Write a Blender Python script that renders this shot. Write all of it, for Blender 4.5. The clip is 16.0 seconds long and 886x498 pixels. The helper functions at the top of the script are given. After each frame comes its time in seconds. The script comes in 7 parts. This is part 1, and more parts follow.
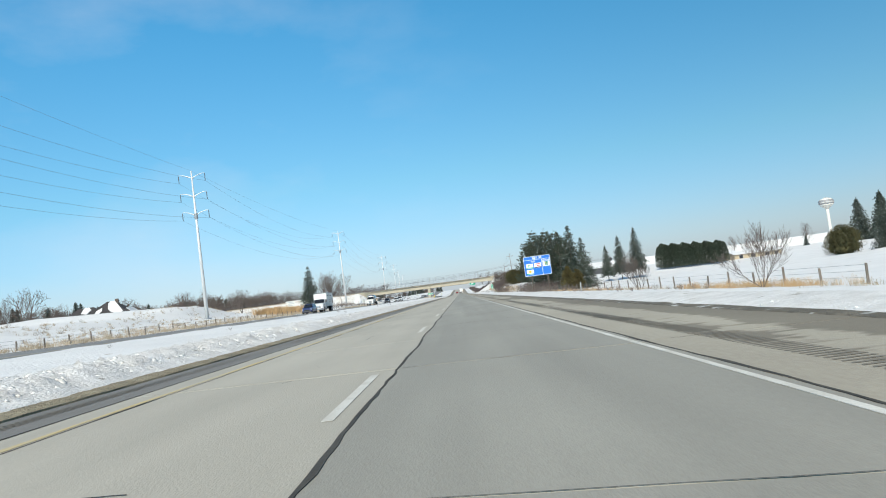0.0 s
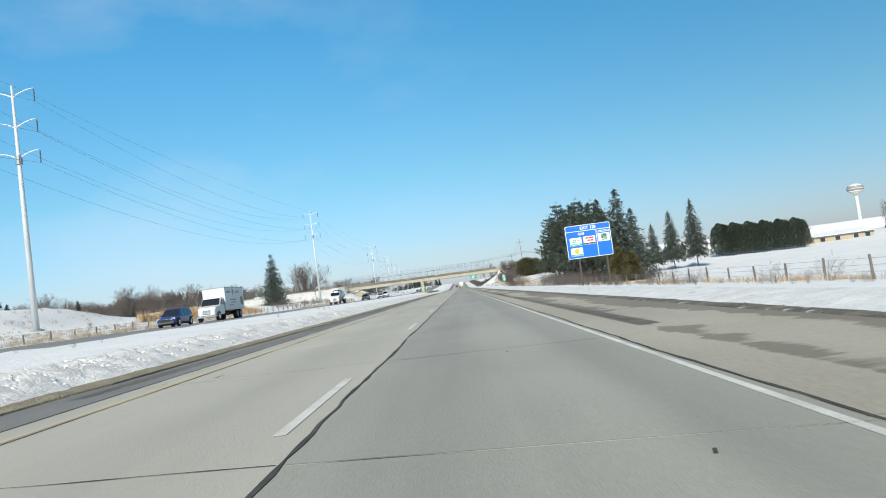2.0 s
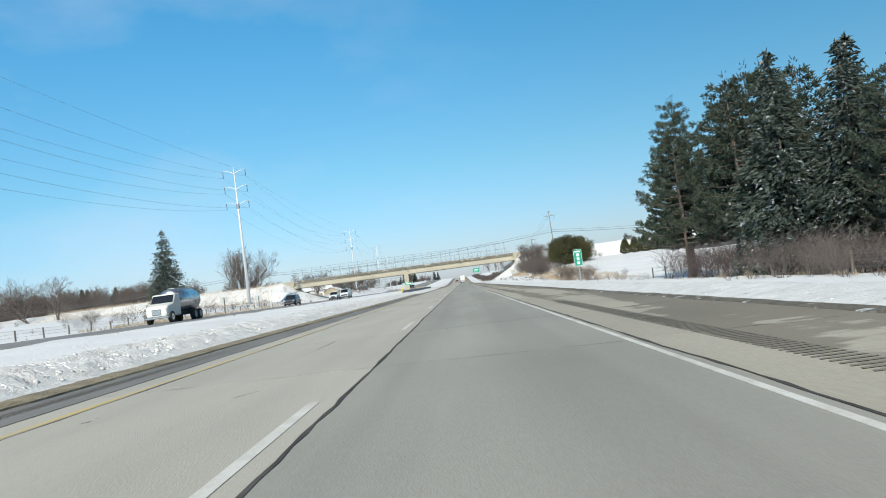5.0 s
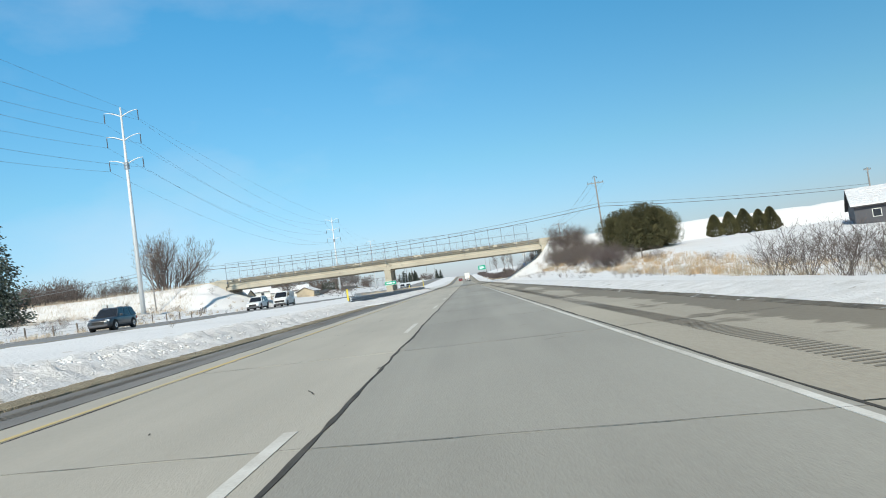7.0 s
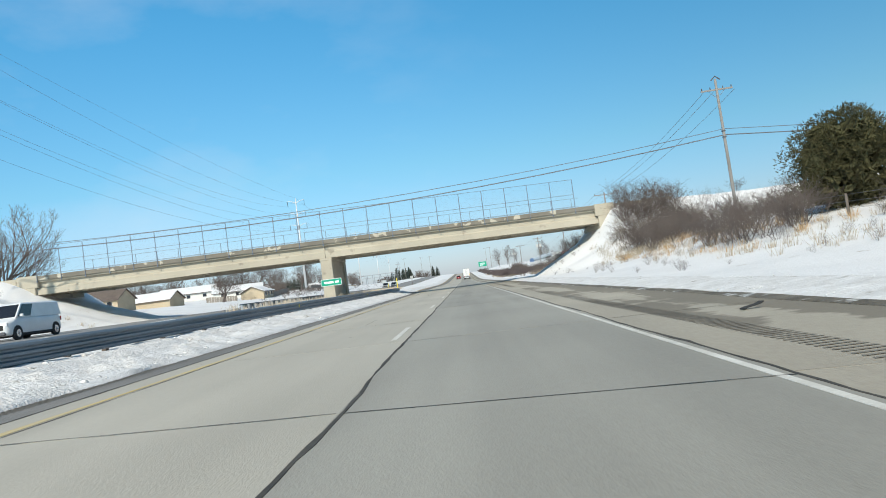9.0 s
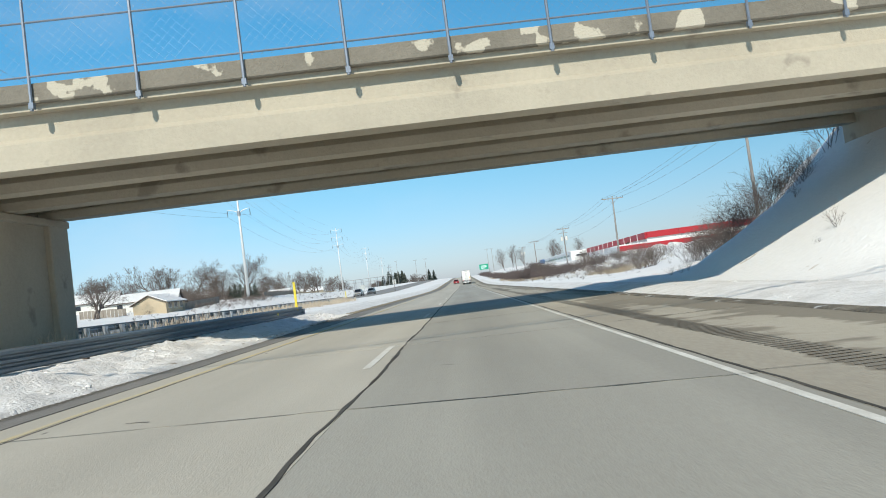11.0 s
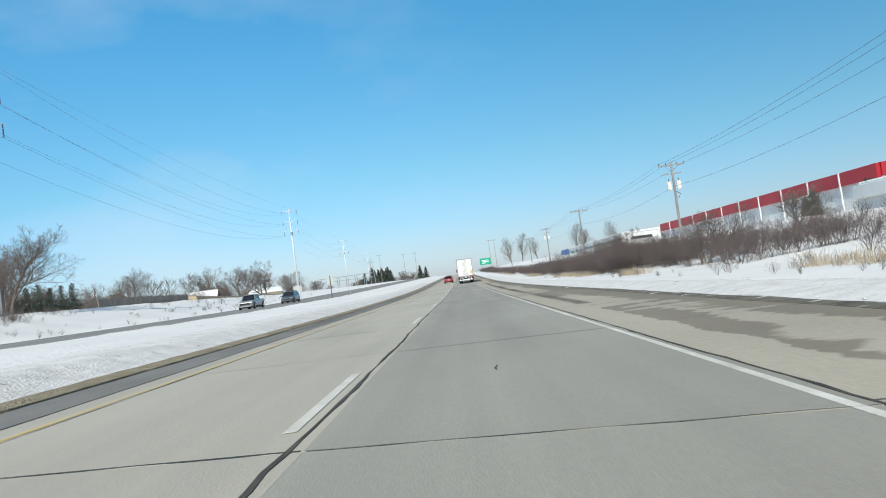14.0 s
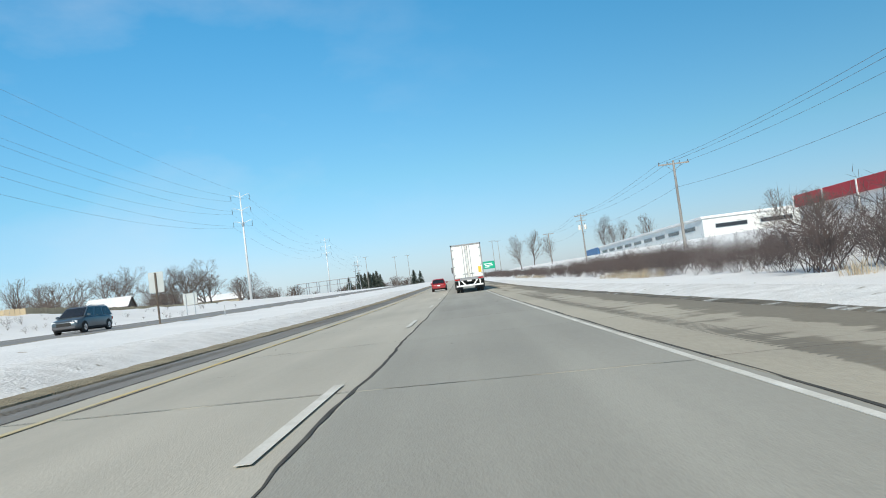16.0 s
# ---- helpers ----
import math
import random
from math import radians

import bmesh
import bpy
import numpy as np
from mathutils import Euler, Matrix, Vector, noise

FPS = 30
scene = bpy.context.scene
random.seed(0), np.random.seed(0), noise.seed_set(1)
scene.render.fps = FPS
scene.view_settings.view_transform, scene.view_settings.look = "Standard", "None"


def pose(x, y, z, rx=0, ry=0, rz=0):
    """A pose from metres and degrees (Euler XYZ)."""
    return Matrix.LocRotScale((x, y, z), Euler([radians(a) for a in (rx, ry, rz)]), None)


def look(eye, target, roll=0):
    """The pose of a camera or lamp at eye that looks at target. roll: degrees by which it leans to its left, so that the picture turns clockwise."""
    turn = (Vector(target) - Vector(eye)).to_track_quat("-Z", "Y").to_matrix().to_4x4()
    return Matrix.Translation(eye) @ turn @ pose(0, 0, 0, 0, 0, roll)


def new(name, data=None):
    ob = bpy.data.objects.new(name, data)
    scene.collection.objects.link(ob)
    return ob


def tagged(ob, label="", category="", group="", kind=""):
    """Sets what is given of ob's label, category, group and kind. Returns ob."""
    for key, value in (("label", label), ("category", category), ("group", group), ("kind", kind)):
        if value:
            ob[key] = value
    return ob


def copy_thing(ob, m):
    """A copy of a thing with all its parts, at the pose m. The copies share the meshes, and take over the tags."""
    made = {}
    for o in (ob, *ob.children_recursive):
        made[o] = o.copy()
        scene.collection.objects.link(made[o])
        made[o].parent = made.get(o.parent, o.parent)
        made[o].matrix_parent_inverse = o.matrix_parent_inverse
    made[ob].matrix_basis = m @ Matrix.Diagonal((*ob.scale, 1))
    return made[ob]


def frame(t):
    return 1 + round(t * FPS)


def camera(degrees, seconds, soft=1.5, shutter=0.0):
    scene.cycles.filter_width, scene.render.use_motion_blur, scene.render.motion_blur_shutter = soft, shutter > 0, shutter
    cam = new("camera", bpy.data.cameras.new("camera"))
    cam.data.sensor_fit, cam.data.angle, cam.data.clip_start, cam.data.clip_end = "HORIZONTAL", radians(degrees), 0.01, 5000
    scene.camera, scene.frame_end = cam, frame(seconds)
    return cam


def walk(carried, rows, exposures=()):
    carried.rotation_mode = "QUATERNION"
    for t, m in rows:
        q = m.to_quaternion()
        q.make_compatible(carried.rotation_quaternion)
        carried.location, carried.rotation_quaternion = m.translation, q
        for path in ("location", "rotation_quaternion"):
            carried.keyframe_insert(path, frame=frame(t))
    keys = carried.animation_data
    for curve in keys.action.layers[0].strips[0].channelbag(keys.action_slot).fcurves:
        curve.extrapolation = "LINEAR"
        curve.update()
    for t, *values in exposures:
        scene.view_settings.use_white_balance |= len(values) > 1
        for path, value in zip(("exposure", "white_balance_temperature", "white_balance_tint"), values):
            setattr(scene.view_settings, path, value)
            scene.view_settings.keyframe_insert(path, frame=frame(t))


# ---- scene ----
# the camera: behind the windscreen of a car in the right-hand lane, about 31 m/s
cam = camera(61.4, 16.0, soft=1.0)
PATH = [
    (0, pose(1.343, 0.000, 0.992, 93.554, 7.479, 1.332)),
    (0.5, pose(1.434, 15.428, 1.018, 93.390, 7.411, 1.364)),
    (1, pose(1.521, 30.829, 1.017, 93.282, 7.511, 1.365)),
    (1.5, pose(1.593, 46.208, 1.017, 93.295, 7.545, 1.358)),
    (2, pose(1.634, 61.596, 1.016, 93.087, 7.550, 1.356)),
    (2.5, pose(1.641, 77.074, 1.019, 93.020, 7.706, 1.265)),
    (3, pose(1.609, 92.656, 1.000, 92.861, 7.669, 1.330)),
    (3.5, pose(1.66, 108.303, 1.019, 92.868, 7.814, 1.407)),
    (4, pose(1.69, 123.75, 1.020, 92.729, 7.943, 1.324)),
    (4.2, pose(1.68, 130.159, 1.019, 92.674, 7.738, 1.278)),
    (6.3, pose(1.612, 195.787, 1.015, 92.789, 7.619, 1.592)),
    (6.5, pose(1.603, 202.079, 1.020, 92.754, 7.852, 1.629)),
    (7, pose(1.565, 217.921, 1.029, 92.646, 7.641, 1.780)),
    (7.5, pose(1.534, 233.886, 1.019, 92.519, 7.749, 1.734)),
    (8, pose(1.512, 249.919, 1.019, 92.496, 7.512, 1.722)),
    (8.5, pose(1.497, 266.015, 1.019, 92.509, 7.531, 1.739)),
    (9, pose(1.492, 282.131, 0.996, 92.469, 7.480, 1.688)),
    (9.5, pose(1.506, 298.234, 1.023, 92.565, 7.472, 1.752)),
    (9.7, pose(1.512, 304.688, 1.023, 92.623, 7.408, 1.895)),
    (11.8, pose(1.530, 372.638, 1.028, 92.821, 7.704, 1.300)),
    (12, pose(1.529, 379.120, 1.028, 92.713, 7.819, 1.252)),
    (12.5, pose(1.521, 395.311, 1.023, 92.634, 7.932, 1.291)),
    (13, pose(1.523, 411.335, 1.013, 92.619, 7.949, 1.243)),
    (13.5, pose(1.529, 427.090, 1.010, 92.614, 7.907, 1.111)),
    (14, pose(1.519, 442.780, 1.016, 92.653, 7.747, 1.417)),
    (14.5, pose(1.511, 458.396, 1.020, 92.823, 7.973, 1.419)),
    (15, pose(1.508, 473.943, 1.018, 92.918, 7.643, 1.436)),
    (15.5, pose(1.507, 489.453, 1.002, 92.826, 7.436, 1.465)),
    (16, pose(1.521, 504.921, 1.026, 93.137, 7.227, 1.332)),
]
walk(cam, PATH)

# world: clear winter sky, sun behind the camera
SUN_EL, SUN_AZ = 37.5, 194.0   # azimuth of the sun, clockwise from +y
world = bpy.data.worlds.new("sky")
scene.world = world
world.use_nodes = True
wn = world.node_tree
wn.nodes.clear()
sky = wn.nodes.new("ShaderNodeTexSky")
sky.sky_type = "NISHITA"
sky.sun_disc = False
sky.sun_elevation, sky.sun_rotation = radians(SUN_EL), radians(SUN_AZ)
sky.air_density, sky.dust_density, sky.ozone_density = 1.0, 0.6, 1.6
# thin high cloud, seen as a pale veil over the blue
tc = wn.nodes.new("ShaderNodeTexCoord")
mp = wn.nodes.new("ShaderNodeMapping")
mp.inputs["Scale"].default_value = (1.5, 1.0, 3.2)
mp.inputs["Location"].default_value = (0.35, 0.0, 0.2)
nz = wn.nodes.new("ShaderNodeTexNoise")
nz.inputs["Scale"].default_value = 1.9
nz.inputs["Detail"].default_value = 7.0
nz.inputs["Roughness"].default_value = 0.55
cr = wn.nodes.new("ShaderNodeValToRGB")
cr.color_ramp.elements[0].position, cr.color_ramp.elements[1].position = 0.5, 0.82
cr.color_ramp.elements[1].color = (0.34, 0.34, 0.34, 1)
mx = wn.nodes.new("ShaderNodeMixRGB")
mx.inputs["Color2"].default_value = (7.5, 8.2, 9.0, 1)
# clear cold air: deeper blue than the model's, and no yellow at the horizon
sep = wn.nodes.new("ShaderNodeSeparateXYZ")
wn.links.new(tc.outputs["Generated"], sep.inputs["Vector"])
tr = wn.nodes.new("ShaderNodeValToRGB")
tr.color_ramp.elements[0].position, tr.color_ramp.elements[0].color = 0.0, (0.86, 0.98, 1.42, 1)
tr.color_ramp.elements[1].position, tr.color_ramp.elements[1].color = 0.45, (0.48, 1.46, 1.68, 1)
for pos, col in ((0.75, (0.8, 0.95, 1.0, 1)), (0.05, (0.83, 1.01, 1.3, 1)), (0.16, (0.72, 1.2, 1.3, 1)), (0.36, (0.52, 1.42, 1.62, 1))):
    e = tr.color_ramp.elements.new(pos)
    e.color = col
# side tint put into the sky colour: brighter towards -x, dimmer towards +x
x_gain = wn.nodes.new("ShaderNodeMapRange")
x_gain.interpolation_type = "SMOOTHSTEP"
x_gain.inputs["From Min"].default_value, x_gain.inputs["From Max"].default_value = -0.62, 0.62
x_gain.inputs["To Min"].default_value, x_gain.inputs["To Max"].default_value = 1.14, 0.76
wn.links.new(sep.outputs["X"], x_gain.inputs["Value"])
pale = wn.nodes.new("ShaderNodeMixRGB")
pale.blend_type = "MULTIPLY"
pale.inputs["Fac"].default_value = 1.0
wn.links.new(x_gain.outputs["Result"], pale.inputs["Color2"])
side = wn.nodes.new("ShaderNodeMapRange")
side.inputs["From Min"].default_value, side.inputs["From Max"].default_value = -0.25, 0.1
side.inputs["To Min"].default_value, side.inputs["To Max"].default_value = 1.0, 0.2
wn.links.new(sep.outputs["X"], side.inputs["Value"])
wisp = wn.nodes.new("ShaderNodeMath")
wisp.operation = "MULTIPLY"
wn.links.new(side.outputs["Result"], wisp.inputs[1])
wn.links.new(sep.outputs["Z"], tr.inputs["Fac"])
tint = wn.nodes.new("ShaderNodeMixRGB")
tint.blend_type = "MULTIPLY"
tint.inputs["Fac"].default_value = 1.0
wn.links.new(tr.outputs["Color"], tint.inputs["Color2"])
bg = wn.nodes.new("ShaderNodeBackground")
bg.inputs["Strength"].default_value = 0.100
wo = wn.nodes.new("ShaderNodeOutputWorld")
wn.links.new(tc.outputs["Generated"], mp.inputs["Vector"])
wn.links.new(mp.outputs["Vector"], nz.inputs["Vector"])
wn.links.new(nz.outputs["Fac"], cr.inputs["Fac"])
wn.links.new(cr.outputs["Color"], wisp.inputs[0])
wn.links.new(wisp.outputs[0], mx.inputs["Fac"])
wn.links.new(sky.outputs["Color"], tint.inputs["Color1"])
wn.links.new(tint.outputs["Color"], pale.inputs["Color1"])
wn.links.new(pale.outputs["Color"], mx.inputs["Color1"])
wn.links.new(mx.outputs["Color"], bg.inputs["Color"])
wn.links.new(bg.outputs["Background"], wo.inputs["Surface"])

sun_data = bpy.data.lights.new("sun", "SUN")
sun_data.energy, sun_data.angle, sun_data.color = 4.65, radians(0.53), (1.0, 0.925, 0.785)
sun = new("sun", sun_data)
sx, sy = math.sin(radians(SUN_AZ)), math.cos(radians(SUN_AZ))
ce, se = math.cos(radians(SUN_EL)), math.sin(radians(SUN_EL))
sun.matrix_world = look((sx * ce * 100, sy * ce * 100, se * 100), (0, 0, 0))

# ---------------------------------------------------------------- plan of the roads, across
LANE_L, JOINT, LANE_R = -4.15, 0.28, 3.8      # concrete edges and the middle joint
SHO_L, SHO_R = -5.56, 6.52                       # outer edges of the shoulders
OPP_R, OPP_L = -18.2, -30.2                     # the other carriageway

# ---------------------------------------------------------------- materials
def material(name, c1, c2=None, rough=0.7, metal=0.0, scale=3.0, fine=None, bump=0.0, bump_scale=40.0, spread=0.25, coat=0.0,
             stretch=(1, 1, 1), vary=0.0, specks=None, world_map=False, streak=None):
    """Two colours mixed by noise at two scales, a bump, and an optional per-object brightness."""
    m = bpy.data.materials.new(name)
    m.use_nodes = True
    nt = m.node_tree
    bsdf = nt.nodes["Principled BSDF"]
    bsdf.inputs["Roughness"].default_value = rough
    bsdf.inputs["Metallic"].default_value = metal
    bsdf.inputs["Coat Weight"].default_value = coat
    c2 = c2 or tuple(v * 0.8 for v in c1)
    geo = nt.nodes.new("ShaderNodeTexCoord")
    mapn = nt.nodes.new("ShaderNodeMapping")
    mapn.inputs["Scale"].default_value = stretch
    if world_map:
        pos = nt.nodes.new("ShaderNodeNewGeometry")
        nt.links.new(pos.outputs["Position"], mapn.inputs["Vector"])
    else:
        nt.links.new(geo.outputs["Object"], mapn.inputs["Vector"])
    n1 = nt.nodes.new("ShaderNodeTexNoise")
    n1.inputs["Scale"].default_value, n1.inputs["Detail"].default_value = scale, 5.0
    n2 = nt.nodes.new("ShaderNodeTexNoise")
    n2.inputs["Scale"].default_value, n2.inputs["Detail"].default_value = fine or scale * 14, 3.0
    for n in (n1, n2):
        nt.links.new(mapn.outputs["Vector"], n.inputs["Vector"])
    add = nt.nodes.new("ShaderNodeMath")
    add.operation = "MULTIPLY_ADD"
    add.inputs[1].default_value = 0.45
    nt.links.new(n2.outputs["Fac"], add.inputs[0])
    nt.links.new(n1.outputs["Fac"], add.inputs[2])
    ramp = nt.nodes.new("ShaderNodeValToRGB")
    ramp.color_ramp.elements[0].position = 0.72 - spread
    ramp.color_ramp.elements[1].position = 0.72 + spread
    ramp.color_ramp.elements[0].color = (*c2, 1)
    ramp.color_ramp.elements[1].color = (*c1, 1)
    nt.links.new(add.outputs[0], ramp.inputs["Fac"])
    out = ramp.outputs["Color"]
    if vary:
        info = nt.nodes.new("ShaderNodeObjectInfo")
        rng = nt.nodes.new("ShaderNodeMapRange")
        rng.inputs["To Min"].default_value, rng.inputs["To Max"].default_value = 1 - vary, 1 + vary
        nt.links.new(info.outputs["Random"], rng.inputs["Value"])
        hs = nt.nodes.new("ShaderNodeHueSaturation")
        nt.links.new(rng.outputs["Result"], hs.inputs["Value"])
        nt.links.new(out, hs.inputs["Color"])
        out = hs.outputs["Color"]
    if specks:
        n3 = nt.nodes.new("ShaderNodeTexNoise")
        n3.inputs["Scale"].default_value, n3.inputs["Detail"].default_value = specks[0], 4.0
        nt.links.new(mapn.outputs["Vector"], n3.inputs["Vector"])
        r3 = nt.nodes.new("ShaderNodeValToRGB")
        r3.color_ramp.elements[0].position, r3.color_ramp.elements[1].position = specks[1], specks[1] + specks[2]
        nt.links.new(n3.outputs["Fac"], r3.inputs["Fac"])
        m3 = nt.nodes.new("ShaderNodeMixRGB")
        m3.inputs["Color2"].default_value = (*specks[3], 1)
        nt.links.new(r3.outputs["Color"], m3.inputs["Fac"])
        nt.links.new(out, m3.inputs["Color1"])
        out = m3.outputs["Color"]
    if streak:
        ms = nt.nodes.new("ShaderNodeMapping")
        ms.inputs["Scale"].default_value = (streak[0], streak[1], 1.0)
        nt.links.new(mapn.inputs["Vector"].links[0].from_socket, ms.inputs["Vector"])
        n4 = nt.nodes.new("ShaderNodeTexNoise")
        n4.inputs["Scale"].default_value, n4.inputs["Detail"].default_value = 1.0, 4.0
        nt.links.new(ms.outputs["Vector"], n4.inputs["Vector"])
        r4 = nt.nodes.new("ShaderNodeValToRGB")
        r4.color_ramp.elements[0].position, r4.color_ramp.elements[1].position = 0.36, 0.64
        r4.color_ramp.elements[0].color = (streak[2], streak[2], streak[2], 1)
        r4.color_ramp.elements[1].color = (1.0, 1.0, 1.0, 1)
        nt.links.new(n4.outputs["Fac"], r4.inputs["Fac"])
        m4 = nt.nodes.new("ShaderNodeMixRGB")
        m4.blend_type = "MULTIPLY"
        m4.inputs["Fac"].default_value = 1.0
        nt.links.new(out, m4.inputs["Color1"])
        nt.links.new(r4.outputs["Color"], m4.inputs["Color2"])
        out = m4.outputs["Color"]
    nt.links.new(out, bsdf.inputs["Base Color"])
    if bump:
        nb = nt.nodes.new("ShaderNodeTexNoise")
        nb.inputs["Scale"].default_value, nb.inputs["Detail"].default_value = bump_scale, 5.0
        nt.links.new(mapn.outputs["Vector"], nb.inputs["Vector"])
        b = nt.nodes.new("ShaderNodeBump")
        b.inputs["Strength"].default_value = bump
        b.inputs["Distance"].default_value = 2.0 / bump_scale
        nt.links.new(nb.outputs["Fac"], b.inputs["Height"])
        nt.links.new(b.outputs["Normal"], bsdf.inputs["Normal"])
    return m


def glass(name, col, rough=0.05):
    m = material(name, col, tuple(v * 0.7 for v in col), rough=rough, scale=0.6)
    m.node_tree.nodes["Principled BSDF"].inputs["Specular IOR Level"].default_value = 0.8
    return m


M = {}
M["snow"] = material("snow", (0.82, 0.812, 0.8), (0.7, 0.695, 0.685), rough=0.75, scale=0.15, fine=5.0, bump=0.3, bump_scale=8.0, spread=0.3,
                     specks=(1.3, 0.7, 0.05, (0.4, 0.33, 0.25)))
M["snow_clean"] = material("snow_clean", (0.82, 0.82, 0.82), (0.72, 0.72, 0.72), rough=0.75, scale=0.3, fine=6.0, bump=0.6, bump_scale=2.0)
M["snow_bank"] = material("snow_bank", (0.8, 0.79, 0.775), (0.56, 0.545, 0.52), rough=0.8, scale=1.6, fine=14.0, bump=0.4, bump_scale=14.0, spread=0.3,
                          specks=(2.6, 0.66, 0.08, (0.3, 0.27, 0.22)))
M["slush"] = material("slush", (0.24, 0.21, 0.16), (0.07, 0.06, 0.045), rough=0.85, scale=1.2, fine=18, bump=0.8, bump_scale=14,
                      specks=(1.9, 0.6, 0.08, (0.6, 0.6, 0.58)))
M["turf"] = material("turf", (0.4, 0.335, 0.225), (0.21, 0.175, 0.115), rough=0.95, scale=1.5, fine=22, bump=0.9, bump_scale=16, world_map=True)
M["concrete_slab"] = material("concrete_slab", (0.385, 0.366, 0.315), (0.3, 0.284, 0.244), rough=0.8, scale=0.5, fine=26.0, bump=0.22,
                              bump_scale=60.0, spread=0.33, vary=0.035, world_map=True, stretch=(1.0, 0.3, 1.0), streak=(0.9, 0.02, 0.84), specks=(3.0, 0.755, 0.02, (0.12, 0.11, 0.1)))
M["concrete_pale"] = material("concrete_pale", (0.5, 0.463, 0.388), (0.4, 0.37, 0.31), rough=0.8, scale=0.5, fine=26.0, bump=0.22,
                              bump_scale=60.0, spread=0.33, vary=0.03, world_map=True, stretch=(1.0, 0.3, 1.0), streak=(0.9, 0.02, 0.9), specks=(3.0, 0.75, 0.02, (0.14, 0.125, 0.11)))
M["shoulder_concrete"] = material("shoulder_concrete", (0.44, 0.4, 0.32), (0.33, 0.295, 0.235), rough=0.85, scale=0.4, fine=18.0, bump=0.3,
                                  bump_scale=40.0, spread=0.22, vary=0.05, world_map=True, stretch=(1, 0.3, 1))


def soak(m, dark=0.56):
    """Melt water spread over a shoulder: ragged dark tongues that run across the slabs, none beside the edge line."""
    nt = m.node_tree
    bsdf = nt.nodes["Principled BSDF"]
    base = bsdf.inputs["Base Color"].links[0].from_socket
    pos = nt.nodes.new("ShaderNodeNewGeometry")
    xyz = nt.nodes.new("ShaderNodeSeparateXYZ")
    nt.links.new(pos.outputs["Position"], xyz.inputs["Vector"])
    reach = nt.nodes.new("ShaderNodeValToRGB")
    across = nt.nodes.new("ShaderNodeMapRange")
    across.inputs["From Min"].default_value, across.inputs["From Max"].default_value = LANE_R, SHO_R
    nt.links.new(xyz.outputs["X"], across.inputs["Value"])
    nt.links.new(across.outputs["Result"], reach.inputs["Fac"])
    reach.color_ramp.elements[0].position, reach.color_ramp.elements[0].color = 0.16, (0, 0, 0, 1)
    reach.color_ramp.elements[1].position, reach.color_ramp.elements[1].color = 1.0, (0.74, 0.74, 0.74, 1)
    for at, v in ((0.3, 0.5), (0.42, 0.46), (0.6, 0.36)):
        e = reach.color_ramp.elements.new(at)
        e.color = (v, v, v, 1)
    total = reach.outputs["Color"]
    for sx, sy, seed, much in ((0.55, 0.075, 0.0, 1.25), (0.35, 1.3, 31.0, 0.5), (2.2, 5.0, 57.0, 0.16)):
        mp2 = nt.nodes.new("ShaderNodeMapping")
        mp2.inputs["Scale"].default_value, mp2.inputs["Location"].default_value = (sx, sy, 0.0), (seed, seed, 0.0)
        nt.links.new(pos.outputs["Position"], mp2.inputs["Vector"])
        nn = nt.nodes.new("ShaderNodeTexNoise")
        nn.inputs["Scale"].default_value, nn.inputs["Detail"].default_value = 1.0, 3.0
        nt.links.new(mp2.outputs["Vector"], nn.inputs["Vector"])
        ma = nt.nodes.new("ShaderNodeMath")
        ma.operation = "MULTIPLY_ADD"
        ma.inputs[1].default_value = much
        nt.links.new(nn.outputs["Fac"], ma.inputs[0])
        nt.links.new(total, ma.inputs[2])
        total = ma.outputs[0]
    edge = nt.nodes.new("ShaderNodeMapRange")
    edge.inputs["From Min"].default_value, edge.inputs["From Max"].default_value = 1.385, 1.44
    nt.links.new(total, edge.inputs["Value"])
    mixw = nt.nodes.new("ShaderNodeMixRGB")
    mixw.blend_type = "MULTIPLY"
    mixw.inputs["Color2"].default_value = (dark, dark * 0.97, dark * 0.93, 1)
    nt.links.new(edge.outputs["Result"], mixw.inputs["Fac"])
    nt.links.new(base, mixw.inputs["Color1"])
    nt.links.new(mixw.outputs["Color"], bsdf.inputs["Base Color"])
    return m


soak(M["shoulder_concrete"])
M["asphalt"] = material("asphalt", (0.235, 0.222, 0.205), (0.16, 0.152, 0.14), rough=0.85, scale=0.7, fine=40, bump=0.4, bump_scale=60, stretch=(1, 0.3, 1))
M["asphalt_far"] = material("asphalt_far", (0.27, 0.265, 0.255), (0.2, 0.195, 0.19), rough=0.85, scale=0.5, fine=20, bump=0.2, bump_scale=40, stretch=(1, 0.2, 1))
# pavement tone darkened for the shade inside the milled rumble strip
M["groove_shade"] = material("groove_shade", (0.235, 0.212, 0.172), (0.175, 0.157, 0.127), rough=0.85, scale=0.6, fine=14, spread=0.2, stretch=(1, 0.3, 1))
M["tar"] = material("tar", (0.028, 0.026, 0.023), (0.085, 0.078, 0.066), rough=0.95, scale=2, fine=30)
M["paint_white"] = material("paint_white", (0.74, 0.725, 0.67), (0.46, 0.435, 0.38), rough=0.85, scale=1.5, fine=35, spread=0.3)
M["paint_yellow"] = material("paint_yellow", (0.6, 0.44, 0.15), (0.47, 0.42, 0.3), rough=0.8, scale=1.0, fine=25, spread=0.22, stretch=(1, 0.3, 1), world_map=True)
M["bridge_concrete"] = material("bridge_concrete", (0.46, 0.415, 0.33), (0.37, 0.333, 0.265), rough=0.85, scale=0.35, fine=8, bump=0.2, bump_scale=15,
                                specks=(0.9, 0.64, 0.07, (0.28, 0.25, 0.2)))
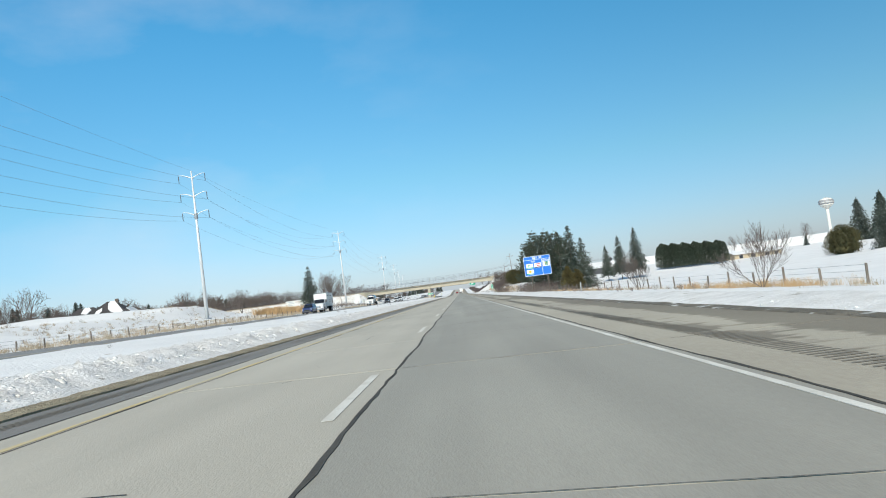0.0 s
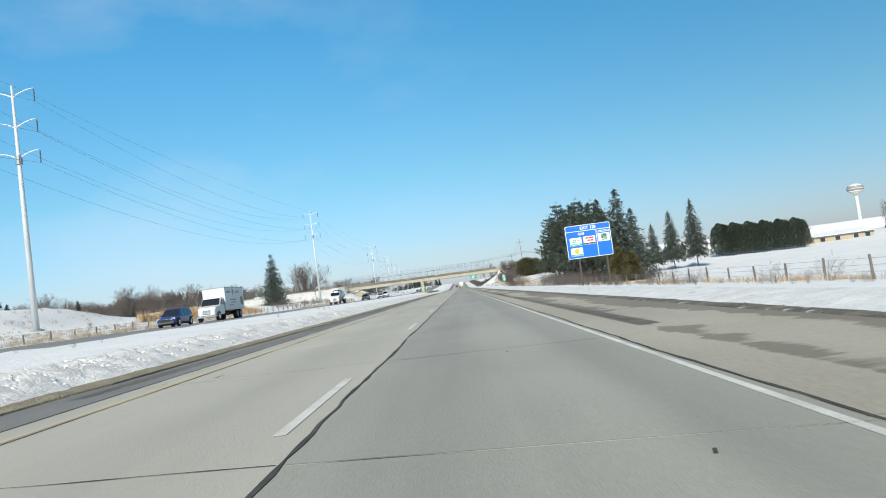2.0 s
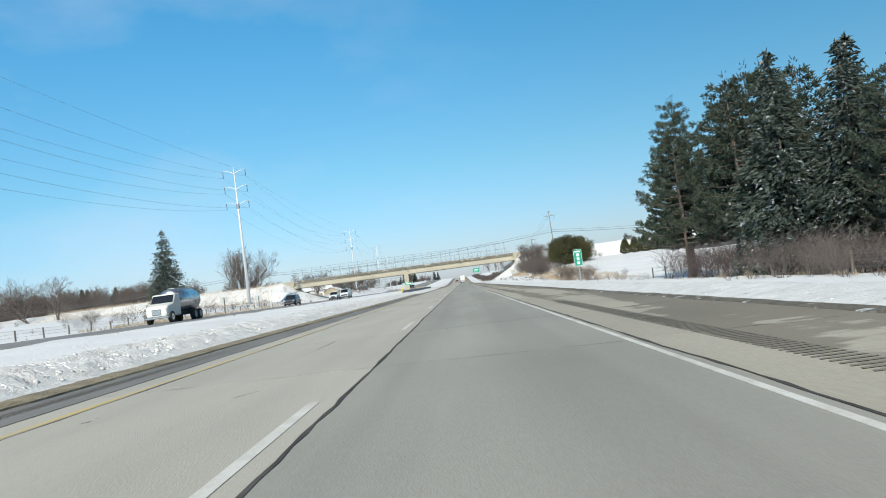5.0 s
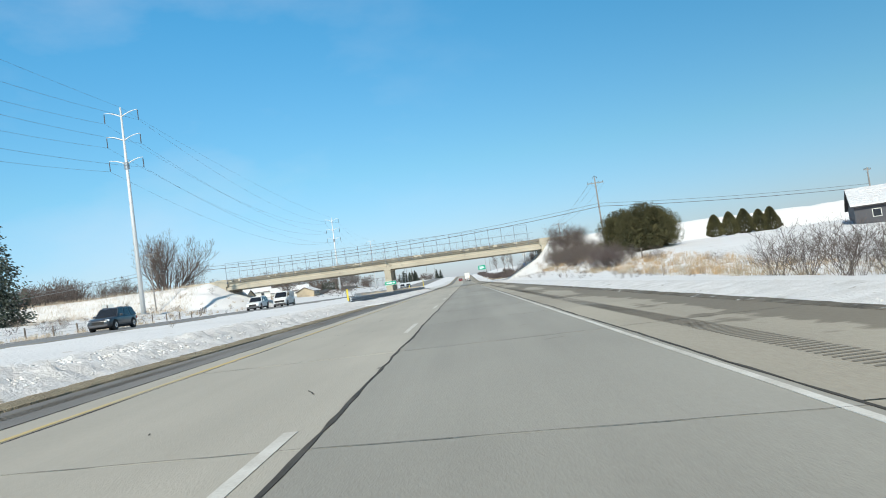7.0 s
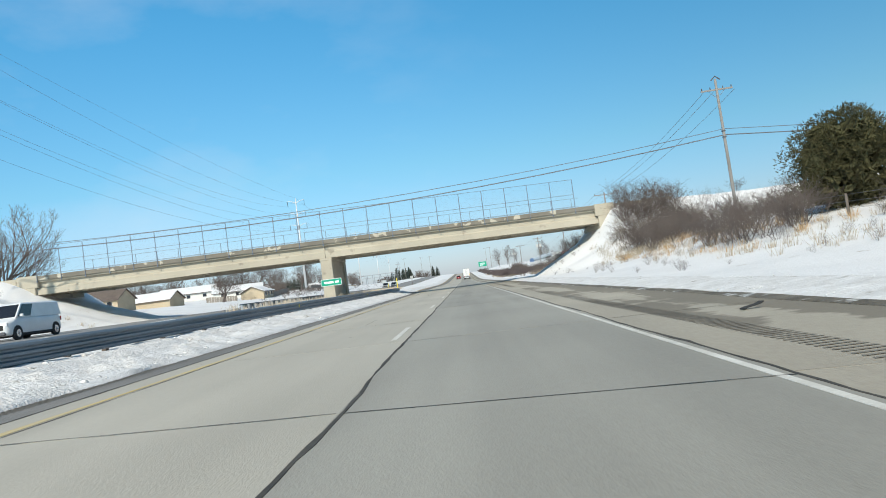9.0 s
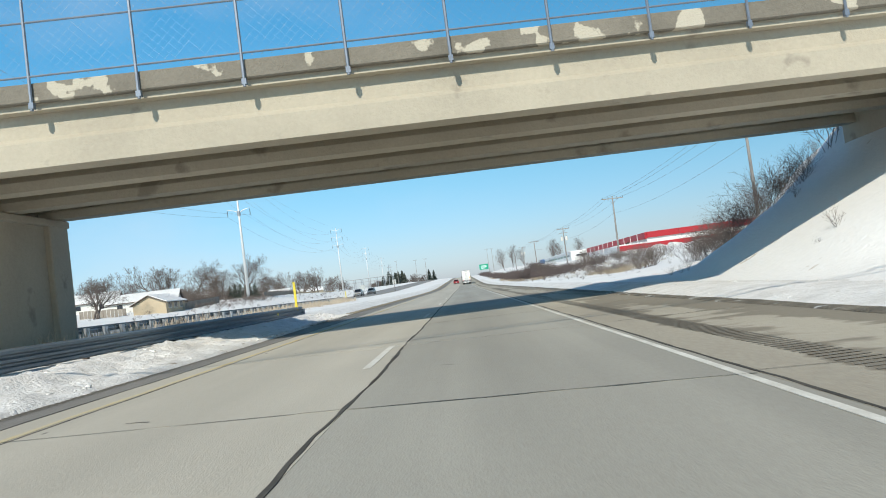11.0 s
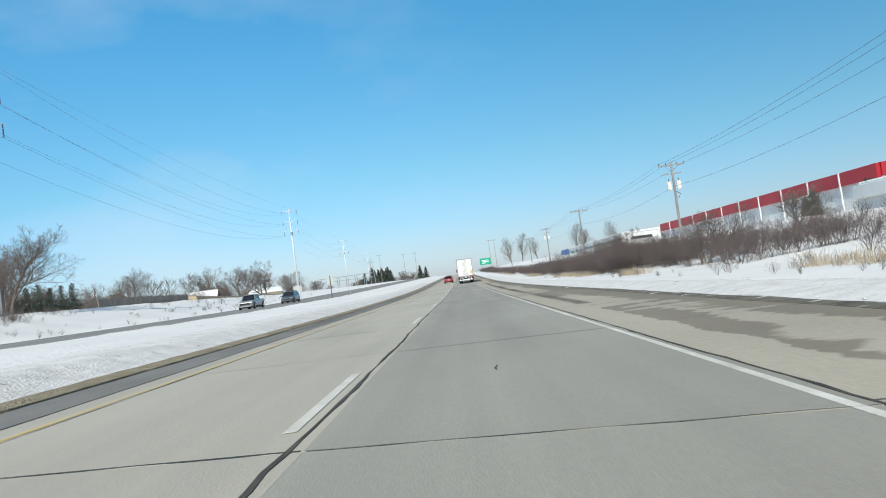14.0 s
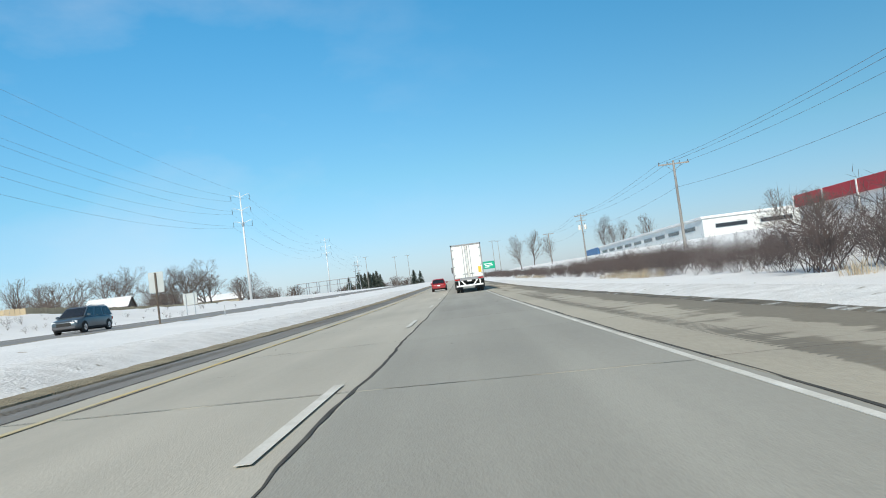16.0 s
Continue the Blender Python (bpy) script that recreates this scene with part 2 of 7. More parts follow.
M["parapet_concrete"] = material("parapet_concrete", (0.23, 0.208, 0.17), (0.15, 0.137, 0.112), rough=0.9, scale=0.6, fine=9, bump=0.3, bump_scale=18,
                                 specks=(1.1, 0.59, 0.02, (0.47, 0.43, 0.35)))
M["galvanised"] = material("galvanised", (0.42, 0.44, 0.46), (0.3, 0.32, 0.34), rough=0.45, metal=0.7, scale=2.0)
M["fence_grey"] = material("fence_grey", (0.2, 0.24, 0.3), (0.15, 0.18, 0.23), rough=0.5, metal=0.3, scale=3.0)
M["rail_steel"] = material("rail_steel", (0.2, 0.24, 0.275), (0.13, 0.16, 0.185), rough=0.5, metal=0.35, scale=0.9, stretch=(1, 0.3, 1))
M["pylon_white"] = material("pylon_white", (0.66, 0.68, 0.69), (0.56, 0.58, 0.59), rough=0.5, metal=0.15, scale=0.6, stretch=(1, 1, 0.2))
M["insulator"] = material("insulator", (0.1, 0.1, 0.11), rough=0.4)
M["wire"] = material("wire", (0.16, 0.17, 0.19), rough=0.5, metal=0.3)
M["pole_wood"] = material("pole_wood", (0.3, 0.285, 0.27), (0.19, 0.18, 0.17), rough=0.9, scale=2.5, stretch=(1, 1, 0.12), bump=0.4, bump_scale=20)
M["post_wood"] = material("post_wood", (0.13, 0.1, 0.08), (0.07, 0.055, 0.045), rough=0.9, scale=4, stretch=(1, 1, 0.2))
M["fence_wood"] = material("fence_wood", (0.31, 0.275, 0.235), (0.2, 0.178, 0.155), rough=0.85, scale=1.2, stretch=(1, 1, 0.2), vary=0.1)
M["fence_tan"] = material("fence_tan", (0.5, 0.41, 0.28), (0.37, 0.3, 0.2), rough=0.85, scale=1.2, stretch=(1, 1, 0.2), vary=0.1)
M["grey_post"] = material("grey_post", (0.2, 0.17, 0.145), (0.12, 0.1, 0.085), rough=0.95, scale=4, stretch=(1, 1, 0.2), vary=0.15)
M["bark"] = material("bark", (0.21, 0.17, 0.14), (0.12, 0.1, 0.085), rough=0.95, scale=3, stretch=(1, 1, 0.3), vary=0.1)
M["twig"] = material("twig", (0.165, 0.134, 0.118), (0.092, 0.075, 0.068), rough=0.95, scale=0.8, vary=0.12)
M["twig_red"] = material("twig_red", (0.135, 0.105, 0.1), (0.075, 0.06, 0.058), rough=0.95, scale=0.4)
M["needles"] = material("needles", (0.075, 0.1, 0.065), (0.038, 0.054, 0.04), rough=0.8, scale=0.9, fine=9, vary=0.15)
M["needles_frost"] = material("needles_frost", (0.1, 0.125, 0.1), (0.035, 0.052, 0.042), rough=0.8, scale=0.8, fine=9, vary=0.15,
                              specks=(1.4, 0.6, 0.08, (0.42, 0.45, 0.48)))
M["cedar_gold"] = material("cedar_gold", (0.15, 0.122, 0.045), (0.07, 0.06, 0.025), rough=0.85, scale=0.9, fine=9, vary=0.15)
M["cedar"] = material("cedar", (0.13, 0.12, 0.05), (0.06, 0.06, 0.026), rough=0.85, scale=0.9, fine=9, vary=0.15)
M["reed"] = material("reed", (0.56, 0.38, 0.2), (0.4, 0.26, 0.13), rough=0.9, scale=0.3, fine=4)
M["straw"] = material("straw", (0.47, 0.4, 0.3), (0.3, 0.245, 0.175), rough=0.9, scale=0.35, fine=4)
M["pale_grass"] = material("pale_grass", (0.56, 0.48, 0.38), (0.38, 0.31, 0.23), rough=0.9, scale=0.35, fine=4)
M["sign_blue"] = material("sign_blue", (0.012, 0.16, 0.62), (0.01, 0.14, 0.56), rough=0.35, scale=1.0)
M["sign_green"] = material("sign_green", (0.0, 0.31, 0.19), (0.0, 0.27, 0.16), rough=0.35, scale=1.0)
M["sign_white"] = material("sign_white", (0.82, 0.83, 0.84), (0.76, 0.77, 0.78), rough=0.4, scale=2.0)
M["sign_back"] = material("sign_back", (0.5, 0.51, 0.5), (0.42, 0.43, 0.42), rough=0.45, metal=0.4, scale=1.5)
M["logo_red"] = material("logo_red", (0.6, 0.03, 0.03), rough=0.4)
M["logo_green"] = material("logo_green", (0.02, 0.42, 0.22), rough=0.4)
M["logo_teal"] = material("logo_teal", (0.01, 0.22, 0.17), rough=0.4)
M["logo_yellow"] = material("logo_yellow", (0.8, 0.5, 0.04), rough=0.4)
M["logo_black"] = material("logo_black", (0.02, 0.02, 0.022), rough=0.4)
M["marker_yellow"] = material("marker_yellow", (0.72, 0.6, 0.06), (0.6, 0.48, 0.04), rough=0.5)
M["steel_brown"] = material("steel_brown", (0.09, 0.065, 0.05), (0.055, 0.04, 0.03), rough=0.75, scale=3, stretch=(1, 1, 0.2))
M["tank_grey"] = material("tank_grey", (0.3, 0.3, 0.31), (0.24, 0.24, 0.25), rough=0.5, scale=0.3)
M["red_metal"] = material("red_metal", (0.4, 0.014, 0.024), (0.32, 0.011, 0.019), rough=0.5, scale=0.2, stretch=(1, 1, 0.3))
M["white_metal"] = material("white_metal", (0.74, 0.74, 0.73), (0.62, 0.62, 0.61), rough=0.55, scale=0.25, stretch=(1, 1, 0.3))
M["blue_metal"] = material("blue_metal", (0.05, 0.16, 0.36), rough=0.5, scale=0.3)
M["siding_white"] = material("siding_white", (0.68, 0.67, 0.63), (0.58, 0.57, 0.53), rough=0.7, scale=0.5)
M["siding_tan"] = material("siding_tan", (0.5, 0.41, 0.29), (0.4, 0.33, 0.23), rough=0.75, scale=0.5)
M["roof_dark"] = material("roof_dark", (0.06, 0.055, 0.055), (0.035, 0.033, 0.035), rough=0.85, scale=1.0)
M["roof_brown"] = material("roof_brown", (0.14, 0.11, 0.09), (0.09, 0.07, 0.06), rough=0.85, scale=1.0)
M["barn_dark"] = material("barn_dark", (0.075, 0.075, 0.085), (0.05, 0.05, 0.058), rough=0.7, scale=0.6)
M["window_dark"] = glass("window_dark", (0.03, 0.035, 0.045), 0.1)
M["trailer_white"] = material("trailer_white", (0.78, 0.78, 0.77), (0.66, 0.66, 0.64), rough=0.4, scale=0.9, stretch=(1, 1, 0.25))
M["trailer_grey"] = material("trailer_grey", (0.32, 0.32, 0.33), (0.22, 0.22, 0.23), rough=0.5, metal=0.3, scale=2)
M["rubber"] = material("rubber", (0.022, 0.022, 0.023), (0.04, 0.038, 0.036), rough=0.85, scale=4)
M["chrome"] = material("chrome", (0.62, 0.63, 0.64), (0.5, 0.5, 0.52), rough=0.25, metal=0.9, scale=2)
M["underbody"] = material("underbody", (0.025, 0.025, 0.026), rough=0.8)
M["car_glass"] = glass("car_glass", (0.018, 0.022, 0.027), 0.04)
M["tail_red"] = material("tail_red", (0.42, 0.012, 0.01), rough=0.25, scale=4)
M["lamp_clear"] = material("lamp_clear", (0.75, 0.77, 0.8), rough=0.15, scale=4)
M["car_red"] = material("car_red", (0.3, 0.02, 0.025), (0.25, 0.016, 0.02), rough=0.3, coat=0.6, scale=1)
M["car_white"] = material("car_white", (0.74, 0.75, 0.76), (0.64, 0.65, 0.66), rough=0.35, coat=0.5, scale=1)
M["car_silver"] = material("car_silver", (0.42, 0.43, 0.44), (0.34, 0.35, 0.36), rough=0.35, metal=0.5, coat=0.4, scale=1)
M["car_dark"] = material("car_dark", (0.035, 0.045, 0.06), (0.05, 0.055, 0.065), rough=0.3, coat=0.6, scale=1)
M["car_navy"] = material("car_navy", (0.018, 0.04, 0.17), (0.012, 0.028, 0.12), rough=0.3, coat=0.6, scale=1)
M["car_blue"] = material("car_blue", (0.1, 0.125, 0.145), (0.08, 0.1, 0.12), rough=0.3, metal=0.4, coat=0.5, scale=1)

# ---------------------------------------------------------------- mesh helpers
class Build:
    """Collects vertices and faces of one mesh."""

    def __init__(self):
        self.v, self.f = [], []

    def add(self, verts, faces):
        n = len(self.v)
        self.v.extend([tuple(p) for p in verts])
        self.f.extend([tuple(i + n for i in q) for q in faces])
        return self

    def box(self, x0, x1, y0, y1, z0, z1, bevel=0.0, taper=0.0):
        """A box; bevel cuts its upright and top edges; taper draws in the top."""
        if not bevel:
            t = taper
            p = [(x0, y0, z0), (x1, y0, z0), (x1, y1, z0), (x0, y1, z0),
                 (x0 + t, y0 + t, z1), (x1 - t, y0 + t, z1), (x1 - t, y1 - t, z1), (x0 + t, y1 - t, z1)]
            return self.add(p, [(3, 2, 1, 0), (4, 5, 6, 7), (0, 1, 5, 4), (1, 2, 6, 5), (2, 3, 7, 6), (3, 0, 4, 7)])
        b = bevel
        rings = []
        for z, k in ((z0, b), (z0 + b, 0), (z1 - b, 0), (z1, b)):
            a0, a1, c0, c1 = x0 + k, x1 - k, y0 + k, y1 - k
            rings.append([(a0 + b, c0, z), (a1 - b, c0, z), (a1, c0 + b, z), (a1, c1 - b, z),
                          (a1 - b, c1, z), (a0 + b, c1, z), (a0, c1 - b, z), (a0, c0 + b, z)])
        return self.loft(rings, True)

    def loft(self, rings, caps=True, closed=True):
        n = len(rings[0])
        verts = [p for r in rings for p in r]
        faces = []
        for i in range(len(rings) - 1):
            for j in range(n if closed else n - 1):
                k = (j + 1) % n
                faces.append((i * n + j, i * n + k, (i + 1) * n + k, (i + 1) * n + j))
        if caps:
            faces.append(tuple(range(n - 1, -1, -1)))
            faces.append(tuple(range((len(rings) - 1) * n, len(rings) * n)))
        return self.add(verts, faces)

    def tube(self, points, radii, sides=6, caps=True):
        """A round bar through the points; radii: one number or one each."""
        pts = [Vector(p) for p in points]
        if not hasattr(radii, "__len__"):
            radii = [radii] * len(pts)
        rings = []
        for i, p in enumerate(pts):
            d = (pts[min(i + 1, len(pts) - 1)] - pts[max(i - 1, 0)]).normalized()
            a = d.cross(Vector((0, 0, 1)))
            if a.length < 1e-3:
                a = Vector((1, 0, 0))
            a.normalize()
            b = a.cross(d).normalized()
            rings.append([p + (a * math.cos(6.2832 * k / sides) + b * math.sin(6.2832 * k / sides)) * radii[i] for k in range(sides)])
        return self.loft(rings, caps)

    def disc_y(self, x, y0, y1, z, r, sides=20, x_axis=False):
        """A wheel-like cylinder, its axis along x (or y)."""
        rings = []
        for u in (y0, y1):
            ring = []
            for k in range(sides):
                c, s = math.cos(6.2832 * k / sides) * r, math.sin(6.2832 * k / sides) * r
                ring.append((u, x + c, z + s) if x_axis else (x + c, u, z + s))
            rings.append(ring)
        return self.loft(rings)

    def quad(self, a, b, c, d):
        return self.add([a, b, c, d], [(0, 1, 2, 3)])

    def mesh(self, name, mat, smooth=False):
        me = bpy.data.meshes.new(name)
        me.from_pydata(self.v, [], self.f)
        bm = bmesh.new()
        bm.from_mesh(me)
        if len(bm.faces) < 60000:
            bmesh.ops.recalc_face_normals(bm, faces=bm.faces)
        bm.to_mesh(me)
        bm.free()
        if smooth:
            me.polygons.foreach_set("use_smooth", [True] * len(me.polygons))
        me.materials.append(mat)
        return me


def part(name, build, mat, parent, label="", smooth=False):
    """One mesh object under a thing or a part."""
    ob = new(name, build.mesh(name, mat, smooth))
    ob.parent = parent
    if label:
        tagged(ob, label)
    return ob


def single(name, build, mat, label="", category="", group="", kind="", smooth=False):
    return tagged(new(name, build.mesh(name, mat, smooth)), label, category, group, kind)


def empty(name, m=None, label="", category="", group="", kind=""):
    ob = new(name)
    if m is not None:
        ob.matrix_basis = m
    return tagged(ob, label, category, group, kind)


def tris(name, verts, tri, mat):
    me = bpy.data.meshes.new(name)
    me.vertices.add(len(verts))
    me.vertices.foreach_set("co", np.asarray(verts, np.float32).ravel())
    n = len(tri)
    me.loops.add(3 * n)
    me.loops.foreach_set("vertex_index", np.asarray(tri, np.int32).ravel())
    me.polygons.add(n)
    me.polygons.foreach_set("loop_start", np.arange(0, 3 * n, 3, dtype=np.int32))
    me.update(calc_edges=True)
    me.materials.append(mat)
    return me


def step(a, b, v):
    u = np.clip((v - a) / (b - a), 0, 1)
    return u * u * (3 - 2 * u)


# ---------------------------------------------------------------- the lie of the land


def grade(y):
    """Height of the road: level, then a steady climb from about y = 500."""
    y = np.asarray(y, float)
    a = np.clip(y - 478.0, 0, 110)
    g = 6.6e-5 * a * a + np.clip(y - 588.0, 0, 330) * 0.01452
    return g - np.clip(y - 918.0, 0, 600) * 0.004


LX = [-4000, -1500, -600, -300, -150, -90, -62, -50, -42, -35, -31.5, -30.2, -18.2, -17.4, -12, -9.5, -7.4, -6.3]
LZ = [14, 12, 10, 8.5, 6.2, 4.2, 3.0, 2.4, 1.6, 0.95, 0.9, 0.92, 0.7, 0.78, 0.6, 0.45, 0.28, -0.02]
RX = [7.0, 8.2, 12, 16, 20, 26, 34, 60, 120, 300, 700, 1500, 4000]
RZ0 = [0.0, 0.06, -0.25, -0.8, -1.1, -1.7, -2.0, -1.8, -0.9, -0.2, 0.8, 3.0, 7]
RZ1 = [0.0, 0.06, 0.2, 0.9, 2.0, 3.0, 2.75, 2.6, 2.5, 1.9, 1.4, 2.0, 3]
RZ2 = [0.0, 0.05, 0.02, 0.25, 0.8, 1.65, 2.65, 3.0, 3.2, 2.0, 1.0, 1.6, 3]
RZ3 = [0.0, 0.04, -0.05, 0.05, 0.4, 1.3, 2.5, 3.0, 3.2, 2.0, 1.0, 1.6, 3]


def land(x, y):
    """Height of the ground at arrays x, y."""
    x, y = np.broadcast_arrays(np.asarray(x, float), np.asarray(y, float))
    g = grade(y)
    left = np.interp(x, LX, LZ)
    left = left + 1.6 * step(470, 532, y) * step(34, 50, -x) - 1.2 * step(565, 650, y) * step(38, 58, -x)
    s = step(232, 352, y)
    right = np.interp(x, RX, RZ0) * (1 - s) + np.interp(x, RX, RZ1) * s
    w = step(372, 420, y)
    right = right * (1 - w) + np.interp(x, RX, RZ2) * w
    w = step(440, 482, y)
    right = right * (1 - w) + np.interp(x, RX, RZ3) * w
    left = left + (1.3 + 1.7 * step(134, 158, y)) * step(51.0, 59, -x) * (1 - step(168, 200, y)) * (1 - 0.5 * step(80, 120, -x))
    # beyond the far road the fields stay low while the roads climb
    z = np.where(x < 0.5, left, right) + g * (1 - 0.8 * step(34, 60, -x)) * (1 - 0.9 * step(100, 200, x))
    # approach banks of the overpass
    dy = np.abs(y - (371.8 + 0.075 * (x - 18))) - 6.0
    crest = np.where(x < 0, np.interp(x, [-400, -200, -80, -45.3], [6.5, 6.6, 6.8, 6.9]), np.interp(x, [17.5, 60, 200], [6.9, 6.8, 7.2]))
    bank = crest - np.clip(dy, 0, 100) * 0.5
    # at both ends the bank falls steeply behind the abutment, then gently down to the road
    seat_l = 4.3 - np.clip(x + 44.7, 0, 100) * 0.36 + np.clip(-44.7 - x, 0, 3) * 1.3
    seat_r = 3.7 - np.clip(16.6 - x, 0, 100) * 0.55 + np.clip(x - 16.6, 0, 3) * 1.3
    slope = np.clip(dy, 0, 100) * 0.5
    bank = np.where(x < -16, np.minimum(bank, seat_l - 0.6 * slope), np.minimum(bank, seat_r - 0.45 * slope))
    z = np.where((x < OPP_L - 0.3) | (x > 9.5), np.maximum(z, bank), z)
    # snow-covered cone of fill before the left abutment
    cone = 6.0 - np.sqrt((0.46 * (x + 46.6)) ** 2 + (np.where(y < 364, 0.31, 1.0) * (y - 364)) ** 2)
    return np.where((x < OPP_L - 0.6) & (x > -60), np.maximum(z, cone), z)


def land1(x, y):
    return float(land(x, y))


def ground_mesh(xs, ys, rough, name, mat, lower=None):
    X, Y = np.meshgrid(xs, ys)
    Z = land(X, Y)
    if lower is not None:
        Z = Z - lower(X)
    pts = np.stack([X, Y, Z], -1).reshape(-1, 3)
    for p in pts:
        a = rough(p[0], p[1])
        if a:
            p[2] += a * (noise.noise((p[0] * 0.35, p[1] * 0.35, 3.1)) + 0.5 * noise.noise((p[0] * 1.1, p[1] * 1.1, 7.7)))
    nx = len(xs)
    b = Build()
    b.v = [tuple(p) for p in pts]
    b.f = [(j * nx + i, j * nx + i + 1, (j + 1) * nx + i + 1, (j + 1) * nx + i) for j in range(len(ys) - 1) for i in range(nx - 1)]
    return b


def lower_road(X):
    r = np.zeros_like(X)
    r[(X > -6.2) & (X < 6.95)] = 0.3
    r[(X > OPP_L + 0.1) & (X < OPP_R - 0.1)] = 0.25
    return r


def roughness(x, y):
    if -30.6 < x < -17.9 or -6.8 < x < 7.2:
        return 0.0
    if abs(x) < 45:
        return 0.1
    return 0.35 if abs(x) < 250 else 0.0


gx = np.concatenate([[-4000, -2200, -1200, -700, -450, -300], np.arange(-240, -64, 8.0), np.arange(-64, -31, 1.8),
                     [-30.8, -30.25, -30.05, -24, -18.35, -18.15, -17.6], np.arange(-16.4, -7.4, 0.8), [-7.1, -6.6, -6.3, -6.1, 0, 6.9, 7.1, 7.5, 7.9],
                     np.arange(8.5, 40, 0.86), np.arange(40, 80, 3.0), np.arange(80, 250, 10.0), [300, 450, 700, 1200, 2200, 4000]])
gy = np.concatenate([[-600, -300, -150, -80], np.arange(-40, 700, 1.9), np.arange(700, 1000, 8), [1050, 1150, 1300, 1600, 2200, 3200, 4800]])
single("ground", ground_mesh(gx, gy, roughness, "ground", M["snow"], lower_road), M["snow"],
       "snow-covered verges, fields and banks with dry grass showing", "ground", kind="structure", smooth=True)

# plough banks: broken lumps of snow beside the shoulder
def plough_bank(x0, x1, ya, yb, high, name, ease=0.0, crumble=1.0):
    xs, ys = np.linspace(x0, x1, 19), np.arange(ya, yb, 0.22)
    b = Build()
    for y in ys:
        fade = float(step(ya, ya + 14, y) * (1 - step(yb - 14, yb, y)))
        shift = ease * float(step(yb - 30, yb, y) + 1 - step(ya, ya + 25, y))
        for i, x in enumerate(xs):
            u = i / (len(xs) - 1)
            h = math.sin(math.pi * min(1.0, u * 1.15)) ** 0.7 if u < 0.87 else 0
            n = 0.5 * noise.noise((x * 1.1, y * 0.8, 1.0)) + crumble * (0.55 * abs(noise.noise((x * 3.4, y * 3.4, 5.0))) * 2 - 0.3) + 0.3 * crumble * noise.noise((x * 8.0, y * 8.0, 2.0))
            e = 0.25 * noise.noise((2.0, y * 0.5, 9.0))
            x = x - shift * (1 - u)
            b.v.append((x + (e if i == 0 else 0), y, high * h * fade * (0.8 + 0.8 * n) if 0 < i < 18 else -0.06))
    P = np.array(b.v)
    P[:, 2] += land(P[:, 0], P[:, 1])
    b.v = P.tolist()
    n = len(xs)
    b.f = [(j * n + i, j * n + i + 1, (j + 1) * n + i + 1, (j + 1) * n + i) for j in range(len(ys) - 1) for i in range(n - 1)]
    return single(name, b, M["snow_bank"], "lumpy plough bank of old snow along the shoulder", "snow bank", kind="stuff", smooth=True)


def clods(name, boxes, label):
    """Broken crusts and balls of snow, thrown up by the plough. boxes: x range, y range, count, sizes."""
    rg = random.Random(31)
    shapes = []
    for k in range(8):
        bm = bmesh.new()
        bmesh.ops.create_icosphere(bm, subdivisions=1, radius=1.0)
        vs = []
        for v in bm.verts:
            r = 1.0 + 0.55 * noise.noise(v.co * 1.3 + Vector((k * 5.0, 0, 0)))
            vs.append((v.co.x * r * 1.2, v.co.y * r, v.co.z * r * 0.7))
        shapes.append((np.array(vs), np.array([[v.index for v in f.verts] for f in bm.faces])))
        bm.free()
    VV, TT, n = [], [], 0
    for x0, x1, y0, y1, count, lo, hi in boxes:
        for k in range(count):
            x, y = rg.triangular(x0, x1), rg.uniform(y0, y1)
            V, T = shapes[rg.randrange(8)]
            r = lo + (hi - lo) * rg.random() ** 2.5
            a = rg.uniform(0, 6.283)
            c, q = math.cos(a), math.sin(a)
            VV.append(np.stack([(V[:, 0] * c - V[:, 1] * q) * r + x, (V[:, 0] * q + V[:, 1] * c) * r + y, V[:, 2] * r + 0.2 * r + (0.07 if hi > 0.06 else 0.035)], 1))
            TT.append(T + n)
            n += len(V)
    P = np.concatenate(VV)
    P[:, 2] += land(P[:, 0], P[:, 1])
    return tagged(new(name, tris(name, P, np.concatenate(TT), M["snow_bank"])), label, "snow lumps", kind="stuff")


plough_bank(-5.95, -9.6, -25, 292, 0.18, "snow_bank", 0.0, 1.9)
plough_bank(-4.95, -8.2, 270, 395, 0.26, "snow_bank", 1.0)
plough_bank(-5.95, -9.6, 378, 640, 0.11, "snow_bank", 0.0, 0.7)
plough_bank(6.75, 9.3, -25, 640, 0.1, "snow_bank", 0.0, 0.6)
clods("snow_lumps", [(-6.5, -8.7, -5, 285, 30000, 0.012, 0.07), (-5.2, -7.6, 276, 392, 15000, 0.015, 0.085), (-6.2, -8.2, 392, 560, 3500, 0.01, 0.035),
                     (6.8, 9.0, 0, 560, 20000, 0.008, 0.032)], "broken crusts and balls of old ploughed snow")

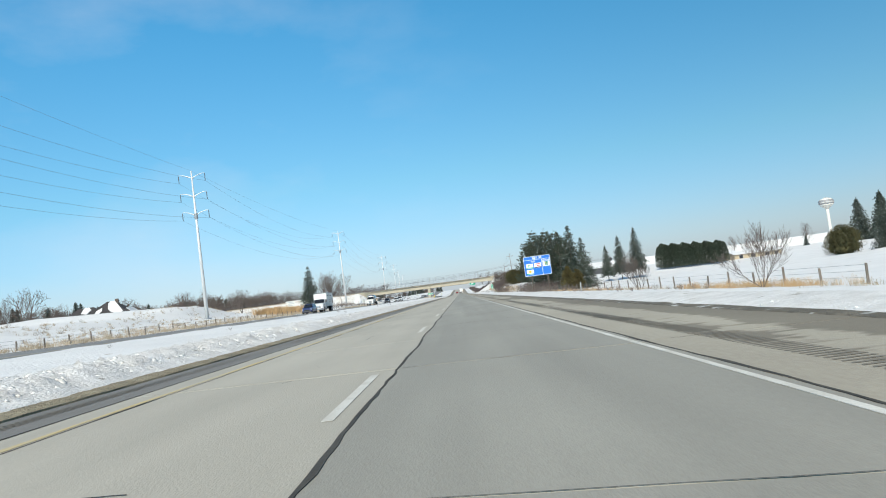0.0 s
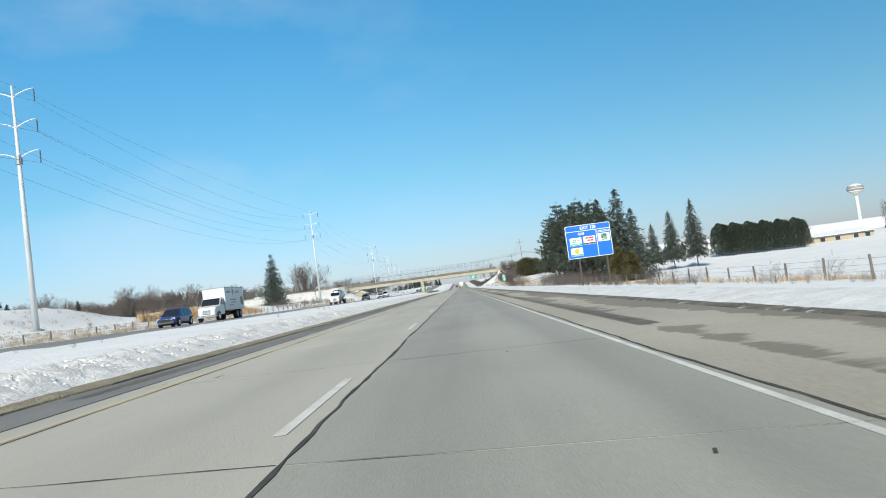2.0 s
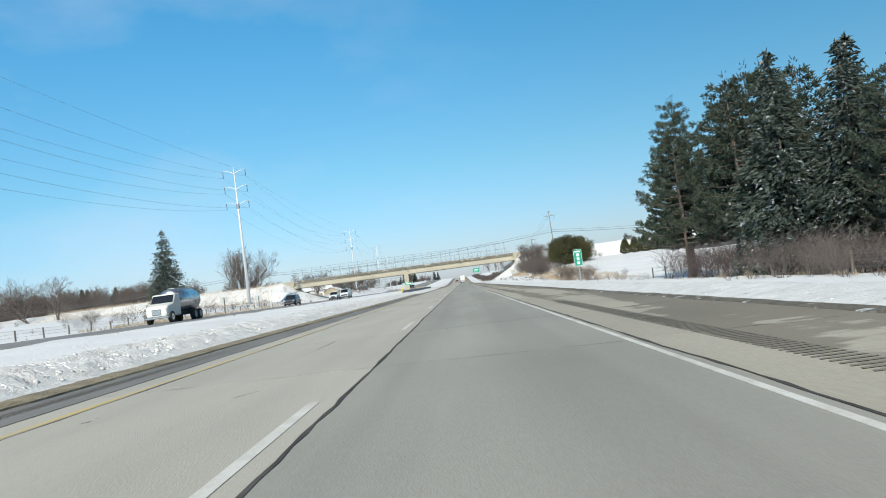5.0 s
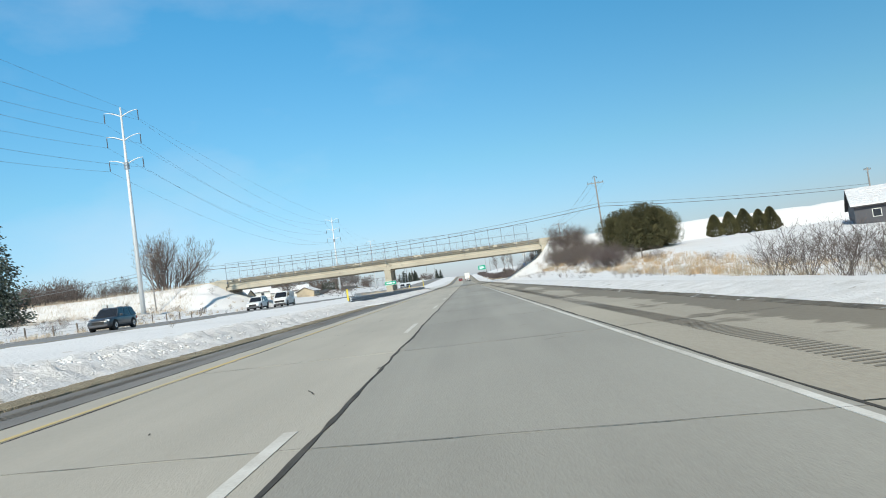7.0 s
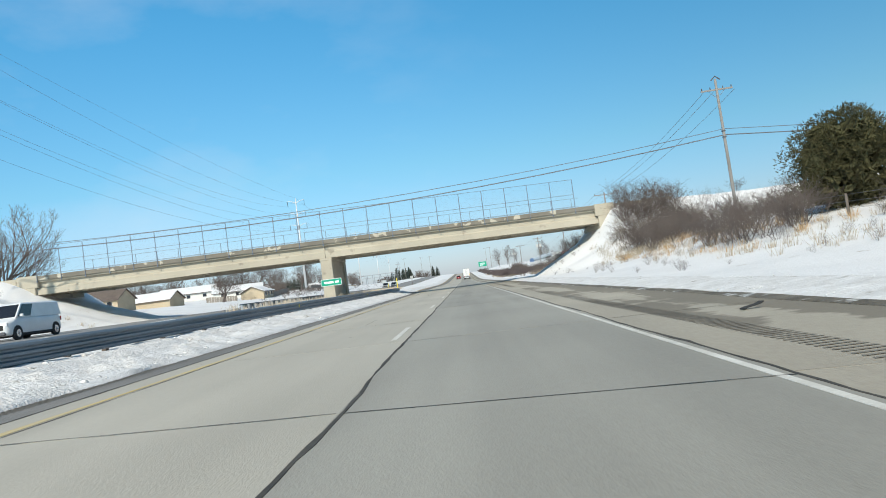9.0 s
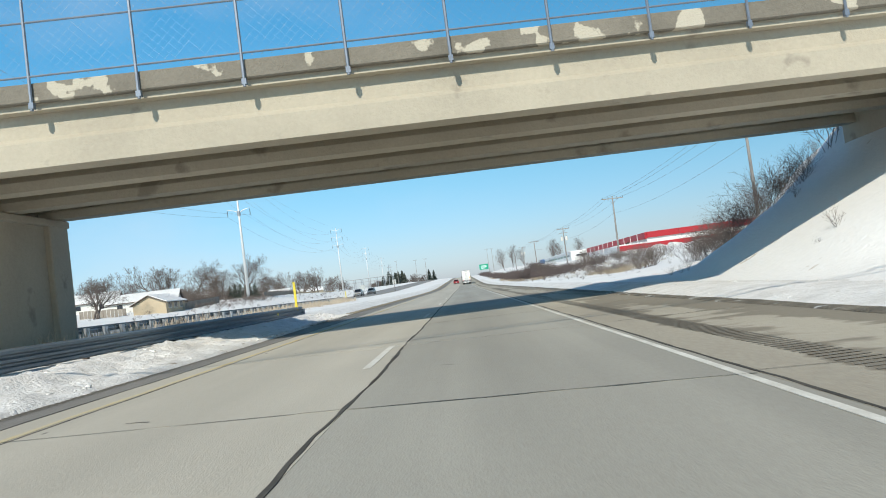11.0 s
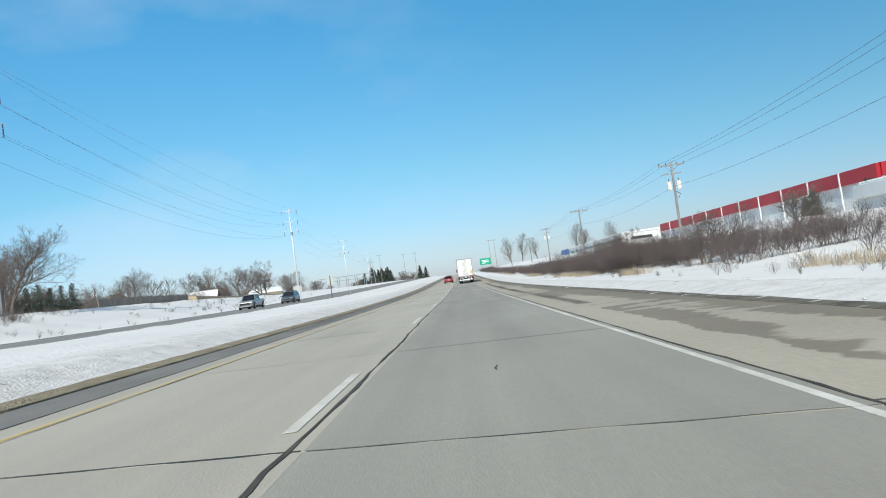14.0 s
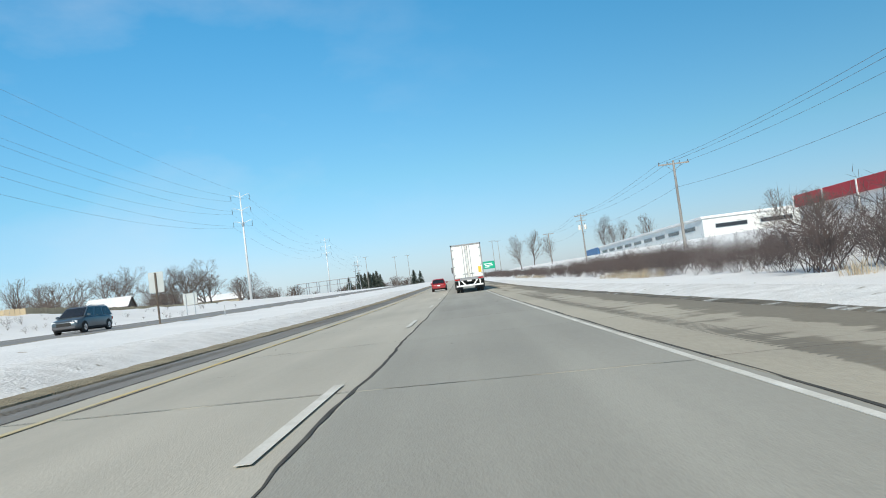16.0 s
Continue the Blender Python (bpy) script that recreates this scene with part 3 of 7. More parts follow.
# ---------------------------------------------------------------- road
def strip(x0, x1, ys, dz, thick=0.0, wob=0.0, seed=0.0):
    """A band along the road that follows its grade."""
    b = Build()
    for y in ys:
        w0 = wob * noise.noise((seed, y * 0.35, 0.0)) + 0.4 * wob * noise.noise((seed, y * 1.7, 4.0)) if wob else 0
        w1 = wob * noise.noise((seed + 9, y * 0.35, 0.0)) + 0.4 * wob * noise.noise((seed + 9, y * 1.7, 4.0)) if wob else 0
        z = float(grade(y)) + dz
        b.v += [(x0 + w0, y, z), (x1 + w1, y, z)]
        if thick:
            b.v += [(x1 + w1, y, z - thick), (x0 + w0, y, z - thick)]
    n = 4 if thick else 2
    for j in range(len(ys) - 1):
        for i in range(n if thick else 1):
            k = (i + 1) % n
            b.f.append((j * n + i, j * n + k, (j + 1) * n + k, (j + 1) * n + i))
    if thick:
        b.f += [tuple(range(n)), tuple(range((len(ys) - 1) * n, len(ys) * n))]
    return b


road = empty("road", None, "grey concrete motorway carriageway with sealed joints", "road", kind="structure")
long_y = np.concatenate([np.arange(-40, 700, 4.0), np.arange(700, 1300, 20.0)])
part("road_bed", strip(SHO_L + 0.02, SHO_R - 0.02, long_y, -0.06, 0.18), M["tar"], road, "dark bed seen in the joints")
part("asphalt_shoulder", strip(SHO_L - 0.3, LANE_L - 0.012, long_y, -0.012, 0.1, 0.0), M["asphalt"], road, "dark asphalt inner shoulder")
fine_y = np.concatenate([np.arange(-30, 620, 0.8), np.arange(620, 1300, 10.0)])


def verge(xs, zs, wob, seed):
    """A raised lip of turf and grit beside the pavement."""
    b = Build()
    ys = np.concatenate([np.arange(-30, 620, 0.5), np.arange(620, 1300, 10.0)])
    for y in ys:
        g = float(grade(y))
        for i, (x, z) in enumerate(zip(xs, zs)):
            w = wob * (noise.noise((seed, y * 0.3, i * 0.7)) + 0.5 * noise.noise((seed, y * 1.6, i * 1.9)))
            b.v.append((x + w, y, g + z * (1 + 0.5 * noise.noise((seed + 4, y * 0.9, i * 2.0))) - (0.12 if i in (0, len(xs) - 1) else 0)))
    n = len(xs)
    b.f = [(j * n + i, j * n + i + 1, (j + 1) * n + i + 1, (j + 1) * n + i) for j in range(len(ys) - 1) for i in range(n - 1)]
    return b


part("turf_lip", verge([-5.5, -5.55, -5.7, -5.98, -6.4, -7.0], [0.005, 0.022, 0.045, 0.06, 0.04, 0.02], 0.09, 1.0), M["turf"], road, "brown lip of dead turf and grit")
part("grit_edge", verge([6.42, 6.5, 6.64, 6.8, 7.1], [0.003, 0.01, 0.018, 0.025, 0.02], 0.1, 5.0), M["slush"], road, "dark grit and dirty slush at the shoulder's edge")

# markings and sealed cracks
def dash_mesh():
    b = Build()
    b.box(-0.06, 0.06, 0, 3.81, 0.0, 0.0025, 0.0008)
    return b.mesh("lane_dash", M["paint_white"])


dash = dash_mesh()
for k in range(-2, 42):
    y = 6.79 + 15.24 * k
    d = new("lane_dash", dash)
    d.parent = road
    d.matrix_basis = pose(0, y, float(grade(y + 1.9)) + 0.003, math.degrees(math.atan2(float(grade(y + 3.81)) - float(grade(y)), 3.81)))
def seal(x, half, wob, seed):
    """A tar seal that wanders, and swells and thins along its length."""
    b = Build()
    ys = np.concatenate([np.arange(-30, 620, 0.45), np.arange(620, 1300, 10.0)])
    for y in ys:
        w = wob * noise.noise((seed, y * 0.22, 0.0)) + 0.5 * wob * noise.noise((seed, y * 1.4, 4.0))
        h = half * max(0.2, 1.0 + 1.1 * noise.noise((seed + 3, y * 0.5, 1.0)) + 0.9 * noise.noise((seed + 5, y * 2.0, 1.0)))
        w -= 0.09 * float(step(395, 430, y)) * (1 - float(step(470, 490, y))) if x == JOINT else 0.0
        z = float(grade(y)) + 0.005
        b.v += [(x + w - h, y, z), (x + w + h, y, z), (x + w + h, y, z - 0.004), (x + w - h, y, z - 0.004)]
    for j in range(len(ys) - 1):
        for i in range(4):
            k = (i + 1) % 4
            b.f.append((j * 4 + i, j * 4 + k, (j + 1) * 4 + k, (j + 1) * 4 + i))
    return b


part("edge_line", strip(3.635, 3.71, long_y, 0.004, 0.004, 0.012, 3.0), M["paint_white"], road, "worn white edge line")
part("sealed_joint", strip(-3.405, -3.385, fine_y, 0.0035, 0.003, 0.05, 21.0), M["tar"], road, "thin crack along the yellow line")
part("edge_line", strip(-3.58, -3.46, fine_y, 0.004, 0.004, 0.05, 8.0), M["paint_yellow"], road, "faded yellow edge line")
part("sealed_joint", seal(JOINT, 0.021, 0.07, 12.0), M["tar"], road, "black tar seal along the middle joint")
part("sealed_joint", seal(LANE_R, 0.016, 0.05, 17.0), M["tar"], road, "black tar seal along the shoulder joint")
part("sealed_joint", seal(LANE_L, 0.018, 0.04, 27.0), M["tar"], road, "black tar seal along the inner joint")

# the other carriageway
opp = empty("opposite_road", None, "pale grey concrete carriageway of the oncoming traffic", "road", kind="structure")


def opp_strip(x0, x1, ys, dz):
    b = Build()
    for y in ys:
        b.v += [(x0, y, land1(x0, y) + dz), (x1, y, land1(x1, y) + dz), (x1, y, land1(x1, y) + dz - 0.2), (x0, y, land1(x0, y) + dz - 0.2)]
    for j in range(len(ys) - 1):
        for i in range(4):
            k = (i + 1) % 4
            b.f.append((j * 4 + i, j * 4 + k, (j + 1) * 4 + k, (j + 1) * 4 + i))
    return b


part("pavement", opp_strip(OPP_L, OPP_R, long_y, 0.03), M["asphalt_far"], opp)
part("edge_line", opp_strip(-20.15, -20.0, long_y, 0.036), M["paint_yellow"], opp)
part("edge_line", opp_strip(-27.5, -27.38, long_y, 0.036), M["paint_white"], opp)
part("shoulder", opp_strip(-30.15, -27.8, long_y, 0.034), M["asphalt"], opp, "dark asphalt outer shoulder")
part("shoulder", opp_strip(-19.6, -18.25, long_y, 0.034), M["asphalt"], opp, "dark asphalt inner shoulder")

# ---------------------------------------------------------------- overpass
def by(x):
    """y of the overpass's near face at x: it crosses slightly askew."""
    return 366.8 + 0.075 * (x - 17.7)


bridge = empty("overpass", None, "buff concrete overpass with a tall chain-link fence", "bridge", kind="structure")
BW = 9.6
SK = Matrix(((1, 0, 0, 0), (0.075, 1, 0, 366.8 - 0.075 * 17.7), (0, 0, 1, 0), (0, 0, 0, 1)))


def skewed(b):
    b.v = [tuple(SK @ Vector(p)) for p in b.v]
    return b


def bpart(name, b, mat, label=""):
    return part(name, skewed(b), M[mat], bridge, label)


bpart("deck", Build().box(-45.2, 17.7, -0.12, BW + 0.12, 6.62, 6.86), "bridge_concrete")
for yy in (0.0, 2.85, 5.9, BW - 0.75):
    for xa, xb in ((-45.0, -13.55), (-13.5, 17.5)):
        prof = [(0.0, 5.22), (0.75, 5.22), (0.75, 5.5), (0.55, 5.7), (0.55, 6.3), (0.75, 6.45), (0.75, 6.62), (0.0, 6.62), (0.0, 6.45), (0.16, 6.3), (0.16, 5.7), (0.0, 5.5)]
        if yy == 0.0:
            prof = [(0.0, 5.22), (0.75, 5.22), (0.75, 5.5), (0.75, 6.62), (0.2, 6.62), (0.2, 6.2), (0.19, 6.02), (0.0, 5.86)]
        bpart("girder", Build().loft([[(x, yy + a, c) for a, c in prof] for x in (xa, xb)]), "bridge_concrete")
bpart("kerb", Build().box(-45.2, 17.7, -0.3, 0.02, 6.78, 7.26, 0.03), "parapet_concrete", "weathered grey-brown parapet with spalled patches")
bpart("kerb", Build().box(-45.2, 17.7, BW - 0.02, BW + 0.3, 6.78, 7.26, 0.03), "parapet_concrete", "weathered grey-brown parapet with spalled patches")
# wall pier with a recessed panel
pier = Build().box(-14.15, -12.9, -0.05, 1.2, 0.2, 5.2, 0.04).box(-14.15, -12.9, BW - 1.2, BW + 0.05, 0.2, 5.2, 0.04)
pier.box(-13.95, -13.1, 1.2, BW - 1.2, 0.2, 5.0).box(-14.2, -12.85, -0.1, BW + 0.1, 4.95, 5.21, 0.03)
bpart("pier", pier, "bridge_concrete", "buff concrete wall pier with recessed sides")
for x0, x1, s in ((-46.4, -44.8, 1), (17.3, 18.9, -1)):
    bpart("abutment", Build().box(x0, x1, -0.35, BW + 0.35, 2.0, 6.6, 0.04), "bridge_concrete")
    bpart("end_block", Build().box(x0 - 0.3, x1 + 0.3, -0.4, 0.12, 6.0, 7.35, 0.05), "bridge_concrete")
    bpart("end_block", Build().box(x0 - 0.3, x1 + 0.3, BW - 0.12, BW + 0.4, 6.0, 7.35, 0.05), "bridge_concrete")
    w0, w1 = (x0 - 7, x0 - 0.3) if s > 0 else (x1 + 0.3, x1 + 7)
    bpart("wing_wall", Build().box(w0, w1, -0.4, -0.05, 5.2, 7.2, 0.03), "bridge_concrete")
# fence: posts carried down over the face, rails, mesh
xs = np.arange(-44.5, 17.4, 2.58)
for x in xs:
    bpart("fence_post", Build().tube([(x, -0.36, 6.55), (x, -0.36, 10.45)], 0.042, 6).box(x - 0.06, x + 0.06, -0.4, -0.28, 6.6, 6.75), "fence_grey")
    bpart("far_post", Build().tube([(x + 1.2, BW + 0.2, 7.2), (x + 1.2, BW + 0.2, 9.2)], 0.03, 5), "fence_grey")
for z in (10.45, 8.75, 7.4):
    bpart("fence_rail", Build().tube([(-44.5, -0.36, z), (xs[-1], -0.36, z)], 0.026, 6), "fence_grey")
for z in (9.2, 8.1):
    bpart("far_rail", Build().tube([(-44.5, BW + 0.2, z), (17.0, BW + 0.2, z)], 0.022, 6), "fence_grey")
net = Build()
for k in range(-16, 250):
    x0 = -44.5 + k * 0.25
    for sgn in (1, -1):
        a, bq = (x0, 7.3), (x0 + 3.1, 10.45)
        if sgn < 0:
            a, bq = (x0, 10.45), (x0 + 3.1, 7.3)
        t0, t1 = max(0, (-44.5 - a[0]) / 3.1), min(1, (xs[-1] - a[0]) / 3.1)
        if t1 <= t0:
            continue
        pa = (a[0] + 3.1 * t0, -0.36, a[1] + (bq[1] - a[1]) * t0)
        pb = (a[0] + 3.1 * t1, -0.36, a[1] + (bq[1] - a[1]) * t1)
        w = 0.0022
        net.quad((pa[0] - w, pa[1], pa[2]), (pa[0] + w, pa[1], pa[2]), (pb[0] + w, pb[1], pb[2]), (pb[0] - w, pb[1], pb[2]))
bpart("fence_mesh", net, "fence_grey", "fine chain-link mesh")

# ---------------------------------------------------------------- pylons, poles and wires
def pylon(x, y, top, base):
    """A tubular steel pylon: six curved arms with hanging insulators."""
    h = top - base
    p = empty("pylon", pose(x, y, base), "white tubular steel power pylon with six curved arms", "pylon", "pylons along the road")
    part("shaft", Build().tube([(0, 0, -1.0), (0, 0, h * 0.5), (0, 0, h)], [0.4, 0.3, 0.13], 14), M["pylon_white"], p, smooth=True)
    part("collar", Build().tube([(0, 0, h - 10.1), (0, 0, h - 9.0)], 0.42, 12), M["galvanised"], p, "grey joint collar")
    part("flange", Build().tube([(0, 0, -0.4), (0, 0, 0.25)], 0.85, 14), M["galvanised"], p)
    for k, dz in enumerate((1.6, 5.5, 9.4)):
        for s in (-1, 1):
            w = 2.75
            pts = [(s * w * u, 0, h - dz + 0.9 * (1 - (1 - u) ** 2)) for u in np.linspace(0, 1, 8)]
            a = part("arm", Build().tube(pts, list(np.linspace(0.11, 0.05, 8)), 8), M["pylon_white"], p, smooth=True)
            tip = pts[-1]
            ins = Build()
            for i in range(9):
                z = tip[2] - 0.15 - i * 0.17
                ins.tube([(tip[0], 0, z), (tip[0], 0, z - 0.05), (tip[0], 0, z - 0.17)], [0.05, 0.1, 0.05], 8)
            part("insulator", ins, M["insulator"], a, "dark hanging insulator string")
    return p


PY = [(-50.5, -30, 33.5, 2.0), (-50.8, 152.6, 33.4, 2.4), (-50.0, 335.6, 36.1, 2.4), (-50.4, 525.5, 34.3, 4.1), (-59.4, 722.0, 37.0, 6.5), (-72.0, 930.0, 39.0, 8.5), (-84, 1150, 40, 9)]
for x, y, top, base in PY:
    pylon(x, y, top, base if y < 600 else land1(x, y))
for k, dz in enumerate((1.6, 5.5, 9.4)):
    for s in (-1, 1):
        for (xa, ya, ta, _), (xb, yb, tb, _) in zip(PY, PY[1:]):
            wb = Build()
            n = 18
            pts = []
            for i in range(n + 1):
                u = i / n
                z = (ta * (1 - u) + tb * u) - dz + 0.9 - 1.7 - 18.8 * u * (1 - u)
                pts.append((xa + (xb - xa) * u + s * 2.75, ya + (yb - ya) * u, z))
            wb.tube(pts, 0.017, 4)
            single("power_line", wb, M["wire"], "thin grey power cable strung between the pylons", "cable", "cables on the pylons")
for (xa, ya, ta, _), (xb, yb, tb, _) in zip(PY, PY[1:]):
    gw = Build().tube([(xa + (xb - xa) * u, ya + (yb - ya) * u, ta * (1 - u) + tb * u - 7.0 * u * (1 - u)) for u in np.linspace(0, 1, 17)], 0.016, 4)
    single("ground_wire", gw, M["wire"], "thin top wire strung between the pylons", "cable", "cables on the pylons")


def utility_pole(x, y, top, base, arm=1.6, kind="plain", lean=0.0, thick=1.0):
    p = empty("utility_pole", pose(x, y, base, 0, lean, 0), {"plain": "grey wooden utility pole with one long crossarm", "double": "grey wooden utility pole with crossarm and low cables",
              "drum": "grey wooden utility pole with two transformer drums"}[kind], "utility pole", "utility poles")
    h = top - base
    part("pole", Build().tube([(0, 0, -1), (0, 0, h)], [0.17 * thick, 0.11 * thick], 9), M["pole_wood"], p)
    za = h - 0.35 if kind != "double" else h - 1.0
    part("crossarm", Build().box(-arm, arm, -0.07, 0.07, za - 0.07, za + 0.07), M["pole_wood"], p)
    for dx in (-arm + 0.1, -arm * 0.4, arm * 0.4, arm - 0.1):
        part("insulator", Build().tube([(dx, 0, za + 0.07), (dx, 0, za + 0.14), (dx, 0, za + 0.3)], [0.03, 0.06, 0.03], 7), M["insulator"], p)
    for s in (-1, 1):
        part("brace", Build().tube([(s * arm * 0.55, 0.08, za), (0, 0.1, za - 0.8)], 0.02, 4), M["galvanised"], p)
    if kind == "drum":
        part("crossarm", Build().box(-1.0, 1.0, -0.06, 0.06, h - 1.4, h - 1.28), M["pole_wood"], p)
        for s in (-1, 1):
            d = part("transformer", Build().tube([(s * 0.55, -0.1, h - 3.2), (s * 0.55, -0.1, h - 3.1), (s * 0.55, -0.1, h - 2.3), (s * 0.55, -0.1, h - 2.22)], [0.24, 0.29, 0.29, 0.2], 14), M["siding_white"], p, "white transformer drum")
            part("bushing", Build().tube([(s * 0.55, -0.1, h - 2.22), (s * 0.55, -0.1, h - 1.9)], 0.05, 6), M["insulator"], d)
        part("cable_loops", Build().tube([(0.2, 0.1, h - 3.4), (0.6, 0.1, h - 3.7), (0.4, 0.1, h - 4.1), (0.1, 0.1, h - 4.0)], 0.04, 5), M["insulator"], p)
    if kind == "double":
        part("bracket", Build().tube([(-0.4, 0, h - 0.1), (0, 0, h + 0.25), (0.45, 0, h - 0.1)], 0.06, 5), M["insulator"], p)
        for zz in (6.95, 7.5):
            part("clamp", Build().box(-0.14, 0.14, -0.16, 0.16, zz, zz + 0.12), M["insulator"], p)
    return p


def span(a, b, sag, r=0.02, name="overhead_cable", label="dark overhead cable between wooden poles"):
    pts = [(a[0] + (b[0] - a[0]) * u, a[1] + (b[1] - a[1]) * u, a[2] + (b[2] - a[2]) * u - 4 * sag * u * (1 - u)) for u in np.linspace(0, 1, 15)]
    return single(name, Build().tube(pts, r, 5), M["wire"], label, "cable", "cables between the wooden poles")


utility_pole(26.8, 350.5, 16.1, 3.7, 1.45, "double", -1.0)
utility_pole(27.2, 411.0, 12.5, 3.2, 1.75)
utility_pole(27.2, 469.0, 11.9, 1.9, 1.75, "plain", 1.0)
utility_pole(26.9, 527.6, 11.2, 3.3, 1.5, "drum")
utility_pole(25.0, 582.0, 11.3, 3.2, 1.6)
utility_pole(27.2, 654.0, 12.6, 3.8, 1.3, "drum")
utility_pole(28.0, 715.0, 13.2, 4.5, 1.5)
for xx, za in ((-1.45, 14.95), (-0.5, 14.95), (1.4, 14.95)):
    span((26.8 + xx, 350.5, za), (27.2 + xx, 411.0, 12.4), 0.9)
line = [(27.2, 411.0, 12.3), (27.2, 469.0, 11.7), (26.9, 527.6, 11.0), (25.0, 582.0, 11.1), (27.2, 654.0, 12.4), (28.0, 715.0, 13.0)]
for xx in (-1.6, -0.6, 1.5):
    for a, b in zip(line, line[1:]):
        span((a[0] + xx, a[1], a[2]), (b[0] + xx, b[1], b[2]), 0.7, 0.014)
for a, b in zip(line, line[1:]):
    span((a[0], a[1], a[2] - 2.6), (b[0], b[1], b[2] - 2.6), 0.8, 0.014)
# two heavy cables over the motorway, beside the overpass
utility_pole(-54.6, 351.5, 13.6, 1.9, 1.1, "plain", -1.0, 0.8)
for dz, r in ((0.0, 0.05), (0.55, 0.03)):
    span((26.8, 350.5, 10.9 + dz), (-54.6, 351.5, 9.7 + dz), 1.7, r)
    span((-54.6, 351.5, 9.7 + dz), (-160.0, 352.0, 8.6 + dz), 1.5, r)
    span((26.8, 350.5, 10.9 + dz), (71.0, 345.0, 7.6 + dz), 0.4, r)
utility_pole(71.0, 345.0, 10.9, 4.0, 0.6, "plain")
# tall poles and lattice far ahead
for x, y, t in ((-47, 905, 24), (-36, 960, 25), (-28, 960, 25), (21.5, 905, 24), (26, 930, 25)):
    utility_pole(x, y, t, land1(x, y), 1.6, "plain")

# ---------------------------------------------------------------- guard rails
def guard_rail(x, ya, yb, name_label, end_block=False, back=False, thrie=False):
    sink = 0.4 if thrie else 0.28
    g = empty("guard_rail", pose(x, ya, land1(x, ya) - sink), name_label, "guard rail")
    L = yb - ya
    s = 1 if not back else -1
    prof = [(u * 1.15, 0.46 + (v - 0.43) * 1.12) for u, v in ((0.0, 0.43), (0.085, 0.47), (0.085, 0.53), (0.01, 0.57), (0.01, 0.61), (0.085, 0.65), (0.085, 0.71), (0.0, 0.75), (-0.02, 0.74), (0.06, 0.7), (0.06, 0.66), (-0.015, 0.62), (-0.015, 0.56), (0.06, 0.52), (0.06, 0.48), (-0.02, 0.44))]
    if thrie:
        front = [(0.0, 0.42), (0.085, 0.46), (0.085, 0.52), (0.01, 0.56), (0.01, 0.6), (0.085, 0.64), (0.085, 0.7), (0.01, 0.74), (0.01, 0.78), (0.085, 0.82), (0.085, 0.88), (0.0, 0.93)]
        prof = front + [(u - 0.025, v) for u, v in front[::-1]]
    n = max(2, int(L / 3.81))
    for k in range(n):
        a, b = L * k / n, L * (k + 1) / n
        za, zb = land1(x, ya + a) - land1(x, ya), land1(x, ya + b) - land1(x, ya)
        part("rail", Build().loft([[(s * (u + 0.16), a, v + za) for u, v in prof], [(s * (u + 0.16), b - 0.01, v + zb) for u, v in prof]]), M["rail_steel"], g, smooth=False)
    m = max(2, int(L / 1.905))
    for k in range(m + 1):
        a = L * k / m
        z = land1(x, ya + a) - land1(x, ya)
        post = part("post", Build().box(-0.06, 0.06, a - (0.2 if back else 0.08), a + (0.2 if back else 0.08), z - 0.4, z + (0.9 if thrie else 0.72)), M["galvanised" if back else "steel_brown"], g)
        part("spacer", Build().box(0.06 * s if s > 0 else -0.138, 0.138 if s > 0 else -0.06, a - 0.07, a + 0.07, z + 0.48, z + 0.76), M["galvanised"], post)
    if thrie:
        for a in np.arange(14.0, L, 30.0):
            z = land1(x, ya + a) - land1(x, ya)
            part("reflector", Build().add([(0.27, a, z + 0.62), (0.27, a - 0.22, z + 0.7), (0.27, a, z + 0.78), (0.3, a, z + 0.62), (0.3, a - 0.22, z + 0.7), (0.3, a, z + 0.78)], [(0, 1, 2), (5, 4, 3), (0, 3, 4, 1), (1, 4, 5, 2), (2, 5, 3, 0)]), M["marker_yellow"], g, "yellow reflector")
    if end_block:
        part("end_shoe", Build().box(0.1 * s if s > 0 else -0.28, 0.28 if s > 0 else -0.1, L - 0.02, L + 0.45, 0.4, 0.78, 0.03), M["rail_steel"], g)
    return g


guard_rail(-8.45, 281.0, 391.0, "dark grey triple-ridged steel guard rail on short posts", True, False, True)
guard_rail(-17.5, 345.0, 463.0, "galvanised guard rail seen from behind, on block posts", True, True)


def marker(x, y, h, mat, label, w=0.12):
    p = empty("marker_post", pose(x, y, land1(x, y)), label, "marker post", "roadside marker posts")
    part("panel", Build().box(-w, w, -0.02, 0.02, 0.3, h, 0.012), M[mat], p)
    part("stake", Build().box(-0.03, 0.03, -0.015, 0.035, -0.4, 0.4), M["galvanised"], p)
    return p


marker(-8.3, 279.5, 1.25, "marker_yellow", "yellow flexible marker post at the guard rail's end", 0.07)
marker(-8.3, 389.9, 2.0, "marker_yellow", "yellow flexible marker post at the guard rail's end", 0.07)
marker(-17.2, 464.0, 1.35, "marker_yellow", "yellow flexible marker post at the guard rail's end", 0.07)
for x, y in ((10.8, 58.9), (9.4, 226.5), (-16.0, 560.0)):
    marker(x, y, 0.78, "sign_back", "small pale reflector post in the snow", 0.035)

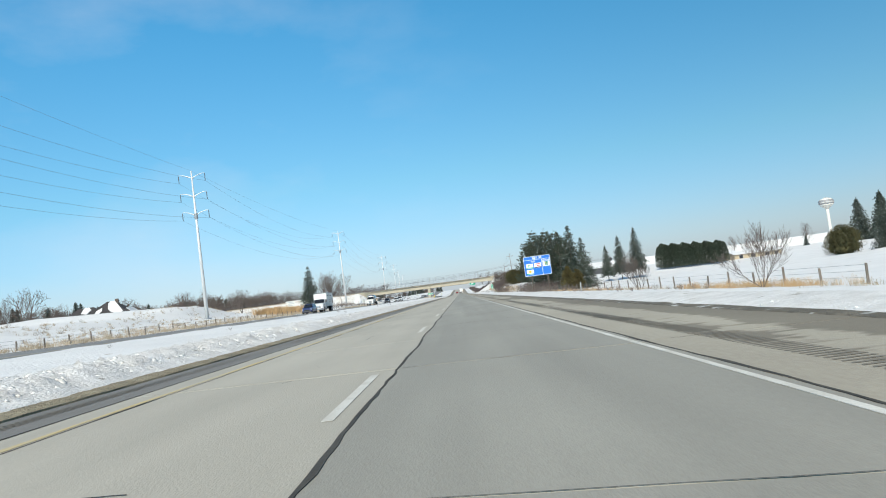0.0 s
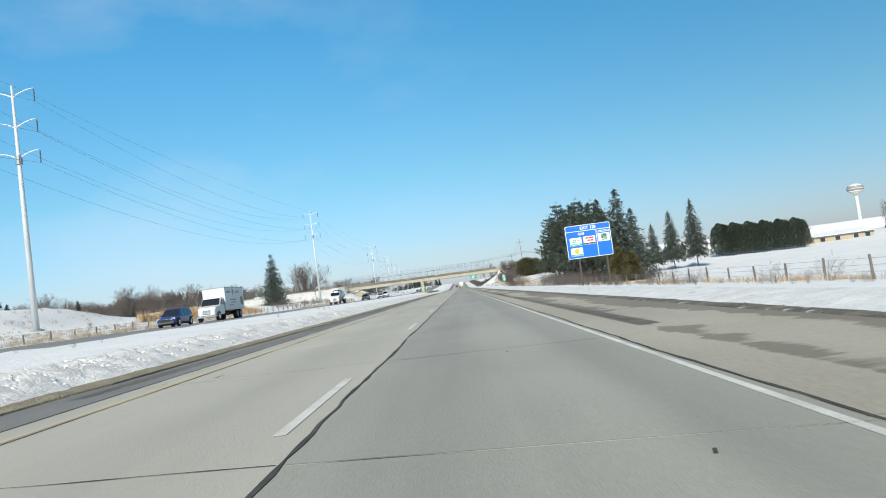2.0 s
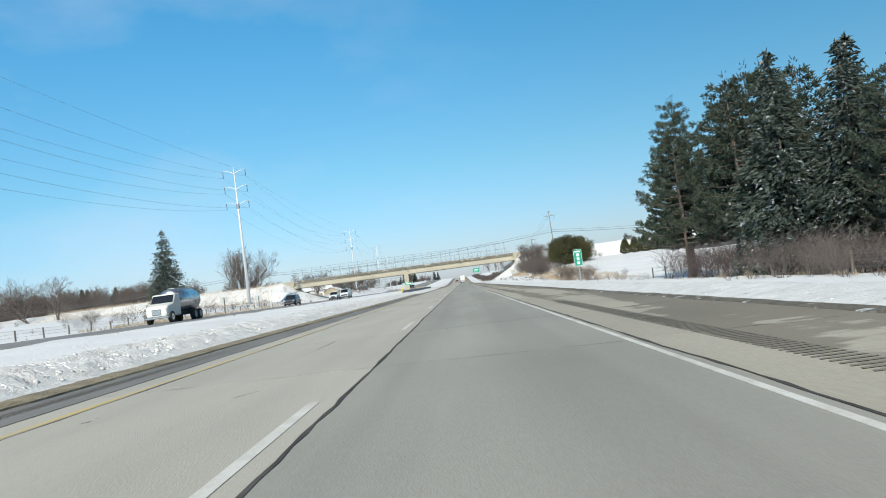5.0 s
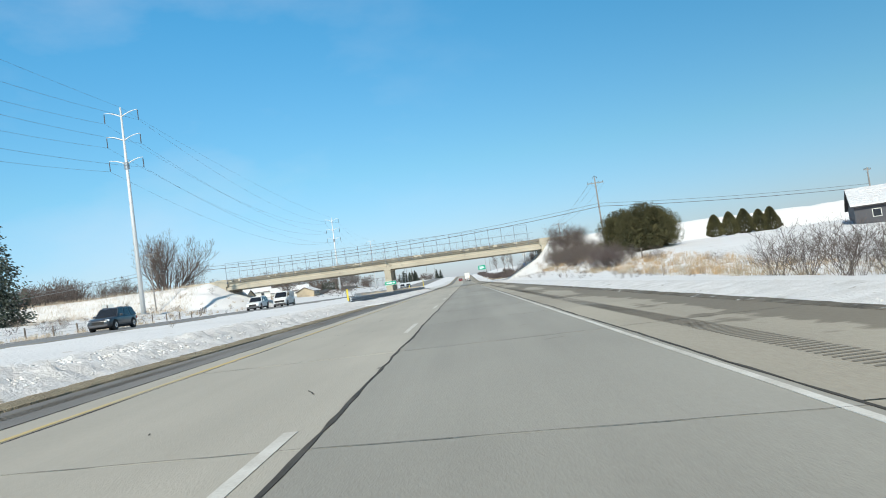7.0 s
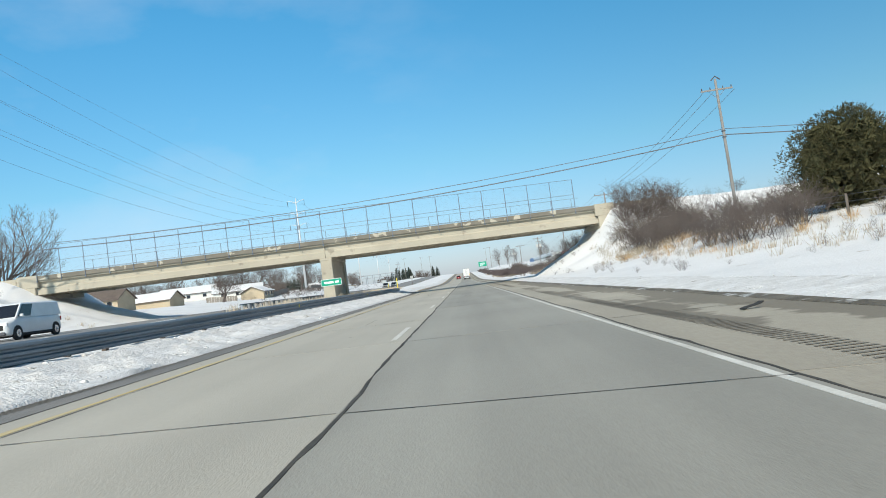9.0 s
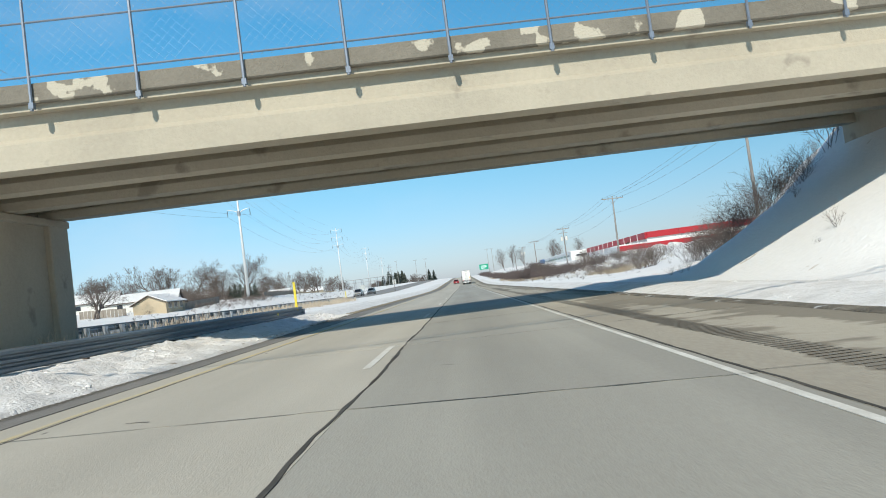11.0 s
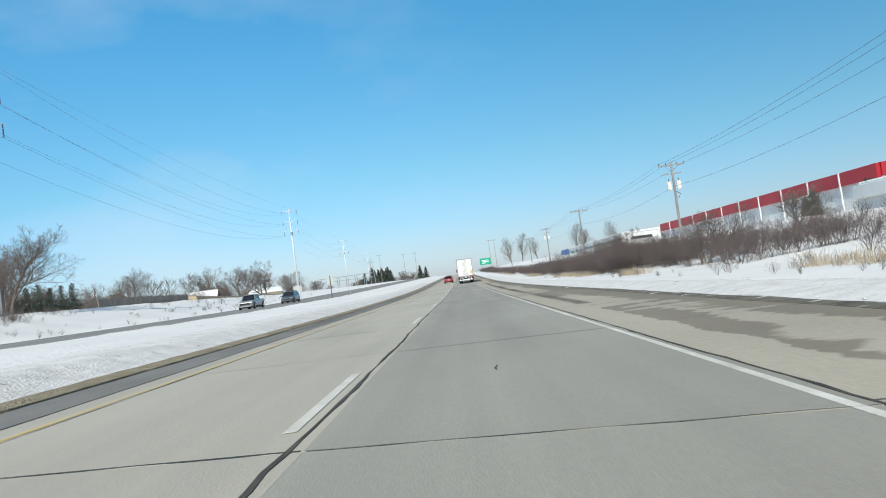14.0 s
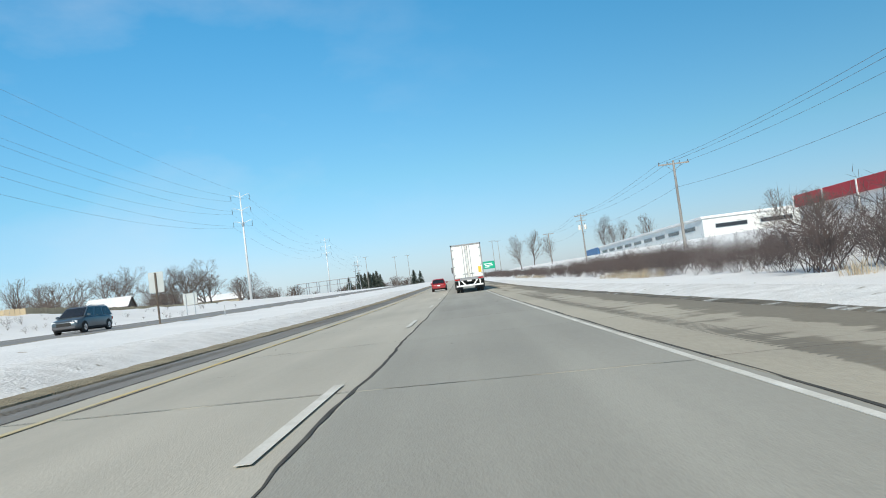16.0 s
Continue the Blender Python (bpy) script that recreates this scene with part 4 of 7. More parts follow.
# ---------------------------------------------------------------- plants
def sprays(centres, dirs, length, width, rng):
    """Small jagged sprays of needles: two crossed thin triangles pairs at each centre, pointing along dirs."""
    n = len(centres)
    d = dirs / np.maximum(np.linalg.norm(dirs, axis=1, keepdims=True), 1e-6)
    r = rng.normal(size=(n, 3))
    side = np.cross(d, r)
    side /= np.maximum(np.linalg.norm(side, axis=1, keepdims=True), 1e-6)
    L = (length * rng.uniform(0.6, 1.3, n))[:, None]
    W = (width * rng.uniform(0.6, 1.3, n))[:, None]
    a, tip = centres - d * L * 0.3, centres + d * L * 0.7
    b, c = centres + side * W, centres - side * W
    up = np.cross(d, side)
    e, f = centres + up * W * 0.8, centres - up * W * 0.8
    v = np.stack([a, b, tip, c, e, f], 1).reshape(-1, 3)
    k = np.arange(n)[:, None] * 6
    t = np.concatenate([k + [0, 1, 2], k + [0, 2, 3], k + [0, 4, 2], k + [0, 2, 5]], 0)
    return v, t


def conifer_data(h, r, seed, droop=0.35, gap=0.05, bushy=1.0, irregular=0.2, low=0.04, size=1.0, copies=2):
    """Foliage of a conifer of height h and radius r."""
    rng = np.random.default_rng(seed)
    C, D = [], []
    z = h * low
    while z < h * 0.985:
        u = (z - h * low) / (h * (1 - low))
        prof = (1 - u) ** 0.85 * (0.75 + 0.25 * min(1, u * 6 + 0.4))
        n = max(4, int(8 * (1 - u) + 4))
        a0 = rng.uniform(0, 6.28)
        for k in range(n):
            if rng.random() < gap:
                continue
            a = a0 + 6.283 * k / n + rng.uniform(-0.3, 0.3)
            L = r * prof * rng.uniform(1 - irregular * 1.6, 1 + irregular) + 0.15
            m = max(4, int(L * 5.5 * bushy))
            t = np.linspace(0.15, 1.0, m)
            base = np.stack([np.cos(a) * L * t, np.sin(a) * L * t, z - droop * L * t ** 1.6 + 0.12 * L * t ** 4], 1)
            for _ in range(copies):
                C.append(base + rng.normal(scale=0.05 * L + 0.06, size=(m, 3)) * (0.5 + t[:, None]))
                D.append(np.stack([np.cos(a) + rng.normal(scale=0.5, size=m), np.sin(a) + rng.normal(scale=0.5, size=m), -droop * 1.2 + rng.normal(scale=0.25, size=m)], 1))
        z += h * 0.02 * rng.uniform(0.7, 1.3) + 0.06
    C.append(np.stack([rng.normal(scale=0.05, size=8), rng.normal(scale=0.05, size=8), np.linspace(h * 0.95, h, 8)], 1))
    D.append(np.tile([0, 0, 1.0], (8, 1)) + rng.normal(scale=0.4, size=(8, 3)))
    C, D = np.concatenate(C), np.concatenate(D)
    return sprays(C, D, size * 0.5 * (h / 15) ** 0.4, size * 0.1 * (h / 15) ** 0.4, rng)


def trunk_mesh(h, r0, mat, clear=0.0):
    return Build().tube([(0, 0, -0.4), (0.02 * h * 0.1, 0, h * 0.4), (0, 0, h * 0.97)], [r0, r0 * 0.65, 0.03], 8).mesh("trunk", mat, True)


def ovoid_data(h, r, seed, n=5200, base=0.02, lumps=0.22, peak=False):
    """Dense evergreen crown down to the ground, with a lumpy outline."""
    rng = np.random.default_rng(seed)
    th = rng.uniform(0, 6.283, n)
    u = rng.uniform(0, 1, n) ** 0.8
    z = h * (base + (1 - base) * u)
    prof = np.minimum(1, (u * 5 + 0.35)) * (np.maximum(0, 1 - u ** 1.3) ** 0.7 if peak else np.sqrt(np.maximum(0, 1 - u ** 2.6)))
    lump = np.array([1 + lumps * noise.noise((math.cos(a) * 1.7, math.sin(a) * 1.7, v * 3.5 + seed)) * 2 for a, v in zip(th, u)])
    d = rng.uniform(0.72, 1.04, n) ** 0.7
    R = r * prof * lump * d
    C = np.stack([np.cos(th) * R, np.sin(th) * R, z], 1)
    D = np.stack([np.cos(th), np.sin(th), 0.75 + rng.normal(scale=0.3, size=n)], 1) + rng.normal(scale=0.35, size=(n, 3))
    return sprays(C, D, 0.42 * (r / 3) ** 0.5, 0.13 * (r / 3) ** 0.5, rng)


def branch_data(h, seed, kids=(11, 6, 5, 3), stems=1, r0=None, twig=0.016, angle=48.0, clear=0.22, lift=0.16, segs=(7, 4, 3, 2, 1), wide=1.0, spread=0.38):
    """A bare broadleaf tree or shrub: each limb throws off thinner ones that bend upward; thin three-sided bars."""
    rng = random.Random(seed)
    V, T = [], []

    def seg(p, q, ra, rb, tip=False):
        d = (q - p).normalized()
        a = d.cross(Vector((0.31, 0.17, 0.94)))
        a.normalize()
        b = d.cross(a)
        n = len(V)
        sides = 5 if ra > 0.07 else 3
        if tip and sides == 3:
            V.extend(p + (a * c + b * s) * ra for c, s in ((1, 0), (-0.5, 0.87), (-0.5, -0.87)))
            V.append(q)
            T.extend(((n, n + 1, n + 3), (n + 1, n + 2, n + 3), (n + 2, n, n + 3)))
            return
        for o, rr in ((p, ra), (q, rb)):
            for k in range(sides):
                c, s = math.cos(6.2832 * k / sides), math.sin(6.2832 * k / sides)
                V.append(o + (a * c + b * s) * rr)
        for k in range(sides):
            m = (k + 1) % sides
            T.append((n + k, n + m, n + sides + m))
            T.append((n + k, n + sides + m, n + sides + k))

    def limb(p, d, L, r, lev):
        n = segs[min(lev, len(segs) - 1)]
        count = kids[lev] if lev < len(kids) else 0
        start = clear if lev == 0 else 0.2
        at = sorted(start + (1 - start) * (i + rng.random()) / count for i in range(count)) if count else []
        turn = rng.uniform(0, 6.283)
        for i in range(n):
            d = (d + Vector((rng.gauss(0, 0.1), rng.gauss(0, 0.1), rng.gauss(lift if lev else 0.03, 0.07)))).normalized()
            q = p + d * (L / n)
            ra, rb = r * (1 - 0.72 * i / n), r * (1 - 0.72 * (i + 1) / n)
            seg(p, q, max(twig, ra), max(twig * 0.8, rb), i == n - 1)
            for t in at:
                if i / n <= t < (i + 1) / n or (i == n - 1 and t >= 1):
                    o = p + (q - p) * (t * n - i)
                    turn += 2.4 + rng.gauss(0, 0.4)
                    side = d.cross(Vector((math.cos(turn), math.sin(turn), 0.2)))
                    if side.length < 0.05:
                        side = Vector((1, 0, 0))
                    side.normalize()
                    a = radians(angle * rng.uniform(0.7, 1.25))
                    limb(o, (d * math.cos(a) + side * math.sin(a)).normalized(), L * (0.78 - 0.42 * t) * rng.uniform(0.7, 1.15), max(twig, ra * 0.55), lev + 1)
            p = q

    r0 = r0 or h * 0.024
    for s in range(stems):
        sp = 0.05 if stems == 1 else spread
        d = Vector((rng.gauss(0, sp), rng.gauss(0, sp), 1)).normalized()
        o = Vector((0, 0, -0.2)) if stems == 1 else Vector((rng.gauss(0, 0.03 * h), rng.gauss(0, 0.03 * h), -0.1))
        limb(o, d, h * rng.uniform(0.75, 1.0) if stems > 1 else h, r0, 0)
    V = np.array([tuple(v) for v in V])
    V *= h / max(V[:, 2].max(), 0.1)
    V[:, :2] *= wide
    return V, np.array(T)


def clump_data(h, r, seed, clumps=70, per=110, low=0.05, top=2.2, size=1.0, flat=0.6, cr=0.2, tall=1.0):
    """An evergreen crown of many separate tufts of needles, with a ragged outline and gaps."""
    rng = np.random.default_rng(seed)
    C, D = [], []
    for k in range(clumps):
        u = low + (1 - low) * rng.random() ** 0.9
        prof = min(1.0, (u - low) * 4 + 0.45) * math.sqrt(max(0.02, 1 - u ** top))
        a = rng.uniform(0, 6.283)
        R = r * prof * rng.uniform(0.35, 0.95) ** 0.6
        c = np.array([math.cos(a) * R, math.sin(a) * R, h * u * 0.96])
        q = r * cr * rng.uniform(0.7, 1.45) * (1.15 - 0.5 * u)
        v = rng.normal(size=(per, 3))
        v /= np.linalg.norm(v, axis=1, keepdims=True)
        v *= rng.uniform(0.45, 1.05, (per, 1)) ** 0.5
        C.append(c + v * [q, q, q * flat * tall])
        D.append(v + [math.cos(a) * 0.7, math.sin(a) * 0.7, 0.55] + rng.normal(scale=0.25, size=(per, 3)))
    V, T = sprays(np.concatenate(C), np.concatenate(D), 0.42 * size, 0.075 * size, rng)
    # dim inner wood and old needles
    n = 900
    u = low + (0.9 - low) * rng.random(n)
    a = rng.uniform(0, 6.283, n)
    R = r * np.minimum(1.0, (u - low) * 4 + 0.45) * np.sqrt(np.maximum(0.02, 1 - u ** top)) * 0.72 * np.sqrt(rng.random(n))
    V2, T2 = sprays(np.stack([np.cos(a) * R, np.sin(a) * R, h * u * 0.94], 1), rng.normal(size=(n, 3)), r * 0.26, r * 0.07, rng)
    return np.concatenate([V, V2]), np.concatenate([T, T2 + len(V)])


def scatter(templates, places, name, mat, label, category):
    """Many plants joined into one uncounted mass. places: x, y, z, height scale, width scale."""
    rng = random.Random(len(places) * 7 + len(name))
    VV, TT, n = [], [], 0
    for x, y, z, sh, sw in places:
        V, T = templates[rng.randrange(len(templates))]
        a = rng.uniform(0, 6.283)
        c, s = math.cos(a), math.sin(a)
        W = np.stack([(V[:, 0] * c - V[:, 1] * s) * sw + x, (V[:, 0] * s + V[:, 1] * c) * sw + y, V[:, 2] * sh + z], 1)
        VV.append(W)
        TT.append(T + n)
        n += len(W)
    return tagged(new(name, tris(name, np.concatenate(VV), np.concatenate(TT), mat)), label, category, kind="stuff")


def tree_thing(name, foliage, leaf_mat, h, r0, label, category, group=""):
    t = empty(name, None, label, category, group)
    o = new("trunk", trunk_mesh(h, r0, M["bark"]))
    o.parent = t
    c = new("crown", tris("crown", *foliage, leaf_mat))
    c.parent = t
    return t


def bare_thing(name, data, label, group=""):
    t = empty(name, None, label, "tree", group)
    V, T = data
    c = new("crown", tris("crown", V, T, M["twig"]))
    c.parent = t
    return t


def place(t, x, y, turn=0.0, s=1.0, dz=0.0):
    t.matrix_basis = pose(x, y, land1(x, y) + dz, 0, 0, turn) @ Matrix.Diagonal((s, s, s, 1))
    return t


def again(t, x, y, turn, s=1.0, dz=0.0, label=""):
    m = pose(x, y, land1(x, y) + dz, 0, 0, turn)
    o = copy_thing(t, m)
    o.scale = (s, s, s)
    if label:
        tagged(o, label)
    return o


# spruces and pines
spruce = tree_thing("spruce_tree", conifer_data(18.3, 5.2, 3), M["needles_frost"], 18.3, 0.26, "tall dark green spruce dusted with frost, standing in snow", "tree")
place(spruce, -61.8, 316.0, 20, 1.0, -0.6)
slim = tree_thing("spruce_tree", conifer_data(16.8, 3.2, 8, droop=0.5, gap=0.12, low=0.2), M["needles_frost"], 16.5, 0.2, "slim frosted spruce on a snowy lawn", "tree", "slim spruces on the lawn")
place(slim, 60.5, 247.0, 10, 1.0)
again(slim, 55.4, 249.0, 130, 0.88)
for x, y, turn, k in ((92.5, 160.0, 40, 0.56), (97.5, 163.0, 170, 0.64), (102.0, 157.0, 290, 0.6)):
    again(spruce, x, y, turn, k, -0.3, "dark evergreen beyond the snowy lawn")
again(slim, 51.3, 251.0, 230, 0.72)
frost = tree_thing("spruce_tree", conifer_data(15.0, 4.0, 21, droop=0.3, gap=0.14, irregular=0.35), M["needles_frost"], 15.0, 0.26, "frosted spruce crowding beside dark pines", "tree", "pines behind the blue sign")
place(frost, 31.5, 197.0, 0, 1.12)
again(frost, 24.6, 207.0, 160, 1.04)
again(frost, 27.6, 203.5, 300, 1.0)
again(frost, 29.8, 206.5, 220, 1.08)
again(frost, 36.0, 206.0, 80, 0.92)
# the pine that the road passes close by
def bough_pine(h, r, seed, n=24, thick=0.026):
    """Limbs of an open pine, and tufts of needles along their outer halves."""
    rg = np.random.default_rng(seed)
    wood = Build()
    C, D = [], []

    def tuft(p, d, size):
        v = rg.normal(size=(n, 3))
        v /= np.linalg.norm(v, axis=1, keepdims=True)
        C.append(np.array(p) + v * size * rg.uniform(0.4, 1.0, (n, 1)))
        D.append(v + np.array(d) * 0.8 + [0, 0, 0.35])

    z = h * 0.21
    while z < h * 0.97:
        u = z / h
        arms = 5 if u < 0.8 else 4
        a0 = rg.uniform(0, 6.28)
        for k in range(arms):
            a = a0 + 6.283 * k / arms + rg.uniform(-0.35, 0.35)
            L = max(0.5, r * (1 - u) ** 0.6 * rg.uniform(0.62, 1.12))
            out = np.array([math.cos(a), math.sin(a), 0])
            side = np.array([-math.sin(a), math.cos(a), 0])
            bend = rg.uniform(-0.06, 0.1)
            at = lambda t: out * L * t + side * L * bend * t * t + np.array([0, 0, z - 0.1 * L * t + 0.3 * L * t * t * t])
            wood.tube([tuple(at(t)) for t in (0.0, 0.35, 0.7, 1.0)], [0.07 * (1 - 0.6 * u), 0.05 * (1 - 0.6 * u), 0.03, 0.012], 4)
            m = max(3, int(L * 2.3))
            for i in range(m):
                t = 0.3 + 0.7 * (i + rg.random()) / m
                p = at(t)
                s = rg.choice((-1, 1))
                q = p + (out * rg.uniform(0.2, 0.6) + side * s * rg.uniform(0.3, 0.8) + np.array([0, 0, rg.uniform(0.0, 0.3)])) * (0.5 + 0.5 * L * (1 - t) * 0.6)
                wood.tube([tuple(p), tuple(q)], [0.02, 0.008], 3)
                tuft(q, q - p, 0.3)
                tuft(p + (q - p) * 0.55, q - p, 0.26)
            tuft(at(1.0), out, 0.32)
        z += h * 0.042 * rg.uniform(0.7, 1.3)
    tuft((0, 0, h), (0, 0, 1), 0.4)
    return wood, sprays(np.concatenate(C), np.concatenate(D), 0.26 if n > 12 else 0.36, thick, rg)


limbs, tufts = bough_pine(19.0, 7.0, 33)
near_pine = tree_thing("pine_tree", tufts, M["needles"], 19.0, 0.3, "dark pine with open tiers of long tufted boughs", "tree")
part("bough", limbs, M["bark"], near_pine, "bare brown limbs between the tufts")
place(near_pine, 26.0, 234.0, 0, 1.0)
limbs, tufts = bough_pine(18.0, 6.2, 41, 9, 0.06)
far_pine = tree_thing("pine_tree", tufts, M["needles"], 18.0, 0.3, "dark pine crowded among frosted spruces", "tree", "pines behind the blue sign")
part("bough", limbs, M["bark"], far_pine, "bare brown limbs between the tufts")
place(far_pine, 28.0, 219.5, 80, 1.0)
for x, y, turn, k in ((24.0, 213.5, 200, 0.88), (22.6, 224.5, 310, 0.84), (33.5, 226.0, 30, 0.9), (26.3, 210.0, 140, 0.8), (27.0, 214.0, 15, 0.92), (30.5, 215.5, 260, 0.95), (25.3, 219.0, 95, 0.86), (32.0, 209.0, 330, 0.8), (29.0, 200.5, 45, 0.72), (24.0, 228.5, 170, 0.8)):
    again(far_pine, x, y, turn, k)
# cedars
cedar = tree_thing("cedar_tree", clump_data(6.7, 4.3, 2, 230, 80, 0.02, 3.2, 0.5, 0.95, 0.19), M["cedar"], 6.4, 0.25, "broad olive-green cedar, dense and rounded", "tree", "cedars on the bank")
place(cedar, 25.4, 315.0, 0, 0.93, -0.3)
again(cedar, 25.0, 327.0, 100, 0.86)
again(cedar, 28.4, 321.0, 160, 0.8)
low_cedar = tree_thing("cedar_tree", clump_data(5.4, 2.0, 6, 90, 100, 0.02, 1.4, 0.45, 1.0, 0.24), M["cedar_gold"], 4.6, 0.15, "golden-brown olive cedar below taller pines", "tree", "cedars on the bank")
place(low_cedar, 28.6, 188.0, 0, 1.1)
again(low_cedar, 31.6, 192.0, 90, 0.95)
again(cedar, 83.4, 160.0, 20, 0.92, 0, "rounded olive-green cedar at a field fence")
juniper = tree_thing("juniper_tree", ovoid_data(3.6, 1.55, 4, 3200, lumps=0.1, peak=True), M["cedar"], 3.0, 0.1, "small upright juniper in a row on the snowy hill", "tree", "row of junipers")
for k in range(5):
    (place if k == 0 else again)(juniper, 42.7 + 2.48 * k - (0.5 if k > 3 else 0), 340.0 + 0.2 * k, 50 * k, 1.0 + 0.05 * (k % 3))
# clipped hedge of arborvitae
hv = ovoid_data(6.6, 1.6, 9, 1700, lumps=0.1)
hedge = tree_thing("hedge_tree", hv, M["needles"], 6.0, 0.1, "dark green arborvitae in a tall dense hedge", "hedge", "hedge by the house")
for k in range(24):
    (place if k == 0 else again)(hedge, 76.9 + 0.8 * k, 279.0 - 0.62 * k, 70 * k, 1.27 - 0.009 * k + 0.05 * ((k * 7) % 4), 0.2)
# bare trees
upright = bare_thing("bare_tree", branch_data(13.5, 12, (10, 6, 5, 3), stems=5, angle=35, lift=0.19, twig=0.017, wide=1.08, spread=0.4), "many-stemmed leafless tree with fine upright twigs")
place(upright, -66.6, 386.0, 0, 1.32, 0.3)
oak = bare_thing("bare_tree", branch_data(13.5, 4, (14, 7, 6, 4), angle=50, twig=0.024, wide=1.3), "wide leafless tree with fine grey-brown twigs")
place(oak, -53.5, 533.0, 140, 0.86)
oak2 = bare_thing("bare_tree", branch_data(11.5, 9, (9, 6, 6, 3), stems=3, angle=44, lift=0.13, twig=0.022, wide=1.25, spread=0.2), "spreading leafless tree with fine grey-brown twigs", "bare trees beyond the far road")
place(oak2, -76.0, 540.0, 140, 1.0)
again(oak2, -59.0, 468.0, 20, 0.68, 0, "leafless yard tree beside a shed")
again(oak2, -66.0, 552.0, 60, 0.85)
again(oak, -78.0, 566.0, 100, 0.95, 0, "wide leafless tree behind a wooden fence")
slender = bare_thing("bare_tree", branch_data(12.5, 17, (17, 6, 4, 2), angle=40, twig=0.028, wide=0.9, clear=0.1), "slender leafless tree standing by the motorway")
place(slender, 27.0, 805.0, 0, 1.15)
for x, y, s in ((135, 361, 0.75), (143, 366, 0.6), (152, 324, 0.85), (33, 812, 1.2), (39, 800, 0.9), (52, 760, 1.1), (57, 768, 0.9), (45, 700, 0.7), (68, 760, 1.0)):
    again(slender, x, y, (x * 37) % 360, s)
for x, y, s in ((-63, 590, 0.62), (-90, 700, 1.1), (-80, 720, 1.25), (-74, 728, 1.05), (-68, 740, 0.9), (-110, 640, 0.8)):
    again(oak if (int(x) % 2) else oak2, x, y, (x * 37) % 360, s, 0, "leafless tree standing by the motorway")
for x, y, s in ((17.5, 517.0, 0.34), (19.5, 528.0, 0.3), (16.0, 487.0, 0.3), (21.0, 545.0, 0.3), (26.0, 497.0, 0.3)):
    again(oak2, x, y, x * 40, s, 0, "small leafless tree rising out of thick brush")
sapling = bare_thing("bare_tree", branch_data(6.0, 23, (9, 5, 3), stems=6, r0=0.05, twig=0.013, angle=25), "many-stemmed small leafless tree at the field fence")
place(sapling, 19.3, 45.0, 80, 0.7)
again(sapling, 15.9, 61.1, 200, 0.58, 0, "many-stemmed leafless shrub standing in the snow")
small_fir = tree_thing("fir_tree", conifer_data(3.8, 1.3, 71, copies=1), M["needles_frost"], 3.7, 0.07, "small frosted fir in a row before bare trees", "tree", "row of small firs")
for k in range(6):
    (place if k == 0 else again)(small_fir, -61.5 + 1.0 * k, 547.0 + 1.3 * k, 40 * k, 0.95 + 0.07 * (k % 3))
# woods far off
lowtree = [branch_data(10.0, 40 + i, (9, 7, 2), stems=2, twig=0.05, angle=44, segs=(3, 2, 1, 1)) for i in range(4)]
rng = random.Random(5)
far = []
for k in range(300):
    x = -rng.uniform(95, 330)
    y = rng.uniform(300, 1150)
    far.append((x, y, land1(x, y) - 0.3, rng.uniform(0.7, 1.35), rng.uniform(0.9, 1.4)))
for k in range(200):
    x, y = -rng.uniform(130, 420), rng.uniform(120, 520)
    far.append((x, y, land1(x, y) - 0.3, rng.uniform(0.8, 1.5), rng.uniform(0.9, 1.5)))
for k in range(110):
    x, y = -rng.uniform(98, 190), rng.uniform(405, 470)
    far.append((x, y, land1(x, y) - 0.3, rng.uniform(0.8, 1.25), rng.uniform(0.9, 1.3)))
for k in range(150):
    x, y = -rng.uniform(130, 330), rng.uniform(235, 420)
    far.append((x, y, land1(x, y) - 0.3, rng.uniform(0.5, 0.85), rng.uniform(0.9, 1.3)))
for k in range(90):
    x, y = rng.uniform(100, 500), rng.uniform(520, 1400)
    far.append((x, y, land1(x, y) - 0.3, rng.uniform(0.6, 1.1), rng.uniform(0.9, 1.4)))
for k in range(170):
    x, y = rng.uniform(330, 760), rng.uniform(560, 1150)
    far.append((x, y, land1(x, y) - 0.3, rng.uniform(0.5, 0.95), rng.uniform(1.1, 1.7)))
for k in range(60):
    x, y = rng.uniform(-70, -18) - 20, rng.uniform(1000, 1250)
    far.append((x, y, land1(x, y) - 0.3, rng.uniform(0.6, 1.0), rng.uniform(0.9, 1.4)))
scatter(lowtree, far, "bare_woods", M["twig"], "grey-brown leafless woods along the horizon", "woods")
fc = [conifer_data(11.0, 3.1, 60 + i, bushy=0.5, gap=0.12, copies=2, size=1.5) for i in range(3)]
ever = [(-138, 432, 1.0), (-133, 428, 0.9), (-129, 436, 1.0), (-124, 430, 0.8), (-144, 440, 1.05), (-118, 440, 0.7), (-150, 424, 0.7), (-152, 300, 0.75), (-147, 304, 0.62), (-137, 330, 0.6), (-128, 352, 0.62), (-160, 290, 0.7),
        (-196, 330, 0.9), (-185, 360, 1.0), (-210, 350, 1.0), (-225, 320, 0.9)]
ever += [(-52 + rng.uniform(-9, 9), 940 + rng.uniform(-30, 30), rng.uniform(0.8, 1.3)) for k in range(12)] + [(-28, 1000, 1.0), (-24, 1006, 0.9)]
ever += [(164, 302, 1.55), (170, 296, 1.7), (175, 305, 1.6), (181, 298, 1.75), (188, 303, 1.6), (151, 322, 0.42)]
scatter(fc, [(x, y, land1(x, y) - 0.2, s * (1.3 if y < 420 and x < 0 else 1.0), s * (1.3 if y < 420 and x < 0 else 1.0)) for x, y, s in ever], "evergreen_trees", M["needles_frost"], "dark frosted evergreens among bare woods", "woods")

